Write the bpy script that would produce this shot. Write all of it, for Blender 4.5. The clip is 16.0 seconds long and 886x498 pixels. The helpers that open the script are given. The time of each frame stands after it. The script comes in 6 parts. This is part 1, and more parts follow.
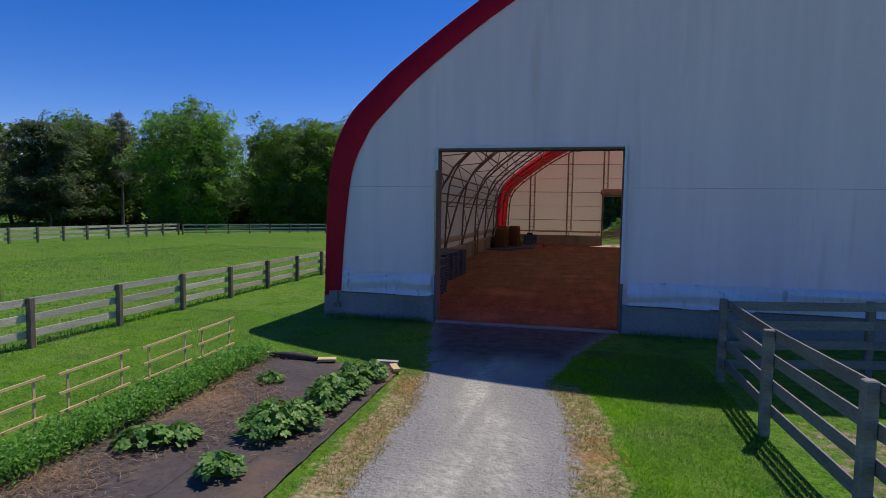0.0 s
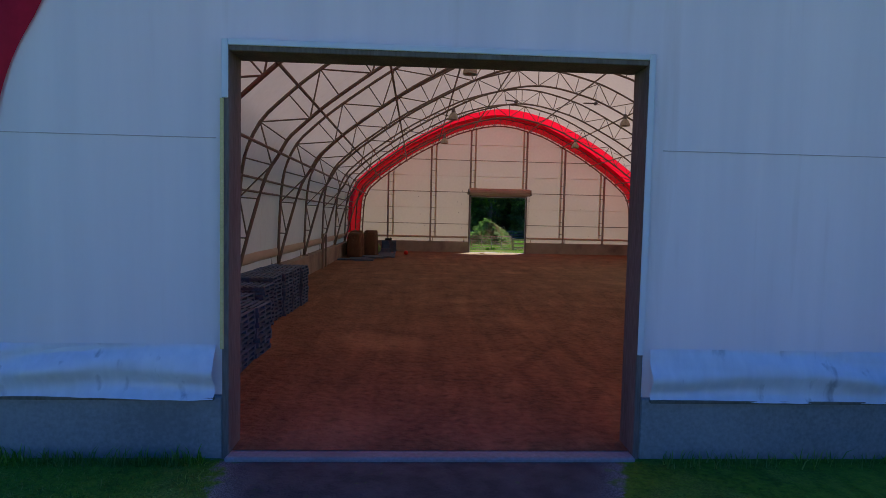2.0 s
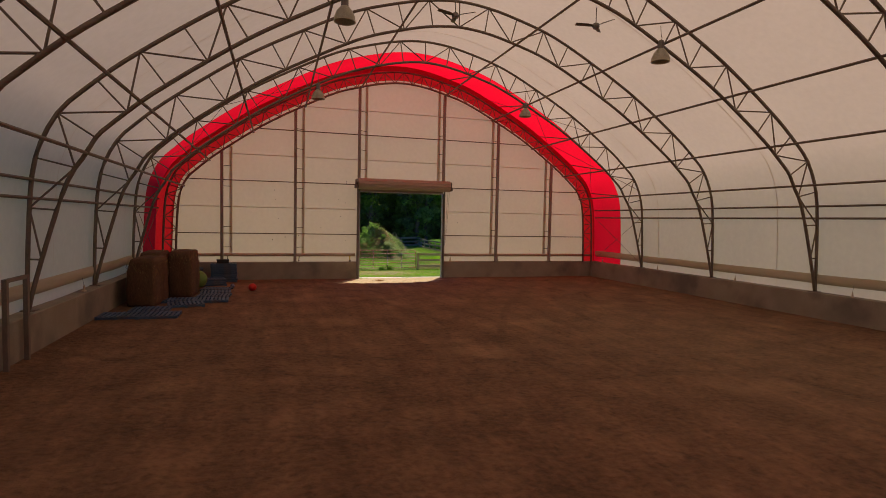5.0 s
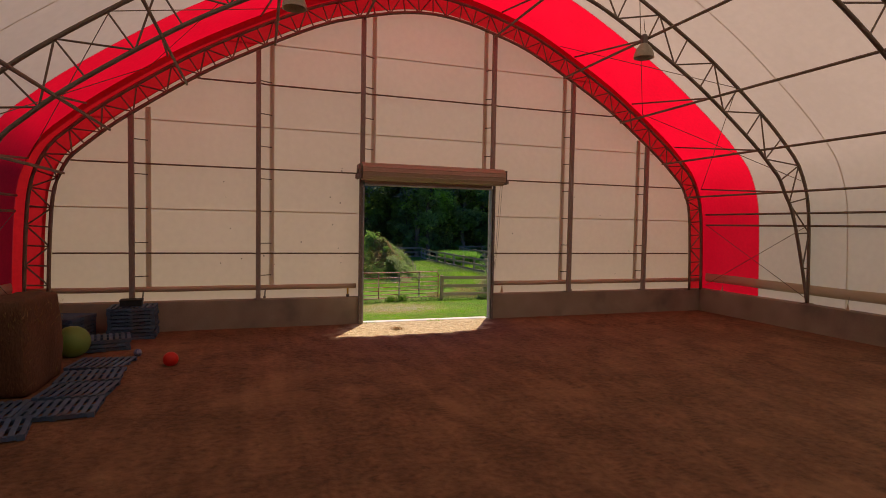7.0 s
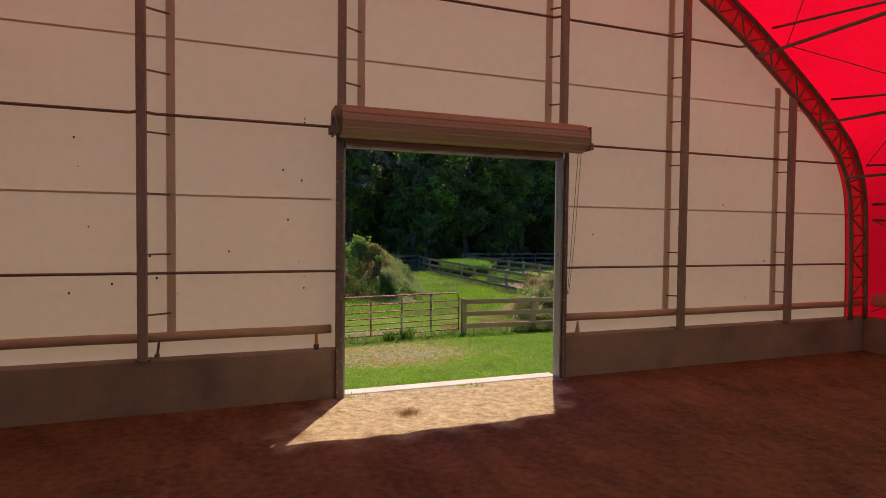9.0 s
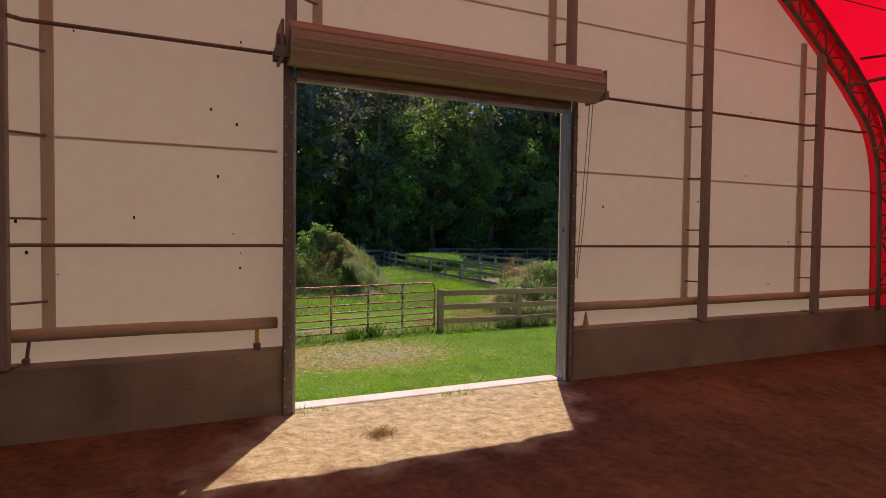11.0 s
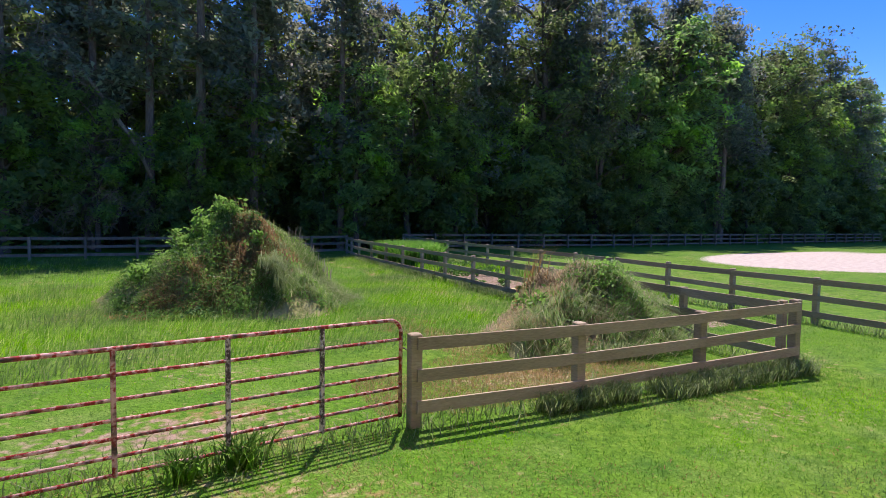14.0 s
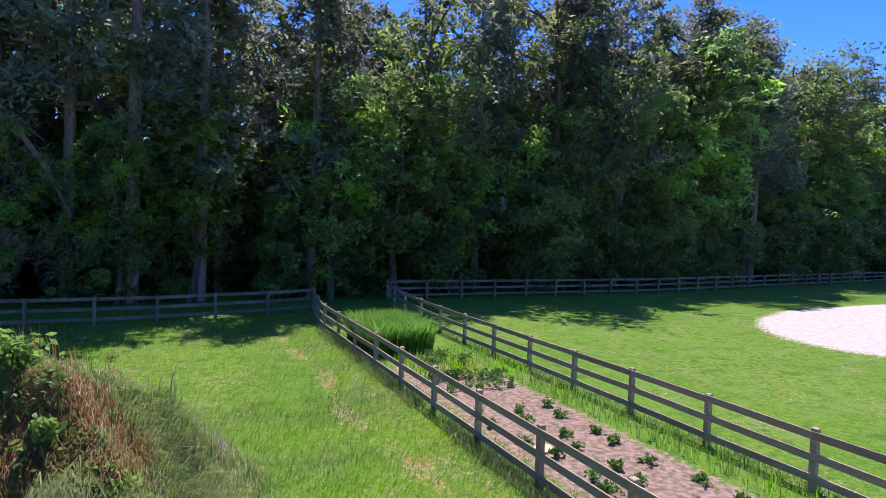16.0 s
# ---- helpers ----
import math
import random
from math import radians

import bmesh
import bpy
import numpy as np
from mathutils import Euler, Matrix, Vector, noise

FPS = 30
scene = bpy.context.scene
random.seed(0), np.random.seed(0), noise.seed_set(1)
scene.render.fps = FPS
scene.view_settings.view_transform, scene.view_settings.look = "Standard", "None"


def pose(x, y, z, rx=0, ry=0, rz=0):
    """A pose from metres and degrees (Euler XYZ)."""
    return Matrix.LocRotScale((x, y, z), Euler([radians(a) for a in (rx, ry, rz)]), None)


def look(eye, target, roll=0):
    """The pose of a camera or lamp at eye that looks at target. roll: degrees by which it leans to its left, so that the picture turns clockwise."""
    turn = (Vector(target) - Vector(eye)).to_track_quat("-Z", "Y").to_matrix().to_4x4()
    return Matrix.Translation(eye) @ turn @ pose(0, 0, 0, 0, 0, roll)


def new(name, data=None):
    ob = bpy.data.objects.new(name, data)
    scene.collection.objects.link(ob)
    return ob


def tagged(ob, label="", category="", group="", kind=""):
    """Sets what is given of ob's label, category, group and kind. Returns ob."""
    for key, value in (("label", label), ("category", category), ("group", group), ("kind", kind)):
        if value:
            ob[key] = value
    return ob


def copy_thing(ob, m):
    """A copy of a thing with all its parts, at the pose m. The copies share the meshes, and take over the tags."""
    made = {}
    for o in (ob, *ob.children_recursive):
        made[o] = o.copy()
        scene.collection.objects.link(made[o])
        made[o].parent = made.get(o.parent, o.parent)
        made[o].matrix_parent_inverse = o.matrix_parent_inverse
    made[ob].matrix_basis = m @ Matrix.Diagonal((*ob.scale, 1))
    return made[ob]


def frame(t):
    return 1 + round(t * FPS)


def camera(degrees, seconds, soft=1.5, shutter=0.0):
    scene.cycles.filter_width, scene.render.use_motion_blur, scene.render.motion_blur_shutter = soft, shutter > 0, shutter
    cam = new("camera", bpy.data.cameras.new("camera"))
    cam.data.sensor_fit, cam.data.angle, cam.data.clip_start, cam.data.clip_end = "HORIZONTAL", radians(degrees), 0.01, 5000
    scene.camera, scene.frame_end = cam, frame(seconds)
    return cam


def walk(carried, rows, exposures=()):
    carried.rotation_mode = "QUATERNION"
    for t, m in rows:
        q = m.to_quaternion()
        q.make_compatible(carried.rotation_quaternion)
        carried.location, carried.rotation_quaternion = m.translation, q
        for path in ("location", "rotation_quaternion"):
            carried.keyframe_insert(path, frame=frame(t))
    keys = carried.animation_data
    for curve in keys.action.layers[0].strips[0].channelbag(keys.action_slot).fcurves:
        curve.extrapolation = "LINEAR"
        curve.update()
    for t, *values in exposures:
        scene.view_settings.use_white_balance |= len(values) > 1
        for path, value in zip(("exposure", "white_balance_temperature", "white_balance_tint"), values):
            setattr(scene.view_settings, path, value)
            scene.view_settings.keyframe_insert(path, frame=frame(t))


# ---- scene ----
cam = camera(77.6, 16.0, soft=0.65)
PATH = [
    (0, (-5.584, -15.547, 3.153), (-6.027, -13.601, 3.016), 0.9),
    (0.5, (-6.019, -13.707, 3.112), (-6.375, -11.744, 2.979), 0.9),
    (1, (-6.439, -11.665, 3.028), (-6.736, -9.691, 2.900), 1.1),
    (1.5, (-6.772, -9.340, 3.012), (-6.891, -7.348, 2.889), 1.0),
    (2, (-6.995, -6.974, 2.950), (-6.897, -4.980, 2.838), 1.3),
    (2.5, (-7.096, -4.322, 3.046), (-6.785, -2.349, 2.932), 0.5),
    (3, (-7.010, -1.591, 3.358), (-6.540, 0.349, 3.234), 0.8),
    (5.5, (-6.550, 12.965, 3.340), (-5.967, 14.875, 3.238), 1.1),
    (6, (-6.306, 15.902, 3.489), (-5.711, 17.808, 3.381), 1.1),
    (6.5, (-6.067, 18.800, 3.503), (-5.454, 20.701, 3.404), 1.1),
    (7, (-5.781, 21.602, 3.490), (-5.147, 23.497, 3.404), 1.0),
    (7.5, (-5.210, 24.234, 3.630), (-4.573, 26.127, 3.541), 1.0),
    (8, (-4.715, 26.880, 3.536), (-4.059, 28.768, 3.462), 0.8),
    (8.5, (-4.277, 29.012, 3.430), (-3.608, 30.896, 3.374), 0.6),
    (9, (-4.108, 29.920, 3.242), (-3.439, 31.803, 3.180), 0.6),
    (11.5, (-3.244, 33.465, 2.662), (-2.389, 35.271, 2.592), 0.6),
    (12, (-2.783, 34.899, 2.720), (-1.882, 36.683, 2.634), 0.5),
    (12.5, (-2.084, 36.143, 2.574), (-1.193, 37.932, 2.500), 0.4),
    (13, (-1.347, 37.494, 2.517), (-0.479, 39.293, 2.424), 0.5),
    (13.5, (-0.731, 38.835, 2.558), (0.133, 40.635, 2.445), 0.9),
    (14, (-0.120, 40.287, 2.526), (0.752, 42.083, 2.411), 0.9),
    (14.5, (0.614, 41.914, 2.541), (1.496, 43.706, 2.425), 0.6),
    (15, (1.523, 43.720, 2.893), (2.414, 45.506, 2.780), 0.6),
    (15.5, (2.440, 45.428, 3.724), (3.329, 47.217, 3.627), 1.3),
    (16, (3.333, 47.195, 4.794), (4.219, 48.986, 4.711), 2.0),
]
walk(cam, [(t, look(eye, target, roll)) for t, eye, target, roll in PATH],
     [(0.0, -0.22, 6900, 25), (2.0, 0.36, 6650, 21), (3.0, 0.45, 8300, 19), (7.0, 0.45, 8350, 26), (9.0, 0.3, 8400, 30), (12.0, 0.28, 7900, 30), (13.0, 0.3, 7700, 28), (13.5, 0.5, 7300, 29), (16.0, 0.85, 6600, 38)])

# ---- light ----
SUN_EL, SUN_AZ = radians(61.8), math.atan2(0.58, 1.0)
world = bpy.data.worlds.new("world")
scene.world = world
world.use_nodes = True
_nt = world.node_tree
_sky = _nt.nodes.new("ShaderNodeTexSky")
_sky.sky_type, _sky.sun_disc = "NISHITA", False
_sky.sun_elevation, _sky.sun_rotation = SUN_EL, SUN_AZ
_sky.air_density, _sky.dust_density, _sky.ozone_density = 0.8, 0.25, 5.0
_hs = _nt.nodes.new("ShaderNodeHueSaturation")
_hs.inputs["Hue"].default_value, _hs.inputs["Saturation"].default_value = 0.514, 1.38
_nt.links.new(_sky.outputs[0], _hs.inputs["Color"])
_nt.links.new(_hs.outputs[0], _nt.nodes["Background"].inputs[0])
_nt.nodes["Background"].inputs[1].default_value = 0.15
sun = new("sun", bpy.data.lights.new("sun", "SUN"))
sun.data.energy, sun.data.angle, sun.data.color = 4.0, radians(0.55), (1.0, 0.95, 0.87)
sun.matrix_world = look((math.sin(SUN_AZ) * math.cos(SUN_EL), math.cos(SUN_AZ) * math.cos(SUN_EL), math.sin(SUN_EL)), (0, 0, 0))


# ---- materials ----
def mat(name, c1, c2, scale=3.0, rough=0.8, metal=0.0, bump=0.2, fine=40.0, rand=0.0, c3=None, c3_amount=0.3, translucent=0.0, tcol=None, stretch=(1, 1, 1), bump_dist=0.02, spec=0.3, c3_scale=0.0, soft_edge=0.14):
    """Two-scale noise colour with fine bump; rand varies value per object."""
    m = bpy.data.materials.new(name)
    m.use_nodes = True
    nt = m.node_tree
    N, L = nt.nodes, nt.links
    b = N["Principled BSDF"]
    b.inputs["Roughness"].default_value, b.inputs["Metallic"].default_value = rough, metal
    b.inputs["Specular IOR Level"].default_value = spec
    tc = N.new("ShaderNodeTexCoord")
    mp = N.new("ShaderNodeMapping")
    mp.inputs["Scale"].default_value = stretch
    L.new(tc.outputs["Object"], mp.inputs[0])
    n1 = N.new("ShaderNodeTexNoise")
    n1.inputs["Scale"].default_value, n1.inputs["Detail"].default_value = scale, 4
    L.new(mp.outputs[0], n1.inputs["Vector"])
    n2 = N.new("ShaderNodeTexNoise")
    n2.inputs["Scale"].default_value, n2.inputs["Detail"].default_value = fine, 6
    L.new(mp.outputs[0], n2.inputs["Vector"])
    add = N.new("ShaderNodeMath")
    add.operation = "MULTIPLY_ADD"
    add.inputs[1].default_value, add.inputs[2].default_value = 0.5, 0.0
    L.new(n2.outputs[0], add.inputs[0])
    add2 = N.new("ShaderNodeMath")
    add2.operation = "MULTIPLY_ADD"
    add2.inputs[1].default_value = 0.5
    L.new(n1.outputs[0], add2.inputs[0])
    L.new(add.outputs[0], add2.inputs[2])
    r = N.new("ShaderNodeValToRGB")
    r.color_ramp.elements[0].position, r.color_ramp.elements[1].position = 0.5 - soft_edge, 0.5 + soft_edge
    r.color_ramp.elements[0].color, r.color_ramp.elements[1].color = (*c1, 1), (*c2, 1)
    L.new(add2.outputs[0], r.inputs[0])
    col = r.outputs[0]
    if c3:
        n3 = N.new("ShaderNodeTexNoise")
        n3.inputs["Scale"].default_value, n3.inputs["Detail"].default_value = c3_scale or scale * 0.37, 5
        L.new(mp.outputs[0] if c3_scale else tc.outputs["Object"], n3.inputs["Vector"])
        rr = N.new("ShaderNodeValToRGB")
        rr.color_ramp.elements[0].position, rr.color_ramp.elements[1].position = 0.62 - c3_amount * 0.3, 0.78 - c3_amount * 0.3
        L.new(n3.outputs[0], rr.inputs[0])
        mx = N.new("ShaderNodeMix")
        mx.data_type = "RGBA"
        L.new(rr.outputs[0], mx.inputs[0])
        L.new(col, mx.inputs[6])
        mx.inputs[7].default_value = (*c3, 1)
        col = mx.outputs[2]
    if rand:
        oi = N.new("ShaderNodeObjectInfo")
        mr = N.new("ShaderNodeMapRange")
        mr.inputs[3].default_value, mr.inputs[4].default_value = 1 - rand, 1 + rand
        L.new(oi.outputs["Random"], mr.inputs[0])
        hs = N.new("ShaderNodeHueSaturation")
        L.new(mr.outputs[0], hs.inputs["Value"])
        L.new(col, hs.inputs["Color"])
        col = hs.outputs[0]
    L.new(col, b.inputs["Base Color"])
    if bump:
        bp = N.new("ShaderNodeBump")
        bp.inputs["Strength"].default_value, bp.inputs["Distance"].default_value = bump, bump_dist
        L.new(n2.outputs[0], bp.inputs["Height"])
        L.new(bp.outputs[0], b.inputs["Normal"])
    if translucent:
        t = N.new("ShaderNodeBsdfTranslucent")
        if tcol:
            mt = N.new("ShaderNodeMix")
            mt.data_type, mt.blend_type = "RGBA", "MULTIPLY"
            mt.inputs[0].default_value = 1.0
            mt.inputs[7].default_value = (*tcol, 1)
            L.new(col, mt.inputs[6])
            L.new(mt.outputs[2], t.inputs[0])
        else:
            L.new(col, t.inputs[0])
        ms = N.new("ShaderNodeMixShader")
        ms.inputs[0].default_value = translucent
        L.new(b.outputs[0], ms.inputs[1])
        L.new(t.outputs[0], ms.inputs[2])
        L.new(ms.outputs[0], N["Material Output"].inputs[0])
    return m


def blade_material(name, cols, rough=0.62, spec=0.15, trans=0.5, rand=0.0, patch=0.0):
    m = bpy.data.materials.new(name)
    m.use_nodes = True
    nt = m.node_tree
    N, L = nt.nodes, nt.links
    b = N["Principled BSDF"]
    b.inputs["Roughness"].default_value = rough
    b.inputs["Specular IOR Level"].default_value = spec
    g = N.new("ShaderNodeNewGeometry")
    r = N.new("ShaderNodeValToRGB")
    while len(r.color_ramp.elements) < len(cols):
        r.color_ramp.elements.new(0.5)
    for i, c in enumerate(cols):
        r.color_ramp.elements[i].position = i / (len(cols) - 1)
        r.color_ramp.elements[i].color = (*c, 1)
    L.new(g.outputs["Random Per Island"], r.inputs[0])
    col = r.outputs[0]
    if patch:
        tc = N.new("ShaderNodeTexCoord")
        pn = N.new("ShaderNodeTexNoise")
        pn.inputs["Scale"].default_value, pn.inputs["Detail"].default_value = patch, 3
        L.new(tc.outputs["Object"], pn.inputs["Vector"])
        ph = N.new("ShaderNodeHueSaturation")
        for key, lo, hi in (("Value", 0.68, 1.32), ("Saturation", 0.8, 1.15)):
            mr = N.new("ShaderNodeMapRange")
            mr.inputs[1].default_value, mr.inputs[2].default_value = 0.35, 0.65
            mr.inputs[3].default_value, mr.inputs[4].default_value = lo, hi
            L.new(pn.outputs[0], mr.inputs[0])
            L.new(mr.outputs[0], ph.inputs[key])
        L.new(col, ph.inputs["Color"])
        col = ph.outputs[0]
    if rand:
        oi = N.new("ShaderNodeObjectInfo")
        hs = N.new("ShaderNodeHueSaturation")
        for key, lo, hi in (("Value", 1 - rand, 1 + rand), ("Hue", 0.487, 0.513)):
            mr = N.new("ShaderNodeMapRange")
            mr.inputs[3].default_value, mr.inputs[4].default_value = lo, hi
            L.new(oi.outputs["Random"], mr.inputs[0])
            L.new(mr.outputs[0], hs.inputs[key])
        L.new(col, hs.inputs["Color"])
        col = hs.outputs[0]
    L.new(col, b.inputs["Base Color"])
    t = N.new("ShaderNodeBsdfTranslucent")
    L.new(col, t.inputs[0])
    ms = N.new("ShaderNodeMixShader")
    ms.inputs[0].default_value = trans
    L.new(b.outputs[0], ms.inputs[1])
    L.new(t.outputs[0], ms.inputs[2])
    L.new(ms.outputs[0], N["Material Output"].inputs[0])
    return m


M_FABRIC = mat("white_fabric", (0.72, 0.71, 0.69), (0.78, 0.77, 0.75), 0.35, 0.6, bump=0.02, fine=5, translucent=0.30, tcol=(1.0, 0.825, 0.63))
M_FABRIC_FRONT = mat("weathered_white_fabric", (0.74, 0.775, 0.82), (0.84, 0.865, 0.90), 1.3, 0.6, bump=0.05, fine=3, translucent=0.18, tcol=(1.0, 0.9, 0.8), stretch=(1, 1, 0.07), c3=(0.68, 0.69, 0.70), c3_amount=0.04, c3_scale=2.6)
M_RED = mat("red_fabric", (0.66, 0.075, 0.08), (0.76, 0.09, 0.10), 0.8, 0.6, bump=0.06, fine=9, translucent=0.8, tcol=(1.0, 0.08, 0.24))
M_RED_TRIM = mat("red_trim_fabric", (0.55, 0.006, 0.03), (0.68, 0.010, 0.045), 0.8, 0.6, bump=0.06, fine=9, translucent=0.4)
M_RED_GABLE = mat("doubled_red_fabric", (0.50, 0.06, 0.06), (0.62, 0.08, 0.08), 0.8, 0.7, bump=0.06, fine=9, translucent=0.5, tcol=(1.0, 0.2, 0.3))
M_PANEL = mat("pale_reveal_board", (0.35, 0.345, 0.335), (0.50, 0.49, 0.47), 1.6, 0.55, bump=0.15, fine=20, c3=(0.26, 0.22, 0.20), c3_amount=0.2, stretch=(1, 1, 0.15))
M_APRON = mat("fabric_apron", (0.70, 0.71, 0.75), (0.84, 0.84, 0.87), 1.2, 0.5, bump=0.3, fine=8, translucent=0.1, c3=(0.30, 0.30, 0.33), c3_amount=0.025, c3_scale=5.0, stretch=(1, 1, 0.16))
M_SEAM = mat("fabric_seam", (0.68, 0.61, 0.53), (0.76, 0.69, 0.61), 2, 0.7, bump=0.05, translucent=0.55)
M_POST = mat("dull_galvanised_post", (0.22, 0.19, 0.165), (0.34, 0.295, 0.26), 2.5, 0.55, metal=0.15, bump=0.05, stretch=(1, 1, 0.2))
M_BAND = mat("curtain_band", (0.50, 0.41, 0.30), (0.60, 0.50, 0.38), 1.2, 0.7, bump=0.1, fine=6, translucent=0.3, stretch=(1, 0.2, 1))
M_ROLL = mat("rolled_curtain", (0.44, 0.33, 0.24), (0.55, 0.42, 0.31), 1.5, 0.7, bump=0.1, fine=12, stretch=(0.2, 0.2, 1))
M_CONC = mat("concrete", (0.25, 0.205, 0.155), (0.36, 0.31, 0.245), 1.2, 0.9, bump=0.3, fine=30, c3=(0.17, 0.145, 0.12), c3_amount=0.35)
M_SILL = mat("pale_concrete", (0.50, 0.48, 0.44), (0.68, 0.66, 0.62), 2.0, 0.9, bump=0.2, fine=25, c3=(0.36, 0.34, 0.30), c3_amount=0.2)
M_CONC_OUT = mat("outdoor_concrete", (0.22, 0.215, 0.205), (0.32, 0.315, 0.30), 0.8, 0.9, bump=0.15, fine=22, c3=(0.16, 0.155, 0.15), c3_amount=0.3)
M_STEEL = mat("truss_steel", (0.145, 0.11, 0.085), (0.24, 0.19, 0.15), 2, 0.6, metal=0.15, bump=0.05)
M_JAMBWOOD = mat("brown_jamb_wood", (0.11, 0.085, 0.075), (0.21, 0.165, 0.145), 3, 0.8, bump=0.2, stretch=(1, 1, 0.12))
M_GALV = mat("galvanised_steel", (0.30, 0.30, 0.30), (0.46, 0.46, 0.46), 3, 0.45, metal=0.7, bump=0.05, c3=(0.2, 0.15, 0.12), c3_amount=0.15)
M_DOOR = mat("painted_roll_door", (0.34, 0.25, 0.19), (0.44, 0.33, 0.26), 1.5, 0.5, bump=0.05, stretch=(0.2, 1, 1))
M_JAMB = mat("dark_steel", (0.13, 0.115, 0.10), (0.23, 0.20, 0.18), 3, 0.5, metal=0.2, bump=0.05, stretch=(1, 1, 0.2))
M_WOOD = mat("weathered_wood", (0.25, 0.205, 0.135), (0.39, 0.325, 0.22), 2.5, 0.85, bump=0.4, fine=30, rand=0.2, stretch=(0.4, 0.4, 2))
M_GREYWOOD = mat("grey_wood", (0.37, 0.37, 0.29), (0.59, 0.585, 0.475), 2.5, 0.85, bump=0.4, fine=30, rand=0.18, stretch=(0.4, 0.4, 2))
# dark wood of posts, also the shaded tone of fences by the trees
M_DARK_OR_SHADED_WOOD = mat("dark_post_and_shaded_wood", (0.11, 0.093, 0.07), (0.21, 0.18, 0.135), 2.5, 0.9, bump=0.5, fine=24, rand=0.15, stretch=(1, 1, 0.25))
M_LATH = mat("fresh_lath_wood", (0.55, 0.43, 0.18), (0.73, 0.59, 0.28), 4, 0.8, bump=0.2, fine=40)
M_PALLET = mat("blue_grey_pallet", (0.035, 0.072, 0.125), (0.075, 0.135, 0.225), 3, 0.6, bump=0.2, fine=30, rand=0.22, c3=(0.12, 0.085, 0.06), c3_amount=0.15)
M_HAY = mat("brown_hay", (0.075, 0.038, 0.021), (0.15, 0.075, 0.042), 1.2, 0.95, bump=0.8, fine=30, bump_dist=0.03, stretch=(1, 1, 0.4))
M_BARK = mat("bark", (0.06, 0.048, 0.038), (0.14, 0.11, 0.09), 3, 0.95, bump=0.9, fine=14, stretch=(1, 1, 0.25))
M_PINEBARK = mat("pine_bark", (0.13, 0.10, 0.085), (0.26, 0.21, 0.18), 3, 0.95, bump=0.9, fine=12, stretch=(1, 1, 0.25))
M_DEAD = mat("bare_dead_wood", (0.20, 0.165, 0.13), (0.36, 0.31, 0.26), 3, 0.9, bump=0.5)
M_VEG = mat("vegetable_leaf", (0.065, 0.19, 0.03), (0.16, 0.35, 0.07), 2.0, 0.5, bump=0, rand=0.25, translucent=0.35)
M_WEED = mat("weed_leaf", (0.13, 0.31, 0.05), (0.27, 0.50, 0.12), 1.5, 0.5, bump=0, rand=0.2, translucent=0.62)
M_SQUASH = blade_material("squash_leaf", [(0.08, 0.23, 0.04), (0.14, 0.34, 0.06), (0.22, 0.43, 0.09)], 0.45, 0.4, 0.4)
M_DEADBLADE = blade_material("dry_stalk", [(0.2, 0.18, 0.15), (0.34, 0.31, 0.27)])
M_DRYVINE = blade_material("dry_vine", [(0.16, 0.11, 0.05), (0.24, 0.20, 0.08), (0.20, 0.26, 0.09)])
M_LAMP = mat("lamp_reflector", (0.45, 0.40, 0.30), (0.62, 0.56, 0.44), 4, 0.35, metal=0.2, bump=0.02, translucent=0.3)
M_BLACK = mat("black_rubber", (0.015, 0.015, 0.016), (0.035, 0.033, 0.032), 4, 0.6, bump=0.1)
M_REDBALL = mat("red_ball_rubber", (0.55, 0.02, 0.012), (0.65, 0.03, 0.02), 3, 0.4, bump=0.02)
M_GREENBALL = mat("green_ball_rubber", (0.12, 0.22, 0.05), (0.16, 0.28, 0.07), 2, 0.5, bump=0.05)
M_BLUEBALL = mat("blue_ball_rubber", (0.02, 0.05, 0.2), (0.3, 0.3, 0.35), 14, 0.4, bump=0.02)
M_YELLOW = mat("yellow_strap", (0.55, 0.33, 0.03), (0.65, 0.42, 0.06), 4, 0.6, bump=0.05)
M_GATE = mat("rusty_painted_pipe", (0.30, 0.03, 0.022), (0.62, 0.40, 0.36), 11, 0.55, metal=0.1, bump=0.4, fine=30, c3=(0.07, 0.05, 0.042), c3_amount=0.42, c3_scale=7.0, soft_edge=0.05)
M_GATE_UP = mat("chipped_white_pipe", (0.07, 0.055, 0.05), (0.58, 0.54, 0.50), 14, 0.6, bump=0.4, fine=30, soft_edge=0.05)
M_PLASTIC = mat("landscape_fabric", (0.056, 0.050, 0.044), (0.094, 0.083, 0.070), 1.2, 0.7, bump=0.5, fine=9, c3=(0.19, 0.13, 0.08), c3_amount=0.4, bump_dist=0.04)


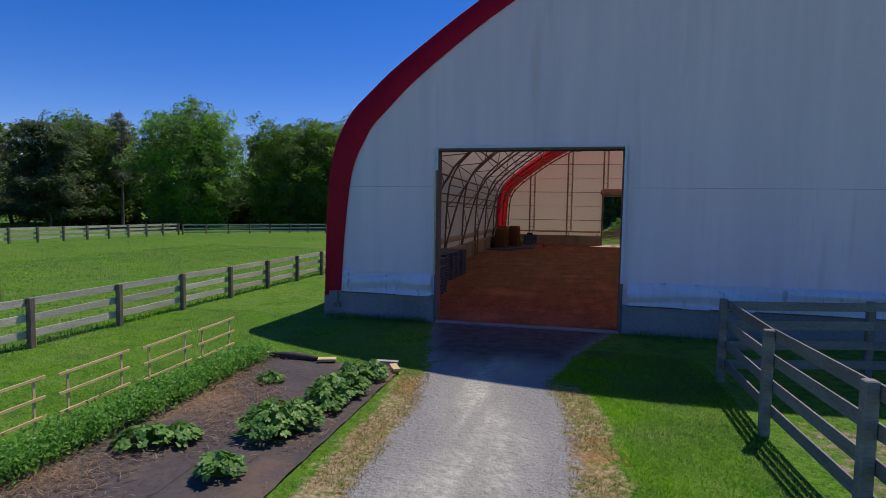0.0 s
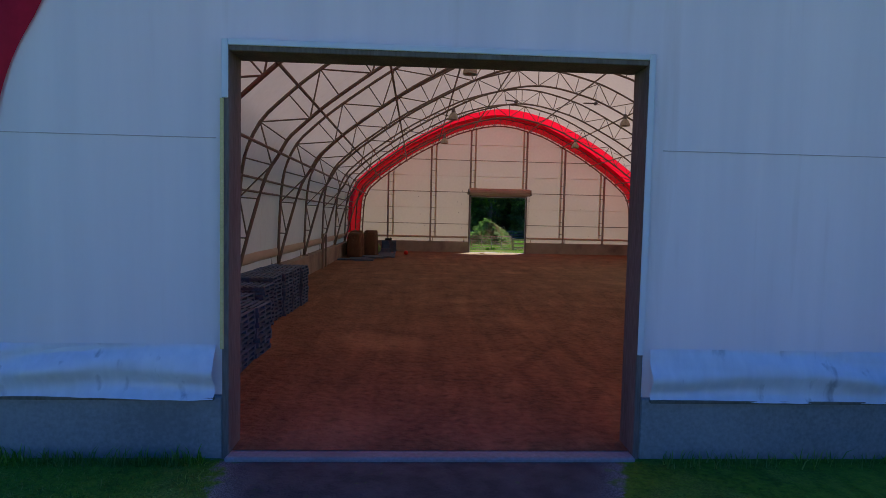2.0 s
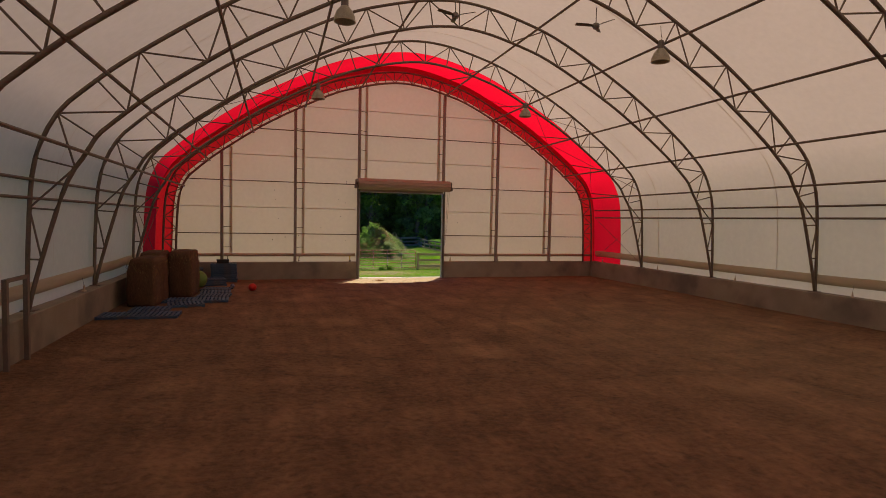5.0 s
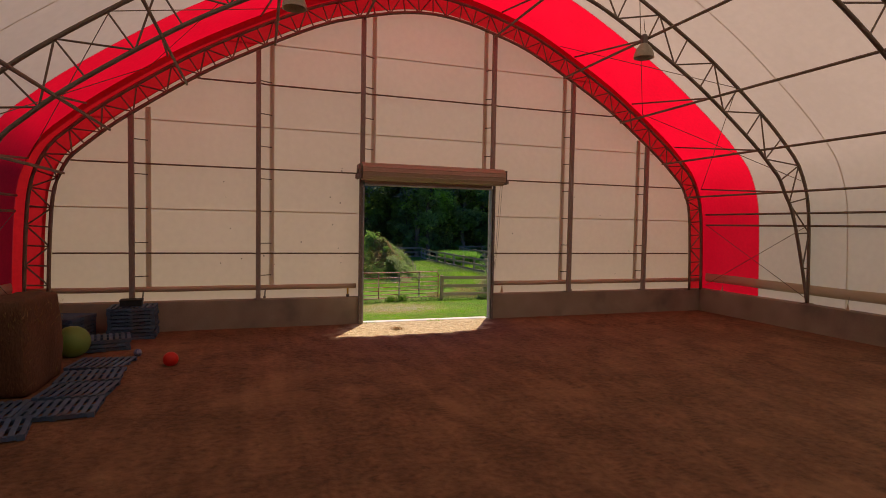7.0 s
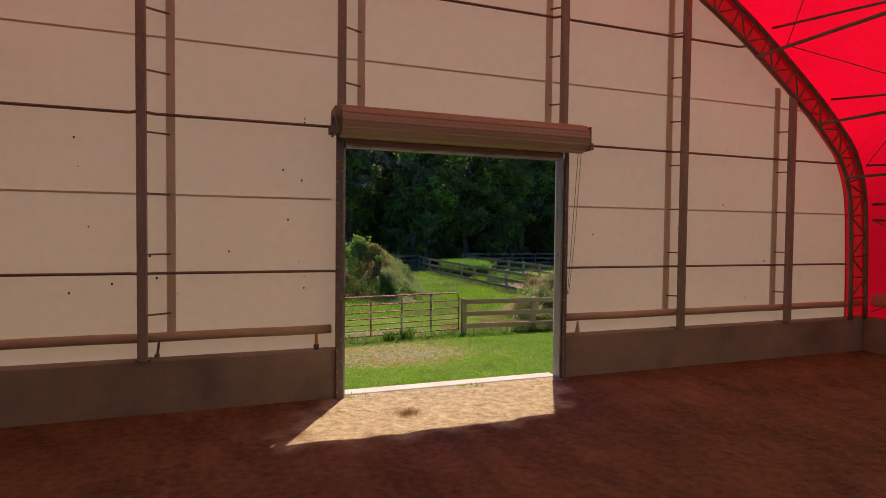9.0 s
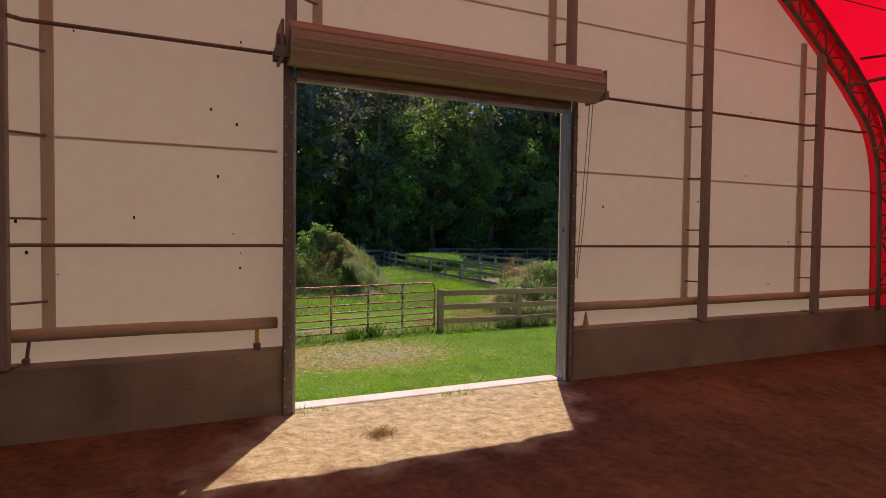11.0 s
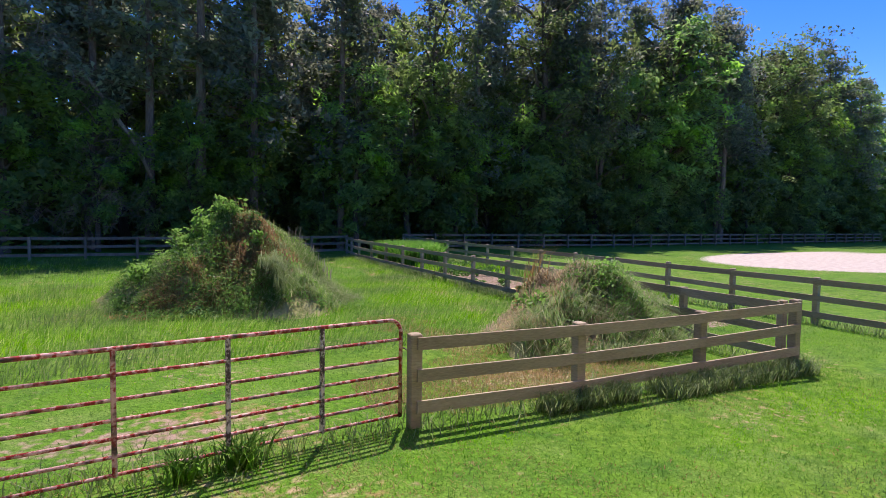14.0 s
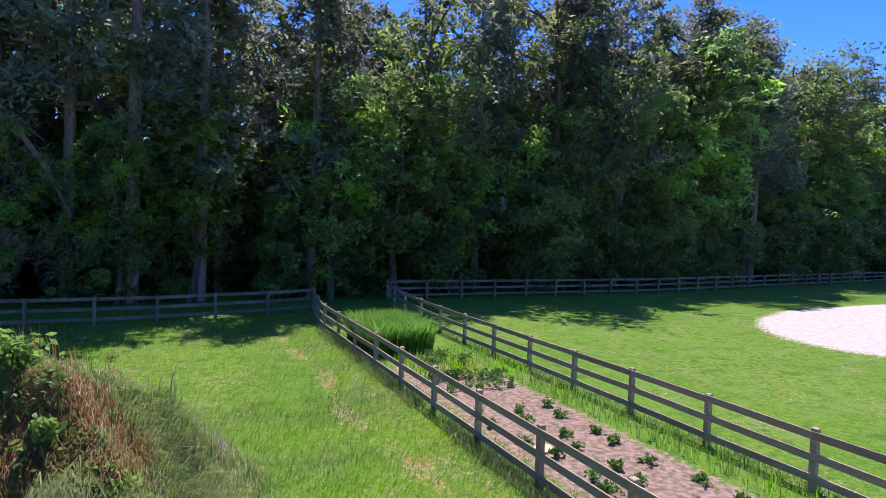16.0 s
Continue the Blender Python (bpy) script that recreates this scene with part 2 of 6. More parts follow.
def ground_material():
    """Grass with gravel, dry grass, sand and soil laid in by the masks of the ground's worn areas."""
    m = bpy.data.materials.new("ground")
    m.use_nodes = True
    nt = m.node_tree
    N, L = nt.nodes, nt.links
    b = N["Principled BSDF"]
    b.inputs["Roughness"].default_value, b.inputs["Specular IOR Level"].default_value = 0.95, 0.15
    tc = N.new("ShaderNodeTexCoord")

    def tex(scale, detail=5):
        n = N.new("ShaderNodeTexNoise")
        n.inputs["Scale"].default_value, n.inputs["Detail"].default_value = scale, detail
        L.new(tc.outputs["Object"], n.inputs["Vector"])
        return n.outputs[0]

    def ramp(src, c1, c2, p1=0.36, p2=0.64):
        r = N.new("ShaderNodeValToRGB")
        r.color_ramp.elements[0].position, r.color_ramp.elements[1].position = p1, p2
        r.color_ramp.elements[0].color, r.color_ramp.elements[1].color = (*c1, 1), (*c2, 1)
        L.new(src, r.inputs[0])
        return r.outputs[0]

    def mix(fac, a, c):
        x = N.new("ShaderNodeMix")
        x.data_type = "RGBA"
        L.new(fac, x.inputs[0])
        L.new(a, x.inputs[6])
        L.new(c, x.inputs[7])
        return x.outputs[2]

    fine, mid, big = tex(16, 8), tex(2.2), tex(0.22)
    speck = tex(38, 8)
    grass = mix(ramp(big, (0, 0, 0), (1, 1, 1)), ramp(fine, (0.036, 0.12, 0.008), (0.102, 0.26, 0.018)), ramp(speck, (0.048, 0.15, 0.010), (0.135, 0.30, 0.028)))
    grass = mix(ramp(tex(0.12, 6), (0, 0, 0), (0.6, 0.6, 0.6), 0.42, 0.6), grass, ramp(tex(5, 8), (0.062, 0.15, 0.010), (0.16, 0.29, 0.03), 0.42, 0.58))
    grass = mix(ramp(tex(0.9, 6), (0, 0, 0), (0.75, 0.75, 0.75), 0.5, 0.66), grass, ramp(speck, (0.075, 0.16, 0.025), (0.19, 0.31, 0.065)))
    grass = mix(ramp(tex(1.7, 6), (0, 0, 0), (0.7, 0.7, 0.7), 0.52, 0.68), grass, ramp(fine, (0.022, 0.085, 0.010), (0.06, 0.19, 0.02)))
    dry = ramp(tex(14, 9), (0.15, 0.16, 0.05), (0.40, 0.33, 0.18))
    dry = mix(ramp(tex(0.8, 4), (0, 0, 0), (0.8, 0.8, 0.8), 0.5, 0.62), dry, ramp(tex(20, 8), (0.20, 0.12, 0.035), (0.40, 0.24, 0.10)))
    mp = N.new("ShaderNodeMapping")
    mp.inputs["Scale"].default_value = (1.5, 0.22, 1)
    L.new(tc.outputs["Object"], mp.inputs[0])
    tracks = N.new("ShaderNodeTexNoise")
    tracks.inputs["Scale"].default_value, tracks.inputs["Detail"].default_value = 1.3, 5
    L.new(mp.outputs[0], tracks.inputs["Vector"])
    grit = tex(60, 8)
    dust = N.new("ShaderNodeAttribute")
    dust.attribute_name = "dust"
    stones = ramp(grit, (0.115, 0.125, 0.115), (0.41, 0.43, 0.39), 0.4, 0.6)
    pale = mix(ramp(tracks.outputs[0], (0, 0, 0), (1, 1, 1), 0.42, 0.58), ramp(grit, (0.225, 0.24, 0.195), (0.41, 0.425, 0.35)), ramp(tex(9, 8), (0.35, 0.365, 0.29), (0.50, 0.515, 0.42)))
    gravel = mix(dust.outputs["Fac"], stones, pale)
    gravel = mix(ramp(mid, (0, 0, 0), (0.55, 0.55, 0.55), 0.52, 0.68), gravel, ramp(grit, (0.17, 0.17, 0.15), (0.36, 0.36, 0.32)))
    # darker gravel tone for the drive where the barn's shade lies
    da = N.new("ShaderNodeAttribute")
    da.attribute_name = "door_shade"
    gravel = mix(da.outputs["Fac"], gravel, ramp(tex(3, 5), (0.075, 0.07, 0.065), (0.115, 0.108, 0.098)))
    sand = ramp(tex(3, 6), (0.44, 0.40, 0.335), (0.58, 0.535, 0.455))
    soil = ramp(tex(7, 8), (0.16, 0.115, 0.08), (0.34, 0.26, 0.19))
    at = N.new("ShaderNodeAttribute")
    at.attribute_name = "wear_and_light"
    sep = N.new("ShaderNodeSeparateColor")
    L.new(at.outputs["Color"], sep.inputs[0])
    wob = tex(7, 10)

    def mask(src):
        a = N.new("ShaderNodeMath")
        a.operation = "ADD"
        L.new(src, a.inputs[0])
        L.new(wob, a.inputs[1])
        r = N.new("ShaderNodeMapRange")
        r.inputs[1].default_value, r.inputs[2].default_value = 0.88, 1.12
        L.new(a.outputs[0], r.inputs[0])
        return r.outputs[0]

    col = mix(mask(sep.outputs[1]), grass, dry)
    col = mix(mask(at.outputs["Alpha"]), col, soil)
    col = mix(mask(sep.outputs[2]), col, sand)
    col = mix(mask(sep.outputs[0]), col, gravel)
    L.new(col, b.inputs["Base Color"])
    bp = N.new("ShaderNodeBump")
    bp.inputs["Strength"].default_value, bp.inputs["Distance"].default_value = 0.9, 0.06
    L.new(fine, bp.inputs["Height"])
    L.new(bp.outputs[0], b.inputs["Normal"])
    return m


def dirt_material():
    m = mat("dirt", (0.130, 0.065, 0.034), (0.268, 0.136, 0.073), 0.8, 0.95, bump=1.0, fine=8, c3=(0.34, 0.18, 0.095), c3_amount=0.14, bump_dist=0.09)
    nt = m.node_tree
    N, L = nt.nodes, nt.links
    b = N["Principled BSDF"]
    src = b.inputs["Base Color"].links[0].from_socket
    at = N.new("ShaderNodeAttribute")
    at.attribute_name = "wear_and_light"
    # pale sand colour that brightens the sun pool inside the rear door
    x = N.new("ShaderNodeMix")
    x.data_type = "RGBA"
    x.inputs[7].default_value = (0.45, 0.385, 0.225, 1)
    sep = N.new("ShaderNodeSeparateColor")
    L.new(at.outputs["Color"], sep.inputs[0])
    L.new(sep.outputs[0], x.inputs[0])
    tc = N.new("ShaderNodeTexCoord")
    # harrow and tyre streaks, in patches
    mp = N.new("ShaderNodeMapping")
    mp.inputs["Rotation"].default_value = (0, 0, 0.3)
    mp.inputs["Scale"].default_value = (1.6, 0.16, 1)
    L.new(tc.outputs["Object"], mp.inputs[0])
    wv = N.new("ShaderNodeTexNoise")
    wv.inputs["Scale"].default_value, wv.inputs["Detail"].default_value, wv.inputs["Distortion"].default_value = 1.6, 5, 0.6
    L.new(mp.outputs[0], wv.inputs["Vector"])
    clod = N.new("ShaderNodeTexNoise")
    clod.inputs["Scale"].default_value, clod.inputs["Detail"].default_value = 3.4, 8
    clod.inputs["Roughness"].default_value = 0.7
    L.new(tc.outputs["Object"], clod.inputs["Vector"])
    # hollows between clods darkened in colour, adding shade to the bump
    pit_shade = N.new("ShaderNodeMapRange")
    pit_shade.inputs[1].default_value, pit_shade.inputs[2].default_value = 0.33, 0.45
    pit_shade.inputs[3].default_value, pit_shade.inputs[4].default_value = 0.64, 1.0
    L.new(clod.outputs[0], pit_shade.inputs[0])
    st = N.new("ShaderNodeMapRange")
    st.inputs[1].default_value, st.inputs[2].default_value = 0.35, 0.65
    st.inputs[3].default_value, st.inputs[4].default_value = 0.84, 1.1
    L.new(wv.outputs[0], st.inputs[0])
    mul = N.new("ShaderNodeMath")
    mul.operation = "MULTIPLY"
    L.new(pit_shade.outputs[0], mul.inputs[0])
    L.new(st.outputs[0], mul.inputs[1])
    flat = N.new("ShaderNodeVectorMath")
    flat.operation = "MULTIPLY"
    flat.inputs[1].default_value = (1, 1, 0)
    L.new(tc.outputs["Object"], flat.inputs[0])
    track = None
    for cx, cy, rad in ((42, 8, 47.2), (42, 8, 45.6), (-34, 20, 35.0), (-34, 20, 33.4), (24, 24, 20.5), (24, 24, 18.9), (3, 44, 24.0), (3, 44, 22.4)):
        ds = N.new("ShaderNodeVectorMath")
        ds.operation = "DISTANCE"
        ds.inputs[1].default_value = (cx, cy, 0)
        L.new(flat.outputs[0], ds.inputs[0])
        off = N.new("ShaderNodeMath")
        off.operation = "SUBTRACT"
        off.inputs[1].default_value = rad
        L.new(ds.outputs["Value"], off.inputs[0])
        ab = N.new("ShaderNodeMath")
        ab.operation = "ABSOLUTE"
        L.new(off.outputs[0], ab.inputs[0])
        ln = N.new("ShaderNodeMapRange")
        ln.inputs[1].default_value, ln.inputs[2].default_value = 0.09, 0.19
        ln.inputs[3].default_value, ln.inputs[4].default_value = 1.0, 0.0
        L.new(ab.outputs[0], ln.inputs[0])
        if track is None:
            track = ln.outputs[0]
        else:
            mx = N.new("ShaderNodeMath")
            mx.operation = "MAXIMUM"
            L.new(track, mx.inputs[0])
            L.new(ln.outputs[0], mx.inputs[1])
            track = mx.outputs[0]
    # the tracks fade where the ground was scuffed over
    fade = N.new("ShaderNodeMapRange")
    fade.inputs[1].default_value, fade.inputs[2].default_value = 0.44, 0.62
    L.new(wv.outputs[0], fade.inputs[0])
    tread = N.new("ShaderNodeTexWave")
    tread.bands_direction = "Y"
    tread.inputs["Scale"].default_value, tread.inputs["Distortion"].default_value = 3.2, 2.0
    L.new(tc.outputs["Object"], tread.inputs["Vector"])
    t1 = N.new("ShaderNodeMath")
    t1.operation = "MULTIPLY"
    L.new(track, t1.inputs[0])
    L.new(fade.outputs[0], t1.inputs[1])
    t2 = N.new("ShaderNodeMapRange")
    t2.inputs[3].default_value, t2.inputs[4].default_value = 0.4, 1.0
    L.new(tread.outputs["Fac"], t2.inputs[0])
    t3 = N.new("ShaderNodeMath")
    t3.operation = "MULTIPLY"
    L.new(t1.outputs[0], t3.inputs[0])
    L.new(t2.outputs[0], t3.inputs[1])
    dk = N.new("ShaderNodeMapRange")
    dk.inputs[3].default_value, dk.inputs[4].default_value = 1.0, 0.58
    L.new(t3.outputs[0], dk.inputs[0])
    mul2 = N.new("ShaderNodeMath")
    mul2.operation = "MULTIPLY"
    L.new(mul.outputs[0], mul2.inputs[0])
    L.new(dk.outputs[0], mul2.inputs[1])
    mul = mul2
    hv = N.new("ShaderNodeHueSaturation")
    L.new(mul.outputs[0], hv.inputs["Value"])
    L.new(src, hv.inputs["Color"])
    src = hv.outputs[0]
    hsum = N.new("ShaderNodeMath")
    hsum.operation = "MULTIPLY_ADD"
    hsum.inputs[1].default_value = 0.7
    bp = b.inputs["Normal"].links[0].from_node
    L.new(clod.outputs[0], hsum.inputs[0])
    L.new(bp.inputs["Height"].links[0].from_socket, hsum.inputs[2])
    L.new(hsum.outputs[0], bp.inputs["Height"])
    # mottled sand tones of the painted sun pool
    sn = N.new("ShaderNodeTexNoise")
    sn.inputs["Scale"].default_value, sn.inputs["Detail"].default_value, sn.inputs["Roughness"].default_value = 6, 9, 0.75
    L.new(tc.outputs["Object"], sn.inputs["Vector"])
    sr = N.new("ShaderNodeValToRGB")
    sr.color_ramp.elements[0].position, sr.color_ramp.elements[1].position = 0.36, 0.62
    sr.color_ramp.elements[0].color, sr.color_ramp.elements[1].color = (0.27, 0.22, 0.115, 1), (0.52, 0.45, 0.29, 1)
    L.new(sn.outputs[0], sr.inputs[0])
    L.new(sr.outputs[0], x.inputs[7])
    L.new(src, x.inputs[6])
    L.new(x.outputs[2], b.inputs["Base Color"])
    return m


M_GROUND = ground_material()
M_DIRT = dirt_material()
M_LEAF = blade_material("leaf", [(0.15, 0.235, 0.075), (0.20, 0.30, 0.09), (0.27, 0.385, 0.12)], 0.5, 0.3, 0.72, 0.35, 0.35)
M_LEAF_PALE = blade_material("pale_leaf", [(0.18, 0.32, 0.07), (0.24, 0.41, 0.09), (0.32, 0.50, 0.13)], 0.5, 0.3, 0.72, 0.25, 0.35)
M_PINE = blade_material("pine_needles", [(0.17, 0.205, 0.135), (0.22, 0.26, 0.175), (0.28, 0.32, 0.22)], 0.5, 0.3, 0.62, 0.3, 0.4)
M_LAWN = blade_material("lawn_blades", [(0.08, 0.25, 0.016), (0.12, 0.33, 0.024), (0.18, 0.42, 0.045), (0.32, 0.50, 0.10)], trans=0.72, patch=0.5)
M_MEADOW = blade_material("meadow_blades", [(0.085, 0.24, 0.018), (0.13, 0.33, 0.028), (0.20, 0.41, 0.05), (0.38, 0.47, 0.17)], rough=0.5, spec=0.3, trans=0.6, patch=0.35)
M_BRUSH = blade_material("dead_brush", [(0.26, 0.20, 0.12), (0.38, 0.31, 0.20), (0.52, 0.44, 0.30), (0.22, 0.29, 0.10)], rough=0.6, spec=0.2)
M_SEDGE = blade_material("sedge_blades", [(0.11, 0.20, 0.05), (0.19, 0.29, 0.09), (0.33, 0.40, 0.20)], rough=0.45, spec=0.35, trans=0.6)
M_CORN = blade_material("corn_leaves", [(0.09, 0.30, 0.035), (0.16, 0.42, 0.06), (0.25, 0.50, 0.11)], trans=0.6)
M_TALL = blade_material("tall_grass", [(0.10, 0.24, 0.04), (0.18, 0.36, 0.07), (0.30, 0.44, 0.15), (0.54, 0.53, 0.32)], trans=0.62)
M_STRAW = blade_material("straw", [(0.40, 0.30, 0.16), (0.55, 0.43, 0.25), (0.70, 0.57, 0.36)])
M_OLDSTRAW = blade_material("old_straw", [(0.34, 0.23, 0.13), (0.52, 0.38, 0.22), (0.72, 0.56, 0.36)], trans=0.65)
M_BEAN = blade_material("bean_leaf", [(0.11, 0.32, 0.04), (0.18, 0.46, 0.07), (0.28, 0.58, 0.12)], 0.5, 0.35, 0.55)
M_LEAF_FIELD = blade_material("field_tree_leaf", [(0.13, 0.26, 0.045), (0.18, 0.34, 0.06), (0.25, 0.43, 0.09)], 0.5, 0.3, 0.7, 0.2, 0.3)
M_PINE_FIELD = blade_material("field_pine_needles", [(0.07, 0.12, 0.055), (0.10, 0.16, 0.07), (0.14, 0.21, 0.09)], 0.5, 0.3, 0.55, 0.2, 0.4)
M_CORRAL = mat("silvery_corral_wood", (0.145, 0.147, 0.126), (0.25, 0.25, 0.216), 2.5, 0.75, bump=0.4, fine=30, rand=0.15, stretch=(0.4, 0.4, 2))
M_VERGE = blade_material("verge_straw", [(0.30, 0.19, 0.08), (0.42, 0.29, 0.13), (0.50, 0.38, 0.20), (0.22, 0.26, 0.07)])
M_DRYTALL = blade_material("brown_dry_grass", [(0.22, 0.12, 0.05), (0.34, 0.20, 0.09), (0.44, 0.29, 0.14), (0.26, 0.27, 0.09)])


# ---- mesh helpers ----
class Build:
    """Collects vertices and faces of one mesh."""

    def __init__(self):
        self.v, self.f = [], []

    def quad(self, a, b, c, d):
        n = len(self.v)
        self.v += [a, b, c, d]
        self.f.append((n, n + 1, n + 2, n + 3))

    def box(self, x0, y0, z0, x1, y1, z1, bev=0.0):
        n, b = len(self.v), bev
        if not b:
            self.v += [(x, y, z) for z in (z0, z1) for x, y in ((x0, y0), (x1, y0), (x1, y1), (x0, y1))]
            self.f += [tuple(n + i for i in q) for q in ((3, 2, 1, 0), (4, 5, 6, 7), (0, 1, 5, 4), (1, 2, 6, 5), (2, 3, 7, 6), (3, 0, 4, 7))]
            return self
        # box with chamfered edges: eight-sided plan, stepped top and bottom
        for z, i in ((z0, b), (z0 + b, 0), (z1 - b, 0), (z1, b)):
            xa, xb, ya, yb = x0 + i, x1 - i, y0 + i, y1 - i
            self.v += [(xa + b, ya, z), (xb - b, ya, z), (xb, ya + b, z), (xb, yb - b, z), (xb - b, yb, z), (xa + b, yb, z), (xa, yb - b, z), (xa, ya + b, z)]
        for k in range(3):
            for i in range(8):
                j = (i + 1) % 8
                self.f.append((n + 8 * k + i, n + 8 * k + j, n + 8 * k + 8 + j, n + 8 * k + 8 + i))
        self.f.append(tuple(n + 7 - i for i in range(8)))
        self.f.append(tuple(n + 24 + i for i in range(8)))
        return self

    def bar(self, p, q, w, h=None, up=(0, 0, 1)):
        """A square bar from p to q."""
        p, q = Vector(p), Vector(q)
        d = (q - p).normalized()
        u = Vector(up)
        if abs(d.dot(u)) > 0.99:
            u = Vector((0, 1, 0))
        s = d.cross(u).normalized()
        t = s.cross(d)
        h = h or w
        n = len(self.v)
        for c in (p, q):
            for a, b in ((-1, -1), (1, -1), (1, 1), (-1, 1)):
                self.v.append(tuple(c + s * (a * w / 2) + t * (b * h / 2)))
        self.f += [tuple(n + i for i in r) for r in ((3, 2, 1, 0), (4, 5, 6, 7), (0, 1, 5, 4), (1, 2, 6, 5), (2, 3, 7, 6), (3, 0, 4, 7))]
        return self

    def tube(self, pts, r, n=6, cap=True, radii=None):
        """A round pipe along points."""
        pts = [Vector(p) for p in pts]
        base = len(self.v)
        for i, p in enumerate(pts):
            d = (pts[min(i + 1, len(pts) - 1)] - pts[max(i - 1, 0)]).normalized()
            u = Vector((0, 0, 1)) if abs(d.z) < 0.95 else Vector((0, 1, 0))
            s = d.cross(u).normalized()
            t = s.cross(d)
            rr = radii[i] if radii else r
            for k in range(n):
                a = 2 * math.pi * k / n
                self.v.append(tuple(p + s * (rr * math.cos(a)) + t * (rr * math.sin(a))))
        for i in range(len(pts) - 1):
            for k in range(n):
                a, b = base + i * n + k, base + i * n + (k + 1) % n
                self.f.append((a, b, b + n, a + n))
        if cap:
            self.f.append(tuple(base + n - 1 - k for k in range(n)))
            e = base + (len(pts) - 1) * n
            self.f.append(tuple(e + k for k in range(n)))
        return self

    def lathe(self, c, prof, n=16):
        """Rings (radius, z) turned about the upright through c."""
        base = len(self.v)
        for r, z in prof:
            self.v += [(c[0] + r * math.cos(2 * math.pi * k / n), c[1] + r * math.sin(2 * math.pi * k / n), c[2] + z) for k in range(n)]
        for i in range(len(prof) - 1):
            for k in range(n):
                a, b = base + i * n + k, base + i * n + (k + 1) % n
                self.f.append((a, b, b + n, a + n))
        return self

    def mesh(self, name, material, smooth=False):
        me = bpy.data.meshes.new(name)
        me.from_pydata(self.v, [], self.f)
        me.materials.append(material)
        if smooth:
            me.shade_smooth()
        return me


def part(name, b, material, parent=None, label="", smooth=False):
    ob = new(name, b.mesh(name, material, smooth) if isinstance(b, Build) else b)
    ob.parent = parent
    return tagged(ob, label)


def thing(name, label, category, group="", kind="", loc=(0, 0, 0), rz=0.0):
    ob = new(name)
    ob.empty_display_size = 0.2
    ob.matrix_world = pose(*loc, 0, 0, rz)
    return tagged(ob, label, category, group, kind)


def solid(name, b, material, label, category, kind="", group="", smooth=False):
    return tagged(part(name, b, material, None, "", smooth), label, category, group, kind)


# ---- ground ----
def ground_grid(x0, x1, y0, y1, nx, ny, z):
    b = Build()
    xs, ys = np.linspace(x0, x1, nx + 1), np.linspace(y0, y1, ny + 1)
    b.v = [(float(x), float(y), float(z(x, y))) for y in ys for x in xs]
    b.f = [(j * (nx + 1) + i, j * (nx + 1) + i + 1, (j + 1) * (nx + 1) + i + 1, (j + 1) * (nx + 1) + i) for j in range(ny) for i in range(nx)]
    return b


def band(v, a, b, soft=0.3):
    """1 between a and b, falling to 0 over soft outside."""
    return np.clip(np.minimum((v - a) / soft + 1, (b - v) / soft + 1), 0, 1)


gx = np.concatenate([[-1500, -500, -200, -90, -50], np.arange(-30, 36, 0.3), [40, 50, 60, 90, 200, 500, 1500]])
gy = np.concatenate([[-1500, -400, -120, -50], np.arange(-24, 2, 0.3), np.arange(4, 40, 6), np.arange(40, 84, 0.3), [90, 120, 200, 500, 1500]])
GX, GY = np.meshgrid(gx, gy)
me = bpy.data.meshes.new("ground")
nx, ny = len(gx), len(gy)
_z = np.full(GX.shape, -0.03)
_v = np.stack([GX, GY, _z], -1).reshape(-1, 3)
_i = np.arange(ny - 1)[:, None] * nx + np.arange(nx - 1)[None, :]
_f = np.stack([_i, _i + 1, _i + nx + 1, _i + nx], -1).reshape(-1, 4)
me.from_pydata(_v.tolist(), [], _f.tolist())
left = np.interp(GY, [-24, -9.7, -7.4, -4.9, -3, -0.4], [-7.9, -7.85, -7.85, -8.15, -8.6, -9.2])
right = np.interp(GY, [-24, -9.1, -6.8, -5.2, -3, -0.4], [-5.4, -5.5, -5.6, -6.0, -5.5, -4.5])
front = (GY < 1)
gravel = band(GX, left, right, 0.35) * front * 0.78
# dry tan verge, stopped at the barn's shadow edge to keep the shade dark
dry = np.maximum(band(GX, left - 0.55, right + 0.6, 0.4) * np.clip((-4.9 - GY) / 0.6, 0, 1) * 0.66, 0)
yard = (GY > 40)
dry = np.maximum(dry, yard * 0.55 * np.exp(-((GX - 0.2) / 2.4) ** 2 - ((GY - 47.5) / 0.9) ** 2))
dry = np.maximum(dry, yard * (GY < 76) * (0.27 + 0.12 * np.sin(GX * 1.3 + 2 * np.sin(GY * 0.6)) * np.sin(GY * 1.1 + np.sin(GX * 0.7))))
worn = np.clip(1.5 - 1.5 * np.hypot((GX + 0.6) / 4.4, (GY - 44.2) / 2.9), 0, 1)
dry = np.maximum(dry, yard * 0.60 * worn)
dry = np.maximum(dry, yard * 0.62 * np.exp(-((GX - 5.2) / 2.3) ** 2 - ((GY - 47.7) / 1.3) ** 2))
dry = np.maximum(dry, yard * 0.50 * np.exp(-((GX - 0.6) / 1.8) ** 2 - ((GY - 46.9) / 0.9) ** 2))
dry = np.maximum(dry, yard * (0.5 + 0.12 * np.sin(GY * 1.9) + 0.06 * np.sin(GY * 5.3)) * np.exp(-((GX - 7.6 - 0.25 * np.sin(GY * 0.8)) / 0.5) ** 2) * (GY > 50) * (GY < 70))
dry = np.maximum(dry, yard * 0.42 * np.exp(-((GX - 8.6) / 0.8) ** 2) * (GY > 50) * (GY < 70))
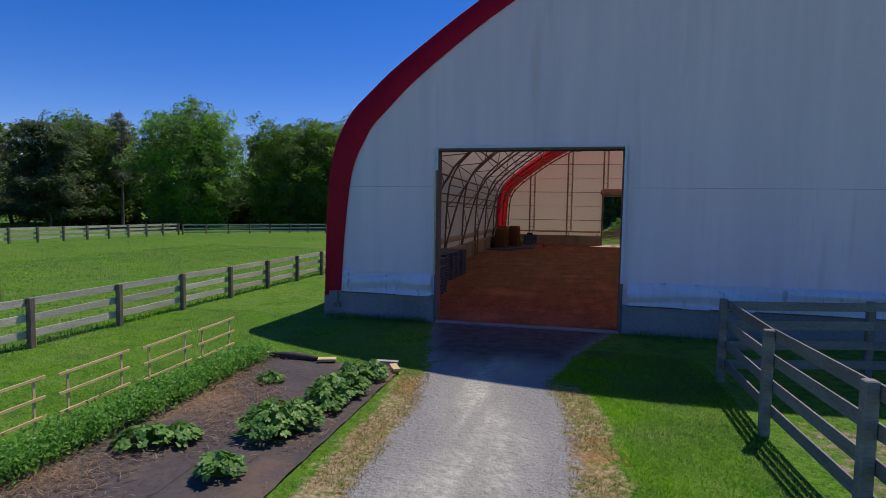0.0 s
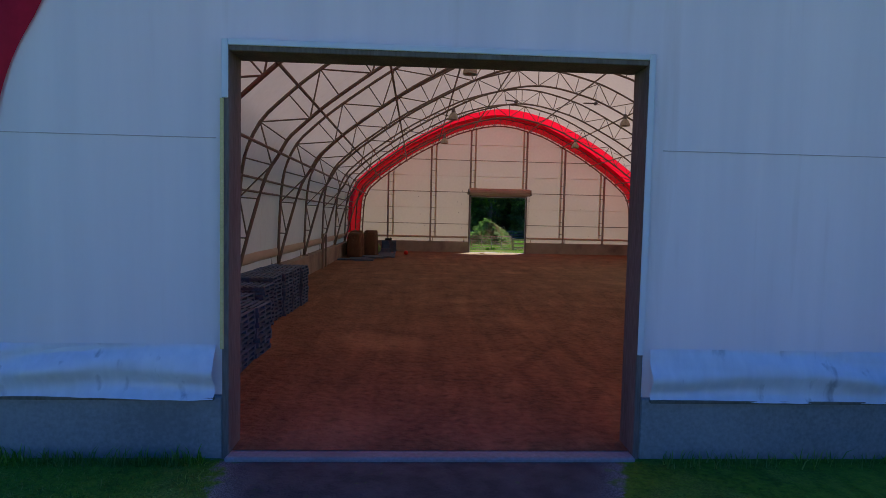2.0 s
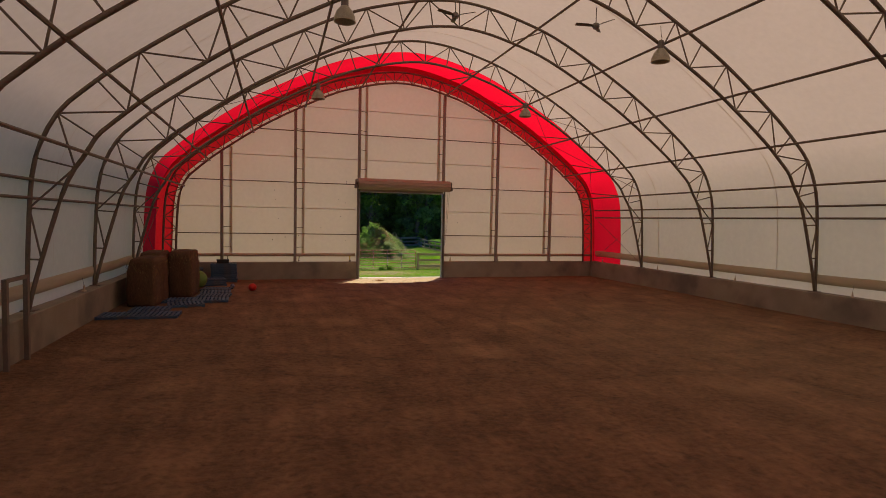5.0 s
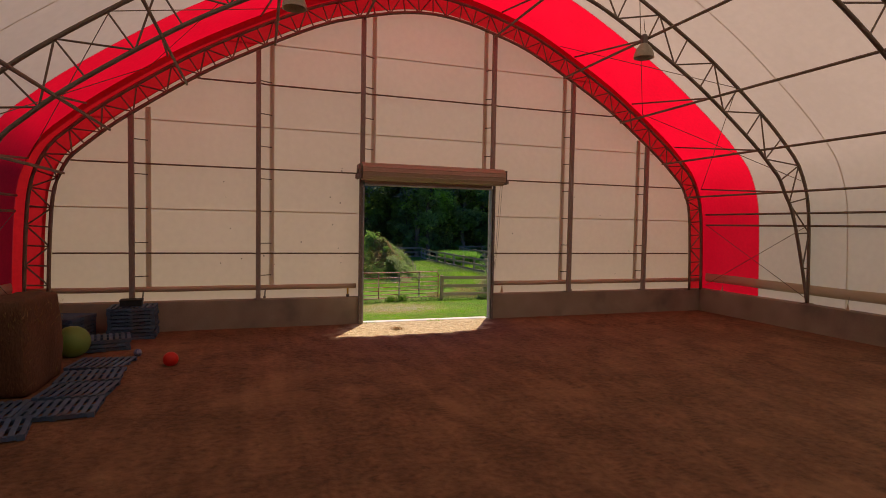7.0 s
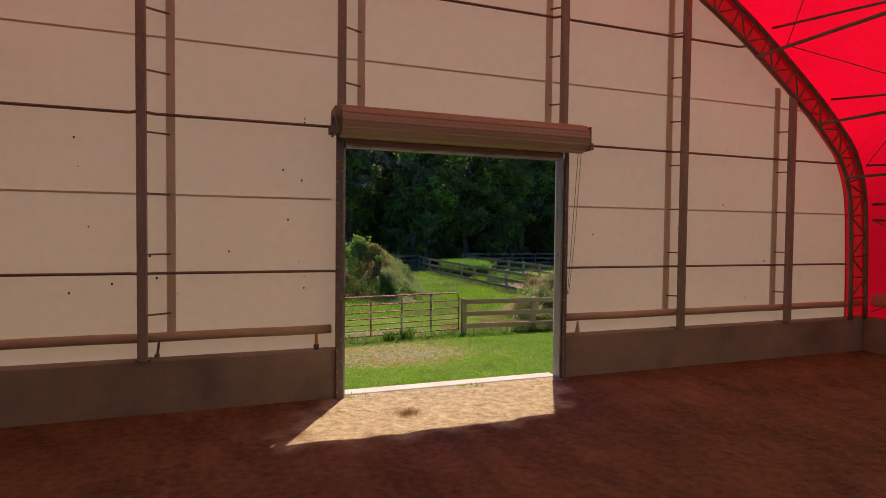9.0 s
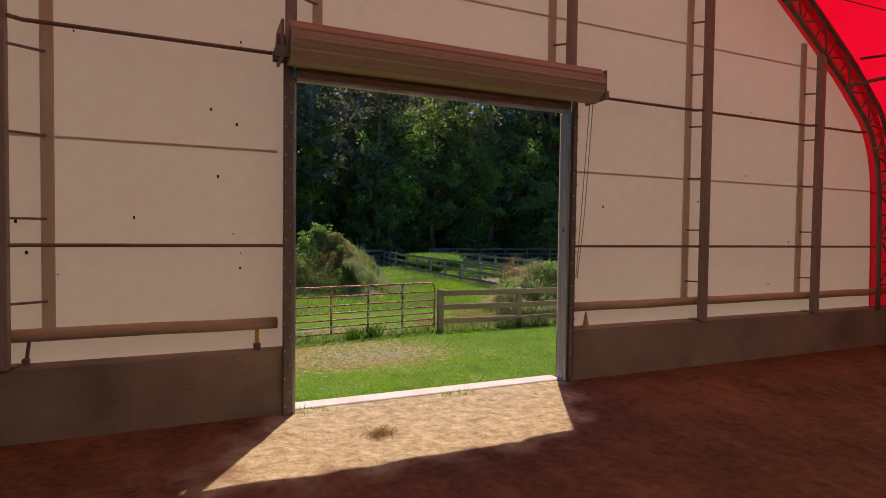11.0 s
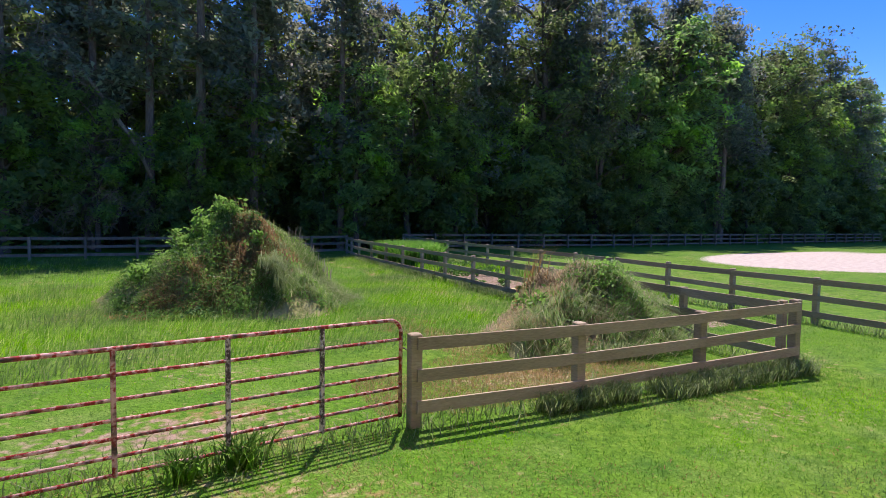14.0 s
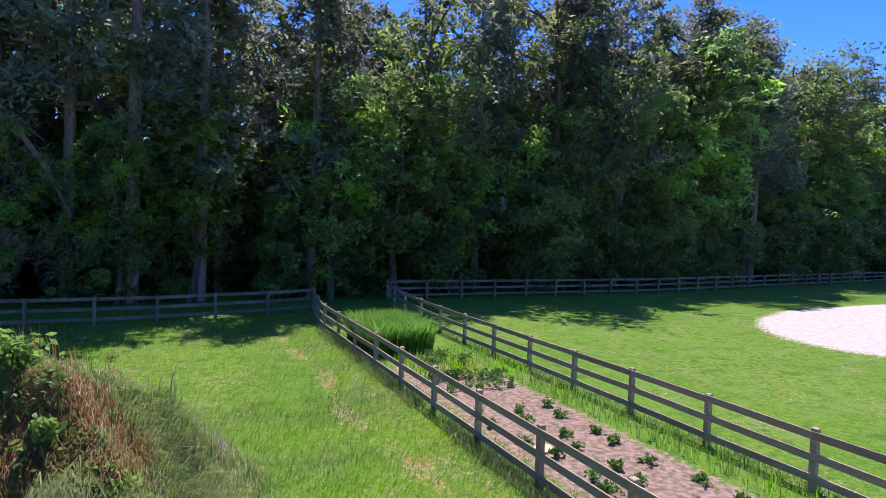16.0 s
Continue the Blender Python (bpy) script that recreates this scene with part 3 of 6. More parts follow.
dry = np.maximum(dry, yard * 0.56 * np.exp(-((GX - 4.8 - 0.3 * np.sin(GY * 1.4)) / 0.75) ** 2 - ((GY - 50.6) / 2.2) ** 2))
gravel = np.maximum(gravel, yard * 0.43 * np.clip(1.6 - 1.6 * np.hypot((GX + 0.2) / 3.0, (GY - 43.9) / 1.6), 0, 1))
ring = ((GX - 46) / 17.2) ** 2 + ((GY - 61.7) / 9.0) ** 2
sand = np.clip((1.06 - ring) * 4, 0, 1) * 0.8
soil = band(GX, 10.1, 13.0, 0.5) * band(GY, 49.5, 64.3, 0.6) * 0.68
soil = np.maximum(soil, yard * 0.52 * np.exp(-((GX + 0.6) / 2.4) ** 2 - ((GY - 47.3) / 0.9) ** 2))
soil = np.maximum(soil, band(GX, -2.0, 2, 0.8) * band(GY, -14, -6.5, 1.0) * front * 0.5)
# drive darkened towards the door, the barn's shade put into its colour
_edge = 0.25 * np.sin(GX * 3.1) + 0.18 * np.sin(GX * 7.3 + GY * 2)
door_shade = band(GX, left + 0.2, right - 0.2, 0.5) * np.clip((GY + 4.5 + _edge) / 1.2, 0, 1) * front
_u = me.attributes.new("dust", "FLOAT", "POINT")
_u.data.foreach_set("value", band(GX + 0.12 * np.sin(GY * 1.7), left + 0.75, right - 0.85, 0.5).astype(np.float32).ravel())
_d = me.attributes.new("door_shade", "FLOAT", "POINT")
_d.data.foreach_set("value", door_shade.astype(np.float32).ravel())
wear_and_light = me.color_attributes.new("wear_and_light", "FLOAT_COLOR", "POINT")
wear_and_light.data.foreach_set("color", np.stack([gravel, dry, sand, soil], -1).astype(np.float32).ravel())
me.materials.append(M_GROUND)
ground = tagged(new("ground", me), "mown green grass with a gravel drive and worn patches", "ground", kind="structure")


# ---- arena building ----
HALF = [(12.64, 0.72), (12.60, 2.4), (12.52, 3.9), (12.40, 4.7), (12.17, 5.35), (11.82, 5.95), (11.30, 6.47), (10.30, 7.33), (8.13, 8.87), (6.2, 9.98), (4.2, 10.98), (2.7, 11.47), (1.3, 11.80), (0.0, 11.92)]
Y_FRONT, Y_REAR, BAY = -0.24, 40.8, 5.115


def smooth_line(keys, per):
    """Catmull-Rom points through the keys."""
    k = [np.array(p, float) for p in keys]
    k = [2 * k[0] - k[1]] + k + [2 * k[-1] - k[-2]]
    out = []
    for i in range(1, len(k) - 2):
        for s in range(per):
            t = s / per
            out.append(0.5 * (2 * k[i] + (k[i + 1] - k[i - 1]) * t + (2 * k[i - 1] - 5 * k[i] + 4 * k[i + 1] - k[i + 2]) * t * t + (3 * k[i] - k[i - 1] - 3 * k[i + 1] + k[i + 2]) * t ** 3))
    out.append(k[-2])
    return out


_right = smooth_line(HALF + [(-1.3, 11.80)], 4)
_right = _right[:(len(HALF) - 1) * 4 + 1]
ARCH = np.array([(-p[0], p[1]) for p in _right] + [(p[0], p[1]) for p in _right[-2::-1]])
_tan = np.gradient(ARCH, axis=0)
_tan /= np.linalg.norm(_tan, axis=1)[:, None]
INWARD = np.stack([_tan[:, 1], -_tan[:, 0]], 1)
ARC_S = np.concatenate([[0], np.cumsum(np.linalg.norm(np.diff(ARCH, axis=0), axis=1))])


def arch_at(s, depth):
    """A point of the roof's outline at length s, depth inwards."""
    x, z = np.interp(s, ARC_S, ARCH[:, 0]), np.interp(s, ARC_S, ARCH[:, 1])
    nx, nz = np.interp(s, ARC_S, INWARD[:, 0]), np.interp(s, ARC_S, INWARD[:, 1])
    return float(x + nx * depth), float(z + nz * depth)


def roof_sheet(y0, y1, ny, sag=0.0):
    b = Build()
    n = len(ARCH)
    for j in range(ny + 1):
        y = y0 + (y1 - y0) * j / ny
        d = sag * math.sin(math.pi * ((y / BAY) % 1.0)) ** 2
        for i in range(n):
            b.v.append((ARCH[i, 0] + INWARD[i, 0] * d, y, ARCH[i, 1] + INWARD[i, 1] * d))
    b.f = [(j * n + i, j * n + i + 1, (j + 1) * n + i + 1, (j + 1) * n + i) for j in range(ny) for i in range(n - 1)]
    return b


RED_W = 2.9
solid("ceiling", roof_sheet(RED_W, Y_REAR - RED_W, 57, 0.06), M_FABRIC, "white translucent fabric roof stretched over steel trusses", "roof", "structure", smooth=True)
solid("roof_band_front", roof_sheet(-0.12, RED_W + 0.02, 8, 0.06), M_RED, "red fabric end band of the arched roof", "roof band", "structure", smooth=True)
solid("roof_band_rear", roof_sheet(Y_REAR - RED_W - 0.02, Y_REAR + 0.1, 8, 0.06), M_RED, "red fabric end band of the arched roof", "roof band", "structure", smooth=True)


def arch_height(x, depth=0.0):
    px, pz = ARCH[:, 0] + INWARD[:, 0] * depth, ARCH[:, 1] + INWARD[:, 1] * depth
    return float(np.interp(x, px, pz))


def end_wall(y, x_door0, x_door1, z_door, z_bottom, depth, bulge):
    """A gable sheet with a door opening, in columns from the sill to the arch."""
    b = Build()
    w = max(abs(ARCH[0, 0] + INWARD[0, 0] * depth), 0) - 0.02
    xs = sorted(set([-w, x_door0, x_door1, w] + [s * (w - e) for s in (-1, 1) for e in (0.015, 0.04, 0.1, 0.2)] + [float(v) for v in np.linspace(-w, w, 61) if min(abs(v - x_door0), abs(v - x_door1)) > 0.15]))
    for xa, xb in zip(xs, xs[1:]):
        lo = z_door if xa >= x_door0 - 1e-6 and xb <= x_door1 + 1e-6 else z_bottom
        ha, hb = max(arch_height(xa, depth), lo + 0.01), max(arch_height(xb, depth), lo + 0.01)
        for k in range(12):
            za, zb = lo + (ha - lo) * k / 12, lo + (ha - lo) * (k + 1) / 12
            zc, zd = lo + (hb - lo) * k / 12, lo + (hb - lo) * (k + 1) / 12
            b.quad((xa, y, za), (xb, y, zc), (xb, y, zd), (xa, y, zb))
    return b


FD0, FD1, FDZ = -9.27, -4.19, 4.95
RD0, RD1, RDZ = -2.375, 2.425, 4.82
solid("wall_front", end_wall(Y_FRONT, FD0, FD1, FDZ, 0.74, 0.03, 0), M_FABRIC_FRONT, "white fabric gable wall with a tall door opening", "wall", "structure")
solid("wall_rear", end_wall(Y_REAR, RD0, RD1, RDZ + 0.5, 0.9, 0.72, 0), M_FABRIC, "white fabric gable wall with a roll-up door opening", "wall", "structure")

# red fascia on the front gable, wrapped round the end arch
b = Build()
n = len(ARCH)
for i in range(n):
    d = float(np.interp(ARCH[i, 1], [0.72, 2.7, 4.3, 5.5, 6.7, 7.5, 9.0, 12.1], [0.47, 0.55, 0.64, 0.74, 0.68, 0.60, 0.53, 0.5]))
    drop = -0.12 if i in (0, n - 1) else 0.0
    b.v += [(ARCH[i, 0], -0.12, ARCH[i, 1] + drop), (ARCH[i, 0] - INWARD[i, 0] * 0.03, Y_FRONT - 0.07, ARCH[i, 1] - INWARD[i, 1] * 0.03 + drop), (ARCH[i, 0] + INWARD[i, 0] * d, Y_FRONT - 0.03, ARCH[i, 1] + INWARD[i, 1] * d + drop * 1.4)]
b.f = [(3 * i + k, 3 * i + k + 1, 3 * i + 4 + k, 3 * i + 3 + k) for i in range(n - 1) for k in range(2)]
solid("trim_front", b, M_RED_TRIM, "dark red fabric trim along the gable's arched edge", "trim", "structure", smooth=True)

b = Build()
for i in range(n):
    b.v += [(ARCH[i, 0] + INWARD[i, 0] * 0.01, Y_REAR - 0.03, ARCH[i, 1] + INWARD[i, 1] * 0.01), (ARCH[i, 0] + INWARD[i, 0] * 0.8, Y_REAR - 0.03, ARCH[i, 1] + INWARD[i, 1] * 0.8)]
b.f = [(2 * i, 2 * i + 1, 2 * i + 3, 2 * i + 2) for i in range(n - 1)]
solid("trim_rear", b, M_RED_GABLE, "red fabric border of the rear gable", "trim", "structure")

# concrete foundation walls
for nm, q in (("foundation_front_a", (-12.7, -0.3, -0.3, FD0 - 0.03, 0.1, 0.74)), ("foundation_front_b", (FD1 + 0.05, -0.3, -0.3, 12.7, 0.1, 0.74)),
              ("foundation_left", (-12.7, 0.1, -0.3, -12.2, 40.5, 0.96)), ("foundation_right", (12.2, 0.1, -0.3, 12.7, 40.5, 0.96)),
              ("foundation_rear_a", (-12.7, 40.5, -0.3, RD0 - 0.06, 40.9, 0.96)), ("foundation_rear_b", (RD1 + 0.06, 40.5, -0.3, 12.7, 40.9, 0.96))):
    solid(nm, Build().box(*q, bev=0.02), M_CONC_OUT if "front" in nm else M_CONC, "low poured concrete foundation wall with stains", "foundation", "structure")

# dirt floor
def dirt_z(x, y):
    v = Vector((x * 0.35, y * 0.35, 0))
    edge = min(1.0, max(0.0, min(12.2 - abs(x), y + 0.2, 40.6 - y)) / 0.8)
    ruts = 0.025 * math.sin((x + 0.15 * y + 1.5 * noise.noise(Vector((x * 0.12, y * 0.12, 7)))) * 4.2) * max(0, noise.noise(Vector((x * 0.2, y * 0.15, 9))))
    hoof = -0.03 * max(0.0, noise.noise(Vector((x * 3.6, y * 3.6, 21))) - 0.25) * 2.0
    return max(0.0, 0.03 + edge * (0.035 * noise.fractal(v, 1.0, 2.0, 3) + 0.022 * noise.noise(Vector((x * 2.3, y * 2.1, 3))) + ruts + hoof))


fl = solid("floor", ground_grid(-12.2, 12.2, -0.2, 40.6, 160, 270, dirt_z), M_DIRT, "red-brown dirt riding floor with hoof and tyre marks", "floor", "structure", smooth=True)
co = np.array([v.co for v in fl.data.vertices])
# pale sand cut to the sun pool's slant, plus a faint dry patch
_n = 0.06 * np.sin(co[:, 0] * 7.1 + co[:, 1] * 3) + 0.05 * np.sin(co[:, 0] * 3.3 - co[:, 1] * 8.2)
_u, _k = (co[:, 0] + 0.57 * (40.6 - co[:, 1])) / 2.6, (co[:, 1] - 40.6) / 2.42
sun_pool_and_dry = np.clip((1.06 - (np.abs(_u) ** 6 + np.abs(_k) ** 6) ** (1 / 6) + _n) * 7, 0, 1) + 0.12 * np.exp(-((co[:, 0] - 5) / 4.5) ** 2 - ((co[:, 1] - 22) / 8) ** 2)
_w = fl.data.color_attributes.new("wear_and_light", "FLOAT_COLOR", "POINT")
_w.data.foreach_set("color", np.repeat(np.clip(sun_pool_and_dry, 0, 1)[:, None], 4, 1).astype(np.float32).ravel())

# trusses
def truss_depth(s):
    """Depth of the inner chord below the sheet: a point at the foot, full from the knee up."""
    z = np.interp(s, ARC_S, ARCH[:, 1])
    e = min(s, ARC_S[-1] - s)
    return 0.15 + 0.95 * min(max((e - 0.3) / 4.2, 0), 1)


S_END = float(ARC_S[-1])
NODES = [0.25 + (S_END - 0.5) * i / 30 for i in range(31)]


def make_truss(y, end):
    t = thing("roof_truss", "dark steel arched lattice truss carrying the fabric roof", "truss", "roof trusses", loc=(0, y, 0))
    dep = (lambda s: 1.02) if end else truss_depth
    top = 0.42 if end else 0.13
    fine = [0.22 + (S_END - 0.44) * i / 90 for i in range(91)]
    part("outer_chord", Build().tube([(x, 0, z) for x, z in (arch_at(s, top) for s in fine)], 0.055, 8), M_STEEL, t, smooth=True)
    part("inner_chord", Build().tube([(x, 0, z) for x, z in (arch_at(s, dep(s)) for s in fine)], 0.055, 8), M_STEEL, t, smooth=True)
    nodes = [0.25 + (S_END - 0.5) * i / 64 for i in range(65)] if end else NODES
    half = len(nodes) // 2
    for i, s in enumerate(nodes[1:-1], 1):
        (xa, za), (xb, zb) = arch_at(s, top), arch_at(s, dep(s))
        part("strut", Build().tube([(xa, 0, za), (xb, 0, zb)], 0.025, 6), M_STEEL, t)
        s2 = nodes[i + 1] if i < half else nodes[i - 1]
        x2, z2 = arch_at(s2, top if i % 2 else dep(s2))
        xc, zc = (xb, zb) if i % 2 else (xa, za)
        part("diagonal", Build().tube([(xc, 0, zc), (x2, 0, z2)], 0.025, 6), M_STEEL, t)
    if not end:
        for sx in (-1, 1):
            part("base_plate", Build().box(sx * 12.45 - 0.16, -0.15, 0.96, sx * 12.45 + 0.16, 0.15, 0.985), M_STEEL, t)
    return t


first = make_truss(BAY, False)
for k in range(2, 8):
    copy_thing(first, pose(0, BAY * k, 0))
rear_truss = make_truss(40.45, True)
copy_thing(rear_truss, pose(0, 0.25, 0))

# purlins: girts on the outer chords, pipes along the inner chords
def s_for_x(x, inner):
    ss = np.linspace(0, S_END / 2, 600)
    xs = [arch_at(q, truss_depth(q) if inner else 0.13)[0] for q in ss]
    return float(np.interp(-abs(x), xs, ss))


for s in [2.98, 3.43] + [s_for_x(x, True) for x in (11.2, 10.0, 7.9, 5.3, 2.4)]:
    for ss in (s, S_END - s):
        x, z = arch_at(ss, 0.13 if s < 3.6 else truss_depth(ss))
        solid("purlin", Build().tube([(x, 0.3, z), (x, 40.45, z)], 0.042, 6), M_STEEL, "long dark steel pipe purlin tying the trusses together", "purlin", group="purlins")
# thin crossed wires and sloping stays beside the end trusses
for s0, s1 in ((0.4, 3.0), (4.6, 9.0), (9.0, 13.5)):
    for side in (0, 1):
        for ya, yb in ((40.45, BAY * 7), (BAY * 7, 40.45)):
            p, q = arch_at(S_END - s0 if side else s0, 0.16), arch_at(S_END - s1 if side else s1, 0.16)
            solid("brace_wire", Build().tube([(p[0], ya, p[1]), (q[0], yb, q[1])], 0.012, 4), M_STEEL, "thin steel cross-bracing wire under the roof", "wire", group="bracing wires")
for sx in (-1, 1):
    for xo in (11.2, 10.0, 7.9, 5.3, 2.4):
        so = s_for_x(xo, True)
        so = S_END - so if sx > 0 else so
        p, q = arch_at(so, truss_depth(so)), arch_at(so, 0.15)
        solid("stay", Build().tube([(p[0], BAY * 7, p[1]), (q[0], 40.45, q[1])], 0.032, 6), M_STEEL, "sloping steel pipe stay to the end truss", "stay", group="end stays")

# seams in the middle of each bay, just under the sheet
for k in range(5):
    y = 5.7 + 7.2 * k
    b = Build()
    for i in range(len(ARCH)):
        d = 0.085
        b.v += [(ARCH[i, 0] + INWARD[i, 0] * d, y - 0.02, ARCH[i, 1] + INWARD[i, 1] * d), (ARCH[i, 0] + INWARD[i, 0] * d, y + 0.02, ARCH[i, 1] + INWARD[i, 1] * d)]
    b.f = [(2 * i, 2 * i + 1, 2 * i + 3, 2 * i + 2) for i in range(len(ARCH) - 1)]
    solid("trim_seam", b, M_SEAM, "welded fabric seam across the roof", "seam", "structure")

# rolled curtain along the side walls
for sx in (-1, 1):
    b = Build()
    pts = [(12.56, 1.27), (12.52, 1.3), (12.50, 1.42), (12.51, 1.56), (12.55, 1.62)]
    ys = np.linspace(0.3, 40.5, 60)
    for y in ys:
        dz = 0.03 * noise.noise(Vector((sx, y * 0.5, 0)))
        b.v += [(sx * px, float(y), pz + dz) for px, pz in pts]
    b.f = [(j * 5 + i, j * 5 + i + 1, j * 5 + 6 + i, j * 5 + 5 + i) for j in range(59) for i in range(4)]
    solid("side_curtain", b, M_BAND, "tan rolled-up fabric side curtain above the foundation", "curtain", smooth=True, group="side curtains")

# front door frame
fr = tagged(thing("door_1", "grey steel door frame of the tall arena entrance, open", "door frame"), kind="structure")
for x0, x1 in ((FD0 - 0.03, FD0 + 0.05), (FD1 - 0.03, FD1 + 0.05)):
    part("jamb", Build().box(x0, -0.31, -0.1, x1, 0.14, FDZ - 0.02, 0.008), M_JAMBWOOD, fr)
part("header", Build().box(FD0 + 0.05, -0.31, FDZ - 0.1, FD1 - 0.03, 0.14, FDZ - 0.02, 0.008), M_JAMBWOOD, fr)
part("sill", Build().box(FD0 + 0.02, -0.4, -0.1, FD1 - 0.02, -0.1, 0.02, 0.02), M_CONC_OUT, fr)
for x0, x1 in ((FD0 - 0.03, FD0 + 0.045), (FD1 - 0.025, FD1 + 0.05)):
    part("outer_trim", Build().box(x0, -0.335, 4.3 if x0 < -8 else 1.3, x1, -0.312, FDZ + 0.03, 0.006), M_FABRIC_FRONT, fr, "pale fabric edging strip")
part("edge_strip", Build().box(FD0 - 0.05, -0.333, 1.32, FD0 - 0.005, -0.312, 4.295, 0.006), M_LATH, fr, "yellowish wooden edge strip")
part("outer_trim", Build().box(FD0 + 0.045, -0.335, FDZ - 0.04, FD1 - 0.025, -0.312, FDZ + 0.03, 0.006), M_FABRIC_FRONT, fr, "pale fabric edging strip")
rr = tagged(thing("door_2", "roll-up door curled open over its galvanised jambs", "roll-up door"), kind="structure")
for x0, x1, m in ((RD0 - 0.15, RD0 - 0.03, M_JAMB), (RD1 + 0.03, RD1 + 0.1, M_JAMB)):
    j = part("jamb", Build().box(x0, 40.4, -0.1, x1, 40.5, RDZ + 0.35, 0.008), m, rr)
    for k in range(24):
        part("bolt", Build().box((x0 + x1) / 2 - 0.012 + (0.035 if k % 2 else -0.035), 40.39, 0.15 + k * 0.2, (x0 + x1) / 2 + 0.012 + (0.035 if k % 2 else -0.035), 40.402, 0.18 + k * 0.2), M_GALV, j)
for e, sx in ((RD0, -1), (RD1, 1)):
    part("reveal", Build().box(min(e + sx * 0.015, e + sx * 0.055), 40.5, -0.1, max(e + sx * 0.015, e + sx * 0.055), 40.78, RDZ + 0.05, 0.008), M_JAMB, rr)
    for k in range(3):
        part("reveal_board", Build().box(min(e - sx * 0.003, e + sx * 0.017), 40.502 + 0.093 * k, -0.1, max(e - sx * 0.003, e + sx * 0.017), 40.588 + 0.093 * k, RDZ + 0.03, 0.006), M_PANEL, rr, "pale grey reveal board")
    part("latch_slot", Build().box(min(e - sx * 0.009, e - sx * 0.001), 40.62, 2.72, max(e - sx * 0.009, e - sx * 0.001), 40.645, 2.8), M_BLACK, rr, "dark latch slot")
    part("guide", Build().box(min(e - sx * 0.03, e), 40.46, 0.0, max(e - sx * 0.03, e), 40.5, RDZ), M_GALV, rr)
part("lintel", Build().box(RD0 - 0.05, 40.5, RDZ + 0.48, RD1 + 0.05, 40.78, RDZ + 0.62, 0.01), M_GALV, rr)
b = Build()
ribs = []
for k in range(96):
    a = 2 * math.pi * k / 96
    r = 0.285 + (0.018 if k % 8 < 2 else 0.0)
    ribs.append((40.17 + r * math.cos(a), 5.26 + r * math.sin(a)))
b.v = [(x, y, z) for x in (-2.5, 2.7) for y, z in ribs]
b.f = [(k, (k + 1) % 96, 96 + (k + 1) % 96, 96 + k) for k in range(96)] + [tuple(range(95, -1, -1)), tuple(range(96, 192))]
part("coil", b, M_DOOR, rr, "ribbed tan door curtain wound up")
b = Build()
prof = [(40.44, 5.2)] + [(40.44 - (0.025 if k % 3 == 1 else 0), 5.16 - 0.05 * k) for k in range(7)]
b.v = [(x, y, z) for x in (RD0 + 0.03, RD1 - 0.03) for y, z in prof]
b.f = [(k, k + 1, len(prof) + k + 1, len(prof) + k) for k in range(len(prof) - 1)]
part("curtain", b, M_DOOR, rr, "hanging end of the ribbed curtain")
part("bottom_bar", Build().box(RD0 + 0.03, 40.40, RDZ - 0.01, RD1 - 0.03, 40.47, RDZ + 0.05, 0.008), M_GALV, rr)
for x in (-2.6, 2.76):
    br = part("bracket", Build().box(x - 0.02, 39.95, 5.0, x + 0.02, 40.5, 5.5, 0.008), M_JAMB, rr)
    part("axle_cap", Build().tube([(x - 0.06, 40.17, 5.26), (x + 0.06, 40.17, 5.26)], 0.1, 12), M_JAMB, br)
    for q in range(3):
        part("rib", Build().box(x - 0.09, 39.98 + q * 0.16, 5.02, x + 0.09, 40.02 + q * 0.16, 5.16), M_JAMB, br)
for dx, dy in ((0.0, 0.0), (0.1, 0.04)):
    key = np.array([(2.62 + dx, 40.2 + dy, 5.05), (2.55 + dx * 0.7, 40.3, 3.0), (2.51 + dx * 0.3, 40.36, 1.9)])
    zs = np.linspace(5.05, 1.9, 240)
    part("chain", Build().tube([(float(np.interp(-z, -key[:, 2], key[:, 0])), float(np.interp(-z, -key[:, 2], key[:, 1])), float(z)) for z in zs], 0.01, 5, radii=[0.004 if k % 2 else 0.009 for k in range(240)]), M_JAMB, rr, "thin hoist chain")
part("sill", Build().box(RD0, 40.62, -0.1, RD1, 40.95, 0.045, 0.015), M_SILL, rr, "pale concrete threshold")

# rear wall: wind posts with a sleeve strip against the sheet, girts, seams, bottom roll
for x in (-9.45, -5.8, -2.42, 2.42, 5.76, 9.27):
    zt = arch_height(x, 1.0)
    z0 = 0.96 if abs(x) > 3 else RDZ + 0.5
    w = thing("wind_post", "dull galvanised steel wind post bolted inside the gable wall", "post", "wind posts")
    part("post", Build().box(x - 0.075, 40.42, z0, x + 0.075, 40.56, zt, 0.01), M_POST, w)
    xs = x + (0.42 if x < 0 else -0.24)
    part("sleeve", Build().box(xs - 0.07, 40.72, max(z0, 1.4), xs + 0.07, 40.77, zt + 0.25), M_SEAM, w, "tan fabric sleeve strip")
    z = max(z0, 1.0) + 0.75
    while z < zt - 0.3:
        part("stub", Build().bar((x, 40.5, z), (xs, 40.74, z), 0.03), M_JAMB, w)
        z += 1.05
    if z0 < 1:
        part("foot", Build().box(x - 0.12, 40.5, 0.96, x + 0.12, 40.72, 0.985), M_JAMB, w)
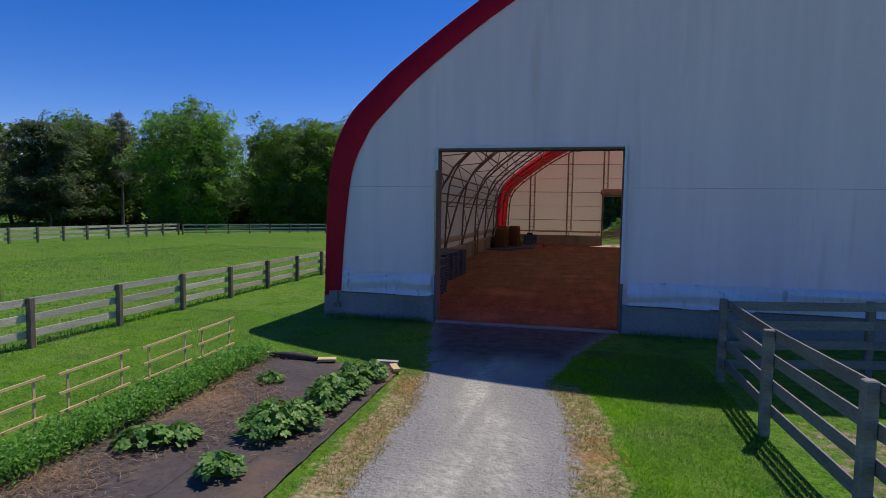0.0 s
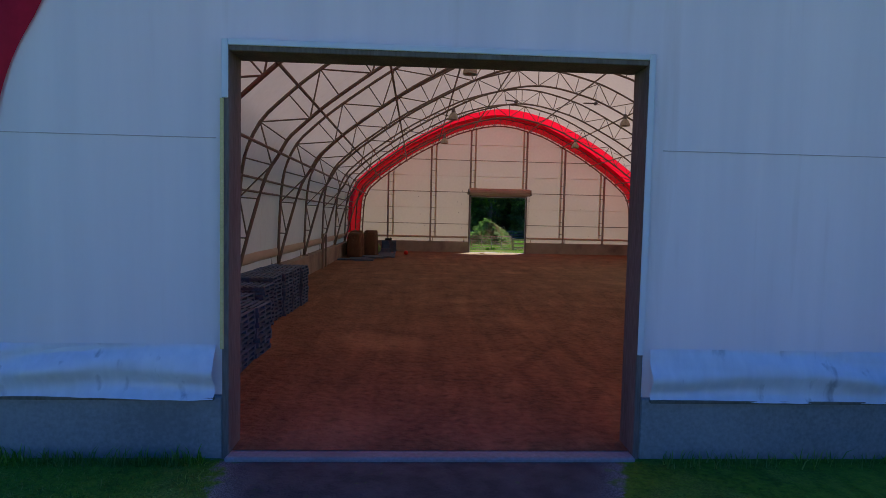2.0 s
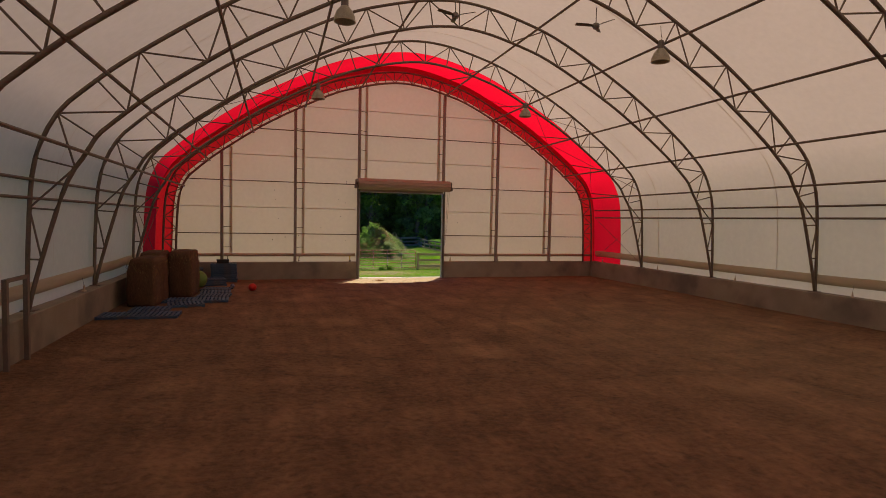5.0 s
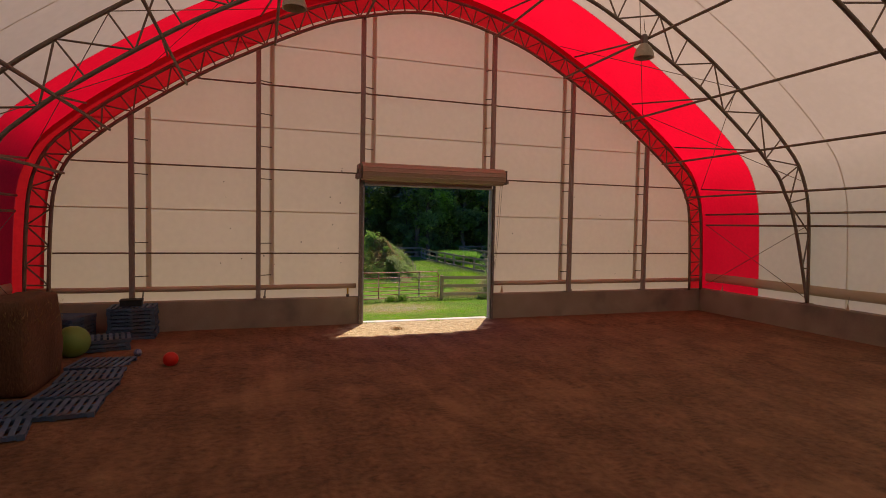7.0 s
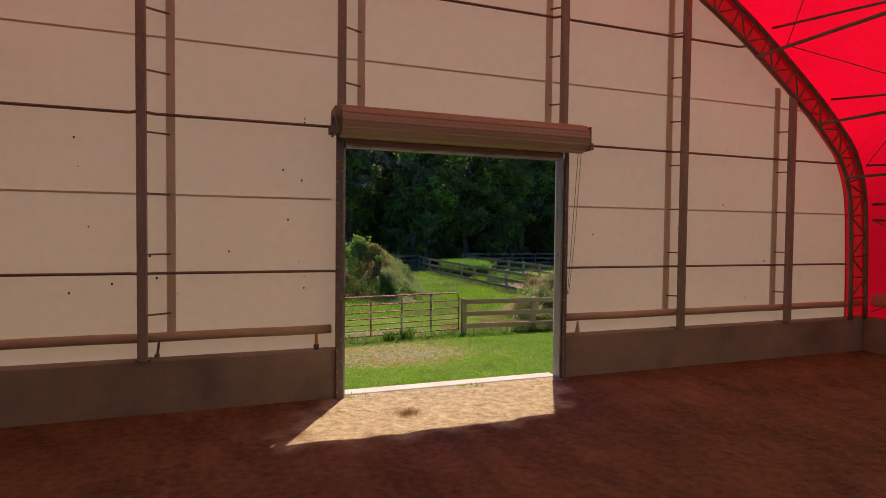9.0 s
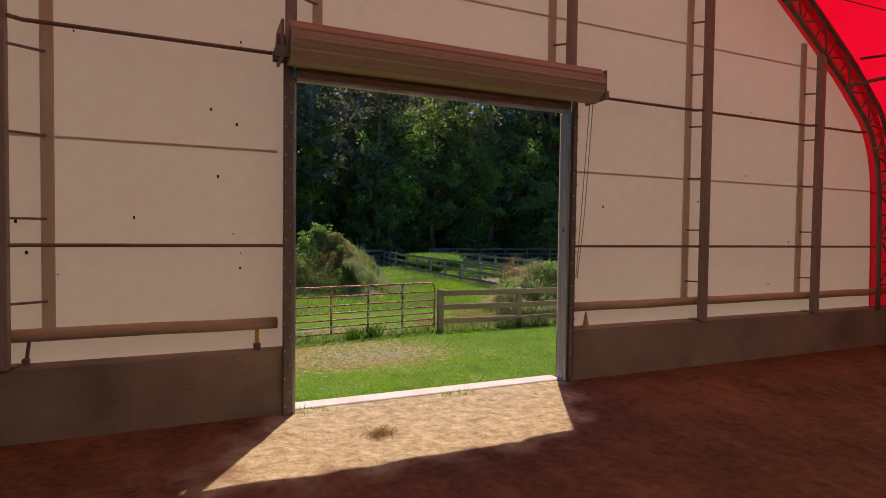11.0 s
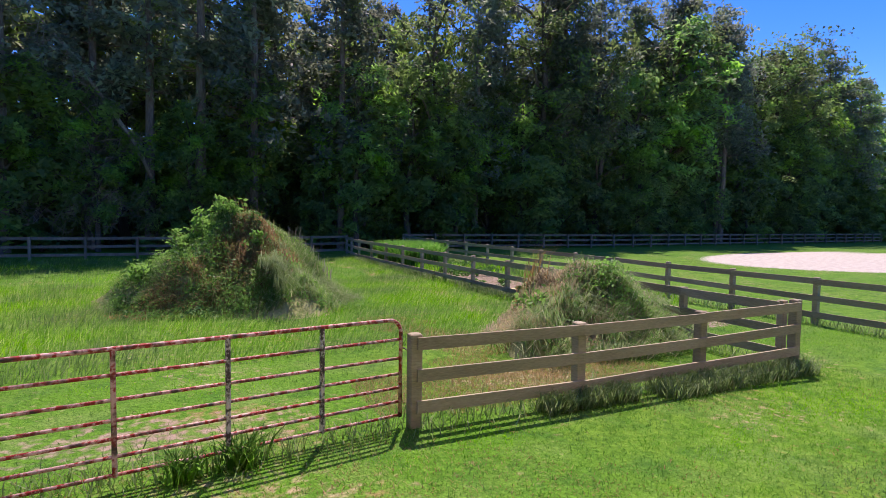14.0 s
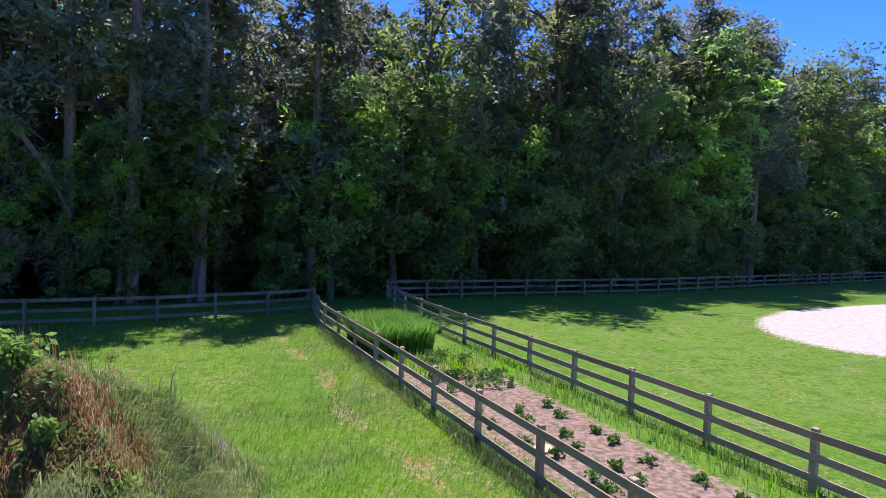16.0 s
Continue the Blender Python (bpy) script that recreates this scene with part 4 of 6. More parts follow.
for z in (2.47, 5.22, 7.95):
    hw = float(np.interp(z, ARCH[:len(ARCH) // 2, 1] + INWARD[:len(ARCH) // 2, 1] * 1.0, -(ARCH[:len(ARCH) // 2, 0] + INWARD[:len(ARCH) // 2, 0] * 1.0)))
    stops = [-hw] + [x for x in (-9.45, -5.8, -2.42, 2.42, 5.76, 9.27) if abs(x) < hw] + [hw]
    for xa, xb in zip(stops, stops[1:]):
        if xa < 0 < xb and z < 6:
            continue
        solid("girt", Build().tube([(xa + 0.08, 40.5, z), (xa + 0.2, 40.6, z), (xb - 0.2, 40.6, z), (xb - 0.08, 40.5, z)], 0.028, 6), M_STEEL, "dark pipe girt between the wind posts", "girt", group="girts")
for z in (3.85, 6.6, 9.3):
    hw = float(np.interp(z, ARCH[:len(ARCH) // 2, 1], -ARCH[:len(ARCH) // 2, 0])) - 0.3
    for xa, xb in (((-hw, RD0 - 0.2), (RD1 + 0.2, hw)) if z < 4.8 else ((-hw, hw),)):
        solid("trim_seam", Build().box(xa, 40.785, z - 0.018, xb, 40.79, z + 0.018), M_SEAM, "welded fabric seam across the gable", "seam", "structure")
for xa, xb in ((-12.0, FD0 - 0.12), (FD1 + 0.22, 12.0)):
    solid("trim_seam", Build().box(xa, Y_FRONT - 0.010, 3.835, xb, Y_FRONT - 0.004, 3.845), M_PANEL, "thin dark seam across the front gable sheet", "seam", "structure")
for xa, xb in ((-12.3, RD0 - 0.2), (RD1 + 0.2, 12.3)):
    solid("gable_curtain", Build().tube([(xa + (xb - xa) * k / 12, 40.7, 1.335 + 0.006 * math.sin(k * 2.1)) for k in range(13)], 0.085, 10), M_ROLL, "tan rolled-up fabric curtain along the gable's foot", "curtain", smooth=True, group="gable curtains")
solid("marker_cone", Build().lathe((2.98, 40.66, 0.96), [(0.1, 0), (0.1, 0.02), (0.06, 0.02), (0.015, 0.28), (0.0, 0.28)], 12), M_ROLL, "small tan marker cone standing on the foundation wall", "cone")
st = thing("ratchet_strap", "yellow ratchet strap holding the gable curtain", "strap", loc=(-2.86, 40.62, 0.96))
part("strap", Build().box(-0.03, 0.04, 0.08, 0.03, 0.05, 0.4), M_YELLOW, st)
part("buckle", Build().box(-0.05, 0.0, 0.0, 0.05, 0.07, 0.1, 0.01), M_JAMB, st)
for x in (-5.6, -9.2, 5.95):
    st = thing("curtain_tie", "small dark tie bracket at a wind post's foot", "bracket", "curtain ties", loc=(x, 40.64, 0.985))
    part("body", Build().bar((0, 0, 0), (0.03, 0.05, 0.32), 0.03), M_JAMB, st)
    part("clamp", Build().box(-0.04, -0.04, 0.0, 0.04, 0.04, 0.07, 0.01), M_JAMB, st)

# sagging apron along the front gable's foot
def apron(x0, x1):
    b = Build()
    n = int((x1 - x0) / 0.06)
    base = [(1.36, 0.0), (1.30, 0.035), (1.18, 0.10), (1.05, 0.13), (0.92, 0.11), (0.80, 0.09), (0.72, 0.12)]
    zs = np.linspace(1.36, 0.72, 22)
    prof = [(float(z), float(np.interp(-z, [-q[0] for q in base], [q[1] for q in base]))) for z in zs]
    for i in range(n + 1):
        x = x0 + (x1 - x0) * i / n
        sag = 0.9 * math.sin(x * 0.85 + 0.6) + 0.7 * noise.noise(Vector((x * 0.5, 2.0, 0)))
        for k, (z, d) in enumerate(prof):
            e = min(1.0, k / 3)
            fold = 0.034 * math.sin(z * 15 + sag * 2.6) * max(0.12, 0.5 + noise.noise(Vector((x * 0.6, z * 2, 3))))
            tuck = 0.02 * noise.noise(Vector((x * 5, z * 3, 1)))
            b.v.append((x, Y_FRONT - 0.02 - (d * (0.8 + 0.4 * noise.noise(Vector((x * 1.1, z * 2, 1)))) + fold * 1.8 + tuck) * e, z + 0.03 * noise.noise(Vector((x * 0.7, z, 4))) * (1 if k else 0.6)))
    m = len(prof)
    b.f = [(i * m + k, i * m + k + 1, (i + 1) * m + k + 1, (i + 1) * m + k) for i in range(n) for k in range(m - 1)]
    return b


for x0, x1 in ((-12.1, FD0 - 0.12), (FD1 + 0.16, 12.1)):
    solid("apron_curtain", apron(x0, x1), M_APRON, "wrinkled white fabric apron with dark stains over the foundation", "curtain", smooth=True, group="front aprons")
    solid("batten", Build().box(x0, -0.36, 0.70, x1, -0.3, 0.735), M_DARK_OR_SHADED_WOOD, "dark batten clamping the apron to the concrete", "batten", group="front battens")
bx = thing("junction_box", "small dark box with a pipe on the foundation corner", "box", loc=(-12.25, -0.32, 0.25))
part("body", Build().box(-0.1, -0.06, 0, 0.1, 0.02, 0.14, 0.01), M_JAMB, bx)
part("pipe", Build().tube([(0.02, -0.03, 0.14), (0.02, -0.03, 0.5)], 0.02, 6), M_JAMB, bx)

# fences
def fence(label, pts, boards, h, post_w, group, board_h=0.15, material=None, side=1, post_material=None, levels=None, thick=0.034, lift=None):
    material = material or M_WOOD
    f = thing("fence", label, "fence", group)
    lift = lift or [0.0] * len(pts)
    for (x, y), up in zip(pts, lift):
        part("post", Build().box(x - post_w / 2, y - post_w / 2, -0.2, x + post_w / 2, y + post_w / 2, h + up + random.uniform(-0.02, 0.03), 0.012), post_material or material, f)
    for (xa, ya), (xb, yb), ua, ub in zip(pts, pts[1:], lift, lift[1:]):
        d = Vector((xb - xa, yb - ya)).normalized()
        o = Vector((-d.y, d.x)) * (post_w / 2 + 0.018) * side
        for k in range(boards):
            zc = h - 0.1 - (h - 0.32) * k / (boards - 1) if boards > 1 else h / 2
            if levels:
                zc = levels[k]
            j = random.uniform(-0.012, 0.012)
            part("board", Build().bar((xa + o.x, ya + o.y, zc + ua + j), (xb + o.x, yb + o.y, zc + ub - j), thick, board_h), material, f)
    return f


def line(x0, y0, x1, y1, n):
    return [(x0 + (x1 - x0) * i / n, y0 + (y1 - y0) * i / n) for i in range(n + 1)]


fence("weathered grey three-board fence beside the paddock", line(-17.1, -15.76, -17.25, 11.63, 11) + line(-17.3, 14.1, -18.0, 48, 14), 3, 1.09, 0.13, "paddock fences", board_h=0.165, material=M_GREYWOOD, post_material=M_DARK_OR_SHADED_WOOD, side=1, levels=(1.0, 0.64, 0.28))
fence("grey three-board fence far across the paddock", line(-49.3, -5, -49.4, 39.55, 18), 3, 1.3, 0.16, "paddock fences", board_h=0.2, material=M_GREYWOOD, post_material=M_DARK_OR_SHADED_WOOD, levels=(1.17, 0.77, 0.36))
fence("dark three-board fence at the far corner of the paddock", line(-49.2, 40.0, -28, 66, 13), 3, 1.2, 0.14, "paddock fences", material=M_GREYWOOD, post_material=M_DARK_OR_SHADED_WOOD)
fence("weathered four-board corral fence beside the arena", [(3.02, -2.75), (0.12, -3.5), (-2.67, -4.25), (-2.74, -6.9), (-2.66, -9.45), (-2.64, -12.0), (-2.6, -14.6)], 4, 1.55, 0.13, "corral fences", board_h=0.165, side=1, levels=(1.455, 1.09, 0.71, 0.34), material=M_CORRAL, thick=0.028)
fence("brown three-board fence beside the red gate", [(2.47, 46.36), (4.97, 46.34), (7.45, 46.36), (9.56, 46.16)], 3, 1.10, 0.15, "yard fences", side=-1, lift=[0.02, -0.02, 0.0, 0.09])
fence("brown three-board fence beyond the gate's hinges", [(-2.8, 46.0), (-5.2, 45.66), (-7.6, 45.33), (-10.0, 45.0)], 3, 1.18, 0.17, "yard fences", side=1)
fence("brown three-board fence along the vegetable plot", [(9.58, 46.4)] + line(9.56, 48.5, 9.56, 71.5, 10) + [(9.9, 74.2), (10.3, 76.7)], 3, 1.15, 0.13, "yard fences")
fence("brown three-board fence along the sand ring field", line(14.45, 41.6, 14.46, 69.7, 12) + [(14.6, 72.2), (14.8, 74.8), (15.2, 77.4), (15.8, 80.2)], 3, 1.16, 0.13, "yard fences")
# these two take the darker wood, the trees' shade put into their colour
fence("grey three-board fence before the wood", line(-36, 74.2, -2.05, 75.1, 14) + [(0.4, 75.1), (2.82, 75.2), (5.3, 75.6), (7.8, 76.1), (10.3, 76.7)], 3, 1.2, 0.14, "yard fences", material=M_DARK_OR_SHADED_WOOD)
fence("grey three-board fence round the sand ring field", line(16.0, 80.3, 36.5, 79.4, 8) + line(39, 79.5, 90, 83.5, 20), 3, 1.2, 0.14, "yard fences", material=M_DARK_OR_SHADED_WOOD)


# ---- trees ----
def leaf_mesh(name, centres, per, spread, size, material, flat=0.6, seed=1, tri=False, spray=0.0, lean=0.75):
    """Leaves round clump centres. With spray, each clump is a tilted flat spray whose leaves lie much alike, leaning outwards."""
    rng = np.random.default_rng(seed)
    cc = np.array(centres, float)
    c = np.repeat(cc, per, axis=0)
    n = len(c)

    def unit(a):
        return a / np.linalg.norm(a, axis=1)[:, None]

    if spray:
        out = cc * np.array([1, 1, 0])
        out = out / (np.linalg.norm(out, axis=1)[:, None] + 0.3)
        nc = unit(out * lean + rng.normal(0, 0.2 + lean * 0.33, cc.shape) + np.array([0, 0, 0.9]))
        ta = unit(np.cross(nc, rng.normal(0, 1, cc.shape)))
        tb = np.cross(nc, ta)
        nc, ta, tb = (np.repeat(q, per, axis=0) for q in (nc, ta, tb))
        k = spread * np.repeat(rng.uniform(0.6, 1.35, len(cc)), per)[:, None]
        g = rng.normal(0, 1, (n, 3))
        p = c + (ta * g[:, :1] + tb * g[:, 1:2] * 0.8 + nc * g[:, 2:] * 0.28) * k - np.array([0, 0, 0.25]) * (g[:, :1] ** 2 + g[:, 1:2] ** 2) * k * 0.5
        nl = unit(nc + rng.normal(0, spray, (n, 3)))
        u = unit(np.cross(nl, rng.normal(0, 1, (n, 3))))
        w = np.cross(nl, u)
    else:
        p = c + rng.normal(0, 1, (n, 3)) * spread * np.array([1, 1, flat])
        u = unit(rng.normal(0, 1, (n, 3)))
        w = unit(np.cross(u, rng.normal(0, 1, (n, 3))))
    s = size * rng.uniform(0.6, 1.3, (n, 1))
    if tri:
        v = np.stack([p - u * s - w * s * 0.5, p - u * s * 0.6 + w * s * 0.6, p + u * s], 1).reshape(-1, 3)
    else:
        v = np.stack([p - u * s, p + w * s * 0.5, p + u * s, p - w * s * 0.5], 1).reshape(-1, 3)
    c = 3 if tri else 4
    me = bpy.data.meshes.new(name)
    me.vertices.add(c * n)
    me.vertices.foreach_set("co", v.astype(np.float32).ravel())
    me.loops.add(c * n)
    me.loops.foreach_set("vertex_index", np.arange(c * n, dtype=np.int32))
    me.polygons.add(n)
    me.polygons.foreach_set("loop_start", np.arange(0, c * n, c, dtype=np.int32))
    me.update()
    me.materials.append(material)
    return me


def broadleaf(h, r, seed, low=0.12, limbs=16, clumps=10, per=34, size=0.26, leaf=None, label="tall leafy green broadleaf tree with a full crown"):
    """Limbs reach out from the trunk, each with its own lobe of leaf clumps, so the outline is uneven."""
    rng = np.random.default_rng(seed)
    leaf = leaf or M_LEAF
    t = thing("tree", label, "tree", "trees")
    pts = [(0.25 * math.sin(k + seed), 0.25 * math.cos(k * 1.7), h * 0.92 * k / 8 - 0.2) for k in range(9)]
    tr = Build().tube(pts, 0.3, 8, radii=[h * 0.017 * (1 - 0.105 * k) for k in range(9)])
    cs = []
    for i in range(limbs):
        z = low + (0.94 - low) * (i + rng.uniform(0, 1)) / limbs
        rad = r * (0.35 + 0.65 * math.sin(math.pi * min(max((z - low) / (1.12 - low), 0.05), 0.97)) ** 0.7) * rng.uniform(0.55, 0.9)
        a = i * 2.4 + rng.uniform(-0.5, 0.5)
        e = Vector((rad * math.cos(a), rad * math.sin(a), h * z))
        z0 = max(h * z - rad * rng.uniform(0.5, 0.9), 0.6)
        tr.tube([(0, 0, z0), (e.x * 0.5, e.y * 0.5, (z0 + e.z) / 2 + 0.2), tuple(e)], 0.05, 5, radii=[h * 0.006, h * 0.004, 0.02])
        lobe = r * rng.uniform(0.24, 0.36)
        for k in range(clumps):
            q = Vector(rng.normal(0, 1, 3)) * lobe * 0.62
            cs.append((e.x + q.x, e.y + q.y, max(0.3, e.z + q.z * 0.75)))
        for k in range(max(1, clumps // 4)):
            f = rng.uniform(0.15, 0.6)
            cs.append((e.x * f, e.y * f, z0 + (e.z - z0) * f + rng.uniform(-0.3, 0.6)))
    part("trunk", tr, M_BARK, t)
    part("crown", leaf_mesh("crown", cs, per, min(r * 0.115, 0.85), size, leaf, 0.7, seed, True, 0.38), leaf, t)
    return t


def pine(h, r, seed, low=0.25, size=0.3, per=22, needles=None, label="tall dark pine tree with layered needle boughs"):
    rng = np.random.default_rng(seed)
    needles = needles or M_PINE
    t = thing("pine_tree", label, "tree", "trees")
    tr = Build().tube([(0, 0, -0.2), (0.15, 0, h * 0.5), (0, 0.15, h * 0.98)], 0.2, 8, radii=[h * 0.013, h * 0.009, 0.03])
    cs = []
    z = low * h
    while z < h * 0.99:
        f = 1 - (z / h - low) / (1 - low)
        for k in range(5):
            if rng.uniform() < 0.2:
                continue
            a, ln = rng.uniform(0, 6.283), r * (0.22 + 0.78 * f ** 0.6) * rng.uniform(0.45, 1.15)
            up = rng.uniform(0.0, 0.3)
            tr.tube([(0, 0, z), (ln * math.cos(a), ln * math.sin(a), z + ln * up)], 0.03, 4, radii=[0.05, 0.015])
            for q in (0.4, 0.6, 0.8, 1.0):
                cs.append((ln * q * math.cos(a) + rng.normal(0, 0.12), ln * q * math.sin(a) + rng.normal(0, 0.12), z + ln * q * up + rng.normal(0, 0.1)))
        z += h * rng.uniform(0.03, 0.055)
    part("trunk", tr, M_PINEBARK, t)
    part("crown", leaf_mesh("crown", cs, per, r * (0.1 if r < 8 else 0.085), size, needles, 0.4, seed, True, 0.55 if r < 8 else 0.35, 0.75 if r < 8 else 0.12), needles, t)
    return t


random.seed(4)
kinds = [broadleaf(21, 5.2, 1, 0.1, 20, 9, 32, 0.22), broadleaf(18, 4.8, 2, 0.08, 18, 9, 32, 0.21), broadleaf(25, 5.4, 3, 0.14, 24, 9, 32, 0.22), pine(26, 4.6, 4, 0.4, 0.21, 24), pine(23, 4.2, 5, 0.28, 0.2, 24), broadleaf(8, 3.0, 6, 0.03, 14, 8, 30, 0.19), broadleaf(22, 9.5, 7, 0.05, 80, 14, 54, 0.25, M_LEAF_FIELD, "broad rounded leafy tree at the paddock's end"), pine(18, 9.8, 8, 0.1, 0.27, 80, M_PINE_FIELD, "broad dark pine with wide drooping boughs"),
         broadleaf(22, 6.0, 9, 0.05, 18, 6, 22, 0.52), broadleaf(24, 5.0, 10, 0.1, 18, 6, 22, 0.52), broadleaf(7, 4.0, 11, 0.02, 12, 6, 16, 0.55), broadleaf(13, 3.0, 12, 0.25, 16, 9, 36, 0.17, M_LEAF_PALE, "young bright green sapling tree at the wood's edge")]
spots = []
for y, n, ks in ((84.0, 30, (0, 1, 3, 4, 3, 4)), (88.5, 26, (2, 3, 4, 3)), (94, 26, (8, 9)), (100, 22, (8, 9))):
    for i in range(n):
        x = -33 + 124 * (i + random.uniform(0.15, 0.85)) / n
        spots.append((x, y - (1.6 if x < 12 else 0) + random.uniform(-1.5, 1.5) + max(0, x - 30) * 0.06, random.choice(ks), random.uniform(0.9, 1.12) * (1.08 if x < 12 else 1.0) * ((0.845 if x < 14 else 0.92) if y > 90 else 1.0)))
for y, n in ((82.4, 30), (86.5, 22)):
    for i in range(n):
        x = -34 + 124 * (i + random.uniform(0, 1)) / n
        spots.append((x, y + random.uniform(-0.7, 0.7) + max(0, x - 30) * 0.06, 5, random.uniform(0.55, 1.35)))
spots += [(31, 83.6, 2, 1.06), (34.5, 84.5, 3, 1.08), (39.6, 85.4, 3, 1.03), (49.4, 85.6, 2, 1.12), (53.5, 87.5, 3, 1.16), (60.8, 87.5, 3, 1.1), (72, 87.5, 2, 1.15), (69, 88.5, 2, 1.1), (87, 89, 0, 1.25), (80, 90, 2, 1.08)]
for y, n in ((91.5, 26), (97.5, 22), (103, 20)):
    for i in range(n):
        spots.append((-36 + 130 * (i + random.uniform(0, 1)) / n, y + random.uniform(-1, 1), 10, random.uniform(0.9, 1.5)))
spots += [(-9.5, 80.6, 11, 0.95), (-4.6, 81.2, 11, 0.8), (0.8, 81.0, 11, 0.75), (4.5, 81.3, 11, 0.95), (12.4, 81.2, 11, 1.1), (17.0, 82.0, 11, 1.2), (21.5, 82.4, 11, 0.95), (28.5, 83.0, 11, 1.15), (44, 84.0, 11, 1.5), (49.2, 84.6, 11, 1.9), (65, 85.5, 11, 1.3), (76, 86.5, 11, 1.6)]
spots += [(92 + 4.5 * i, 90 + 1.5 * (i % 3), (8, 0, 9, 2)[i % 4], 0.95 + 0.05 * (i % 3)) for i in range(9)] + [(91 + 5 * i, 88, 10, 1.3) for i in range(8)]
_near = len(spots)
for i in range(16):
    spots.append((-92 + 4.2 * i + random.uniform(-1, 1), 66 + 1.6 * i + random.uniform(-2, 2), 10, random.uniform(1.2, 1.7)))
# wood beyond the paddock
spots += [(-61.5, 57.5, 6, 0.94), (-50.5, 68, 6, 0.9), (-44, 71, 6, 0.95), (-36, 75, 6, 1.0), (-78.5, 49.5, 7, 0.98), (-90, 46, 7, 1.0), (-84, 62, 6, 0.95), (-70, 70, 9, 0.9), (-76, 60, 3, 0.82), (-56, 97, 2, 1.0), (-78, 80, 3, 1.1), (-88, 72, 0, 1.0), (-72, 96, 2, 0.95), (-52, 88, 2, 0.9)]
for i in range(15):
    spots.append((-98 + 5.2 * i + random.uniform(-1, 1), 68 + 3.2 * i + random.uniform(-3, 3), random.choice((8, 9, 0, 1)), random.uniform(0.75, 0.95)))
    spots.append((-104 + 6 * i + random.uniform(-1, 1), 78 + 3.2 * i + random.uniform(-3, 3), random.choice((8, 9)), random.uniform(0.8, 0.95)))
    spots.append((-90 + 4.8 * i + random.uniform(-1, 1), 62 + 3.2 * i + random.uniform(-2, 2), 5, random.uniform(0.7, 1.1)))
for i in range(8):
    spots.append((-98 + random.uniform(-4, 4), 10 + 8 * i, random.choice((8, 9)), random.uniform(0.75, 0.9)))
    spots.append((-94 + random.uniform(-3, 3), 12 + 8 * i, 5, random.uniform(1.2, 1.7)))
    spots.append((-108 + random.uniform(-3, 3), 14 + 8 * i, random.choice((8, 9)), random.uniform(0.85, 1.0)))
spots = spots[:_near] + [(x, y, k, s * 0.85) for x, y, k, s in spots[_near:]]
used = set()
for x, y, k, s in spots:
    m = pose(x, y, -0.05, 0, 0, random.uniform(0, 360)) @ Matrix.Scale(s, 4)
    c = copy_thing(kinds[k], m) if k in used else kinds[k]
    used.add(k)
    c.matrix_basis = m

# leaning dead trunk at the wood's edge
dt = thing("dead_tree", "bare leaning dead tree with broken branches", "tree", loc=(0, 0, 0))
b = Build().tube([(0.4, 84.6, -0.2), (-0.6, 84.0, 2.2), (-1.6, 82.6, 5.0), (-2.5, 82, 7.1), (-4.3, 81.9, 9.9), (-6.2, 81.9, 12.8), (-8.3, 81.9, 15.3)], 0.2, 8, radii=[0.09, 0.085, 0.08, 0.15, 0.12, 0.085, 0.02])
part("trunk", b, M_DEAD, dt)
rng = np.random.default_rng(3)
for k in range(60):
    t = rng.uniform(0.0, 1.0)
    p = Vector((-2.0, 82.2, 6.2)).lerp(Vector((-7.6, 81.9, 14.4)), t ** 1.3)
    d = Vector((rng.uniform(-1, 0.9), rng.uniform(-0.8, 0.3), rng.uniform(-1.0, 0.35)))
    ln = rng.uniform(0.8, 3.4)
    q = p + d * ln * 0.5 + Vector((0, 0, 0.15))
    r = p + d * ln + Vector((rng.uniform(-0.5, 0.5), 0, rng.uniform(-1.1, 0.1)))
    bb = Build().tube([p, q, r], 0.03, 4, radii=[0.032, 0.02, 0.008])
    for _ in range(4):
        s = p.lerp(r, rng.uniform(0.3, 1.0))
        bb.tube([s, s + Vector((rng.uniform(-0.6, 0.6), rng.uniform(-0.4, 0.4), rng.uniform(-1.0, 0.3)))], 0.009, 3)
    part("branch", bb, M_DEAD, dt)


for k in range(150):
    p = Vector((rng.uniform(-9.5, -1.2), rng.uniform(80.6, 81.8), rng.uniform(2.0, 9.5)))
    if p.z > 3.0 + 1.15 * abs(p.x + 0.5):
        continue
    bb = Build()
    q = p
    for _ in range(4):
        e = q + Vector((rng.uniform(-0.5, 0.5), rng.uniform(-0.2, 0.2), rng.uniform(-0.75, 0.1)))
        bb.tube([q, e], 0.012, 3, cap=False)
        for _ in range(3):
            m = q.lerp(e, rng.uniform(0.2, 1.0))
            bb.tube([m, m + Vector((rng.uniform(-0.5, 0.5), rng.uniform(-0.2, 0.2), rng.uniform(-0.6, 0.15)))], 0.007, 3, cap=False)
        q = e
    part("twig", bb, M_DEAD, dt)

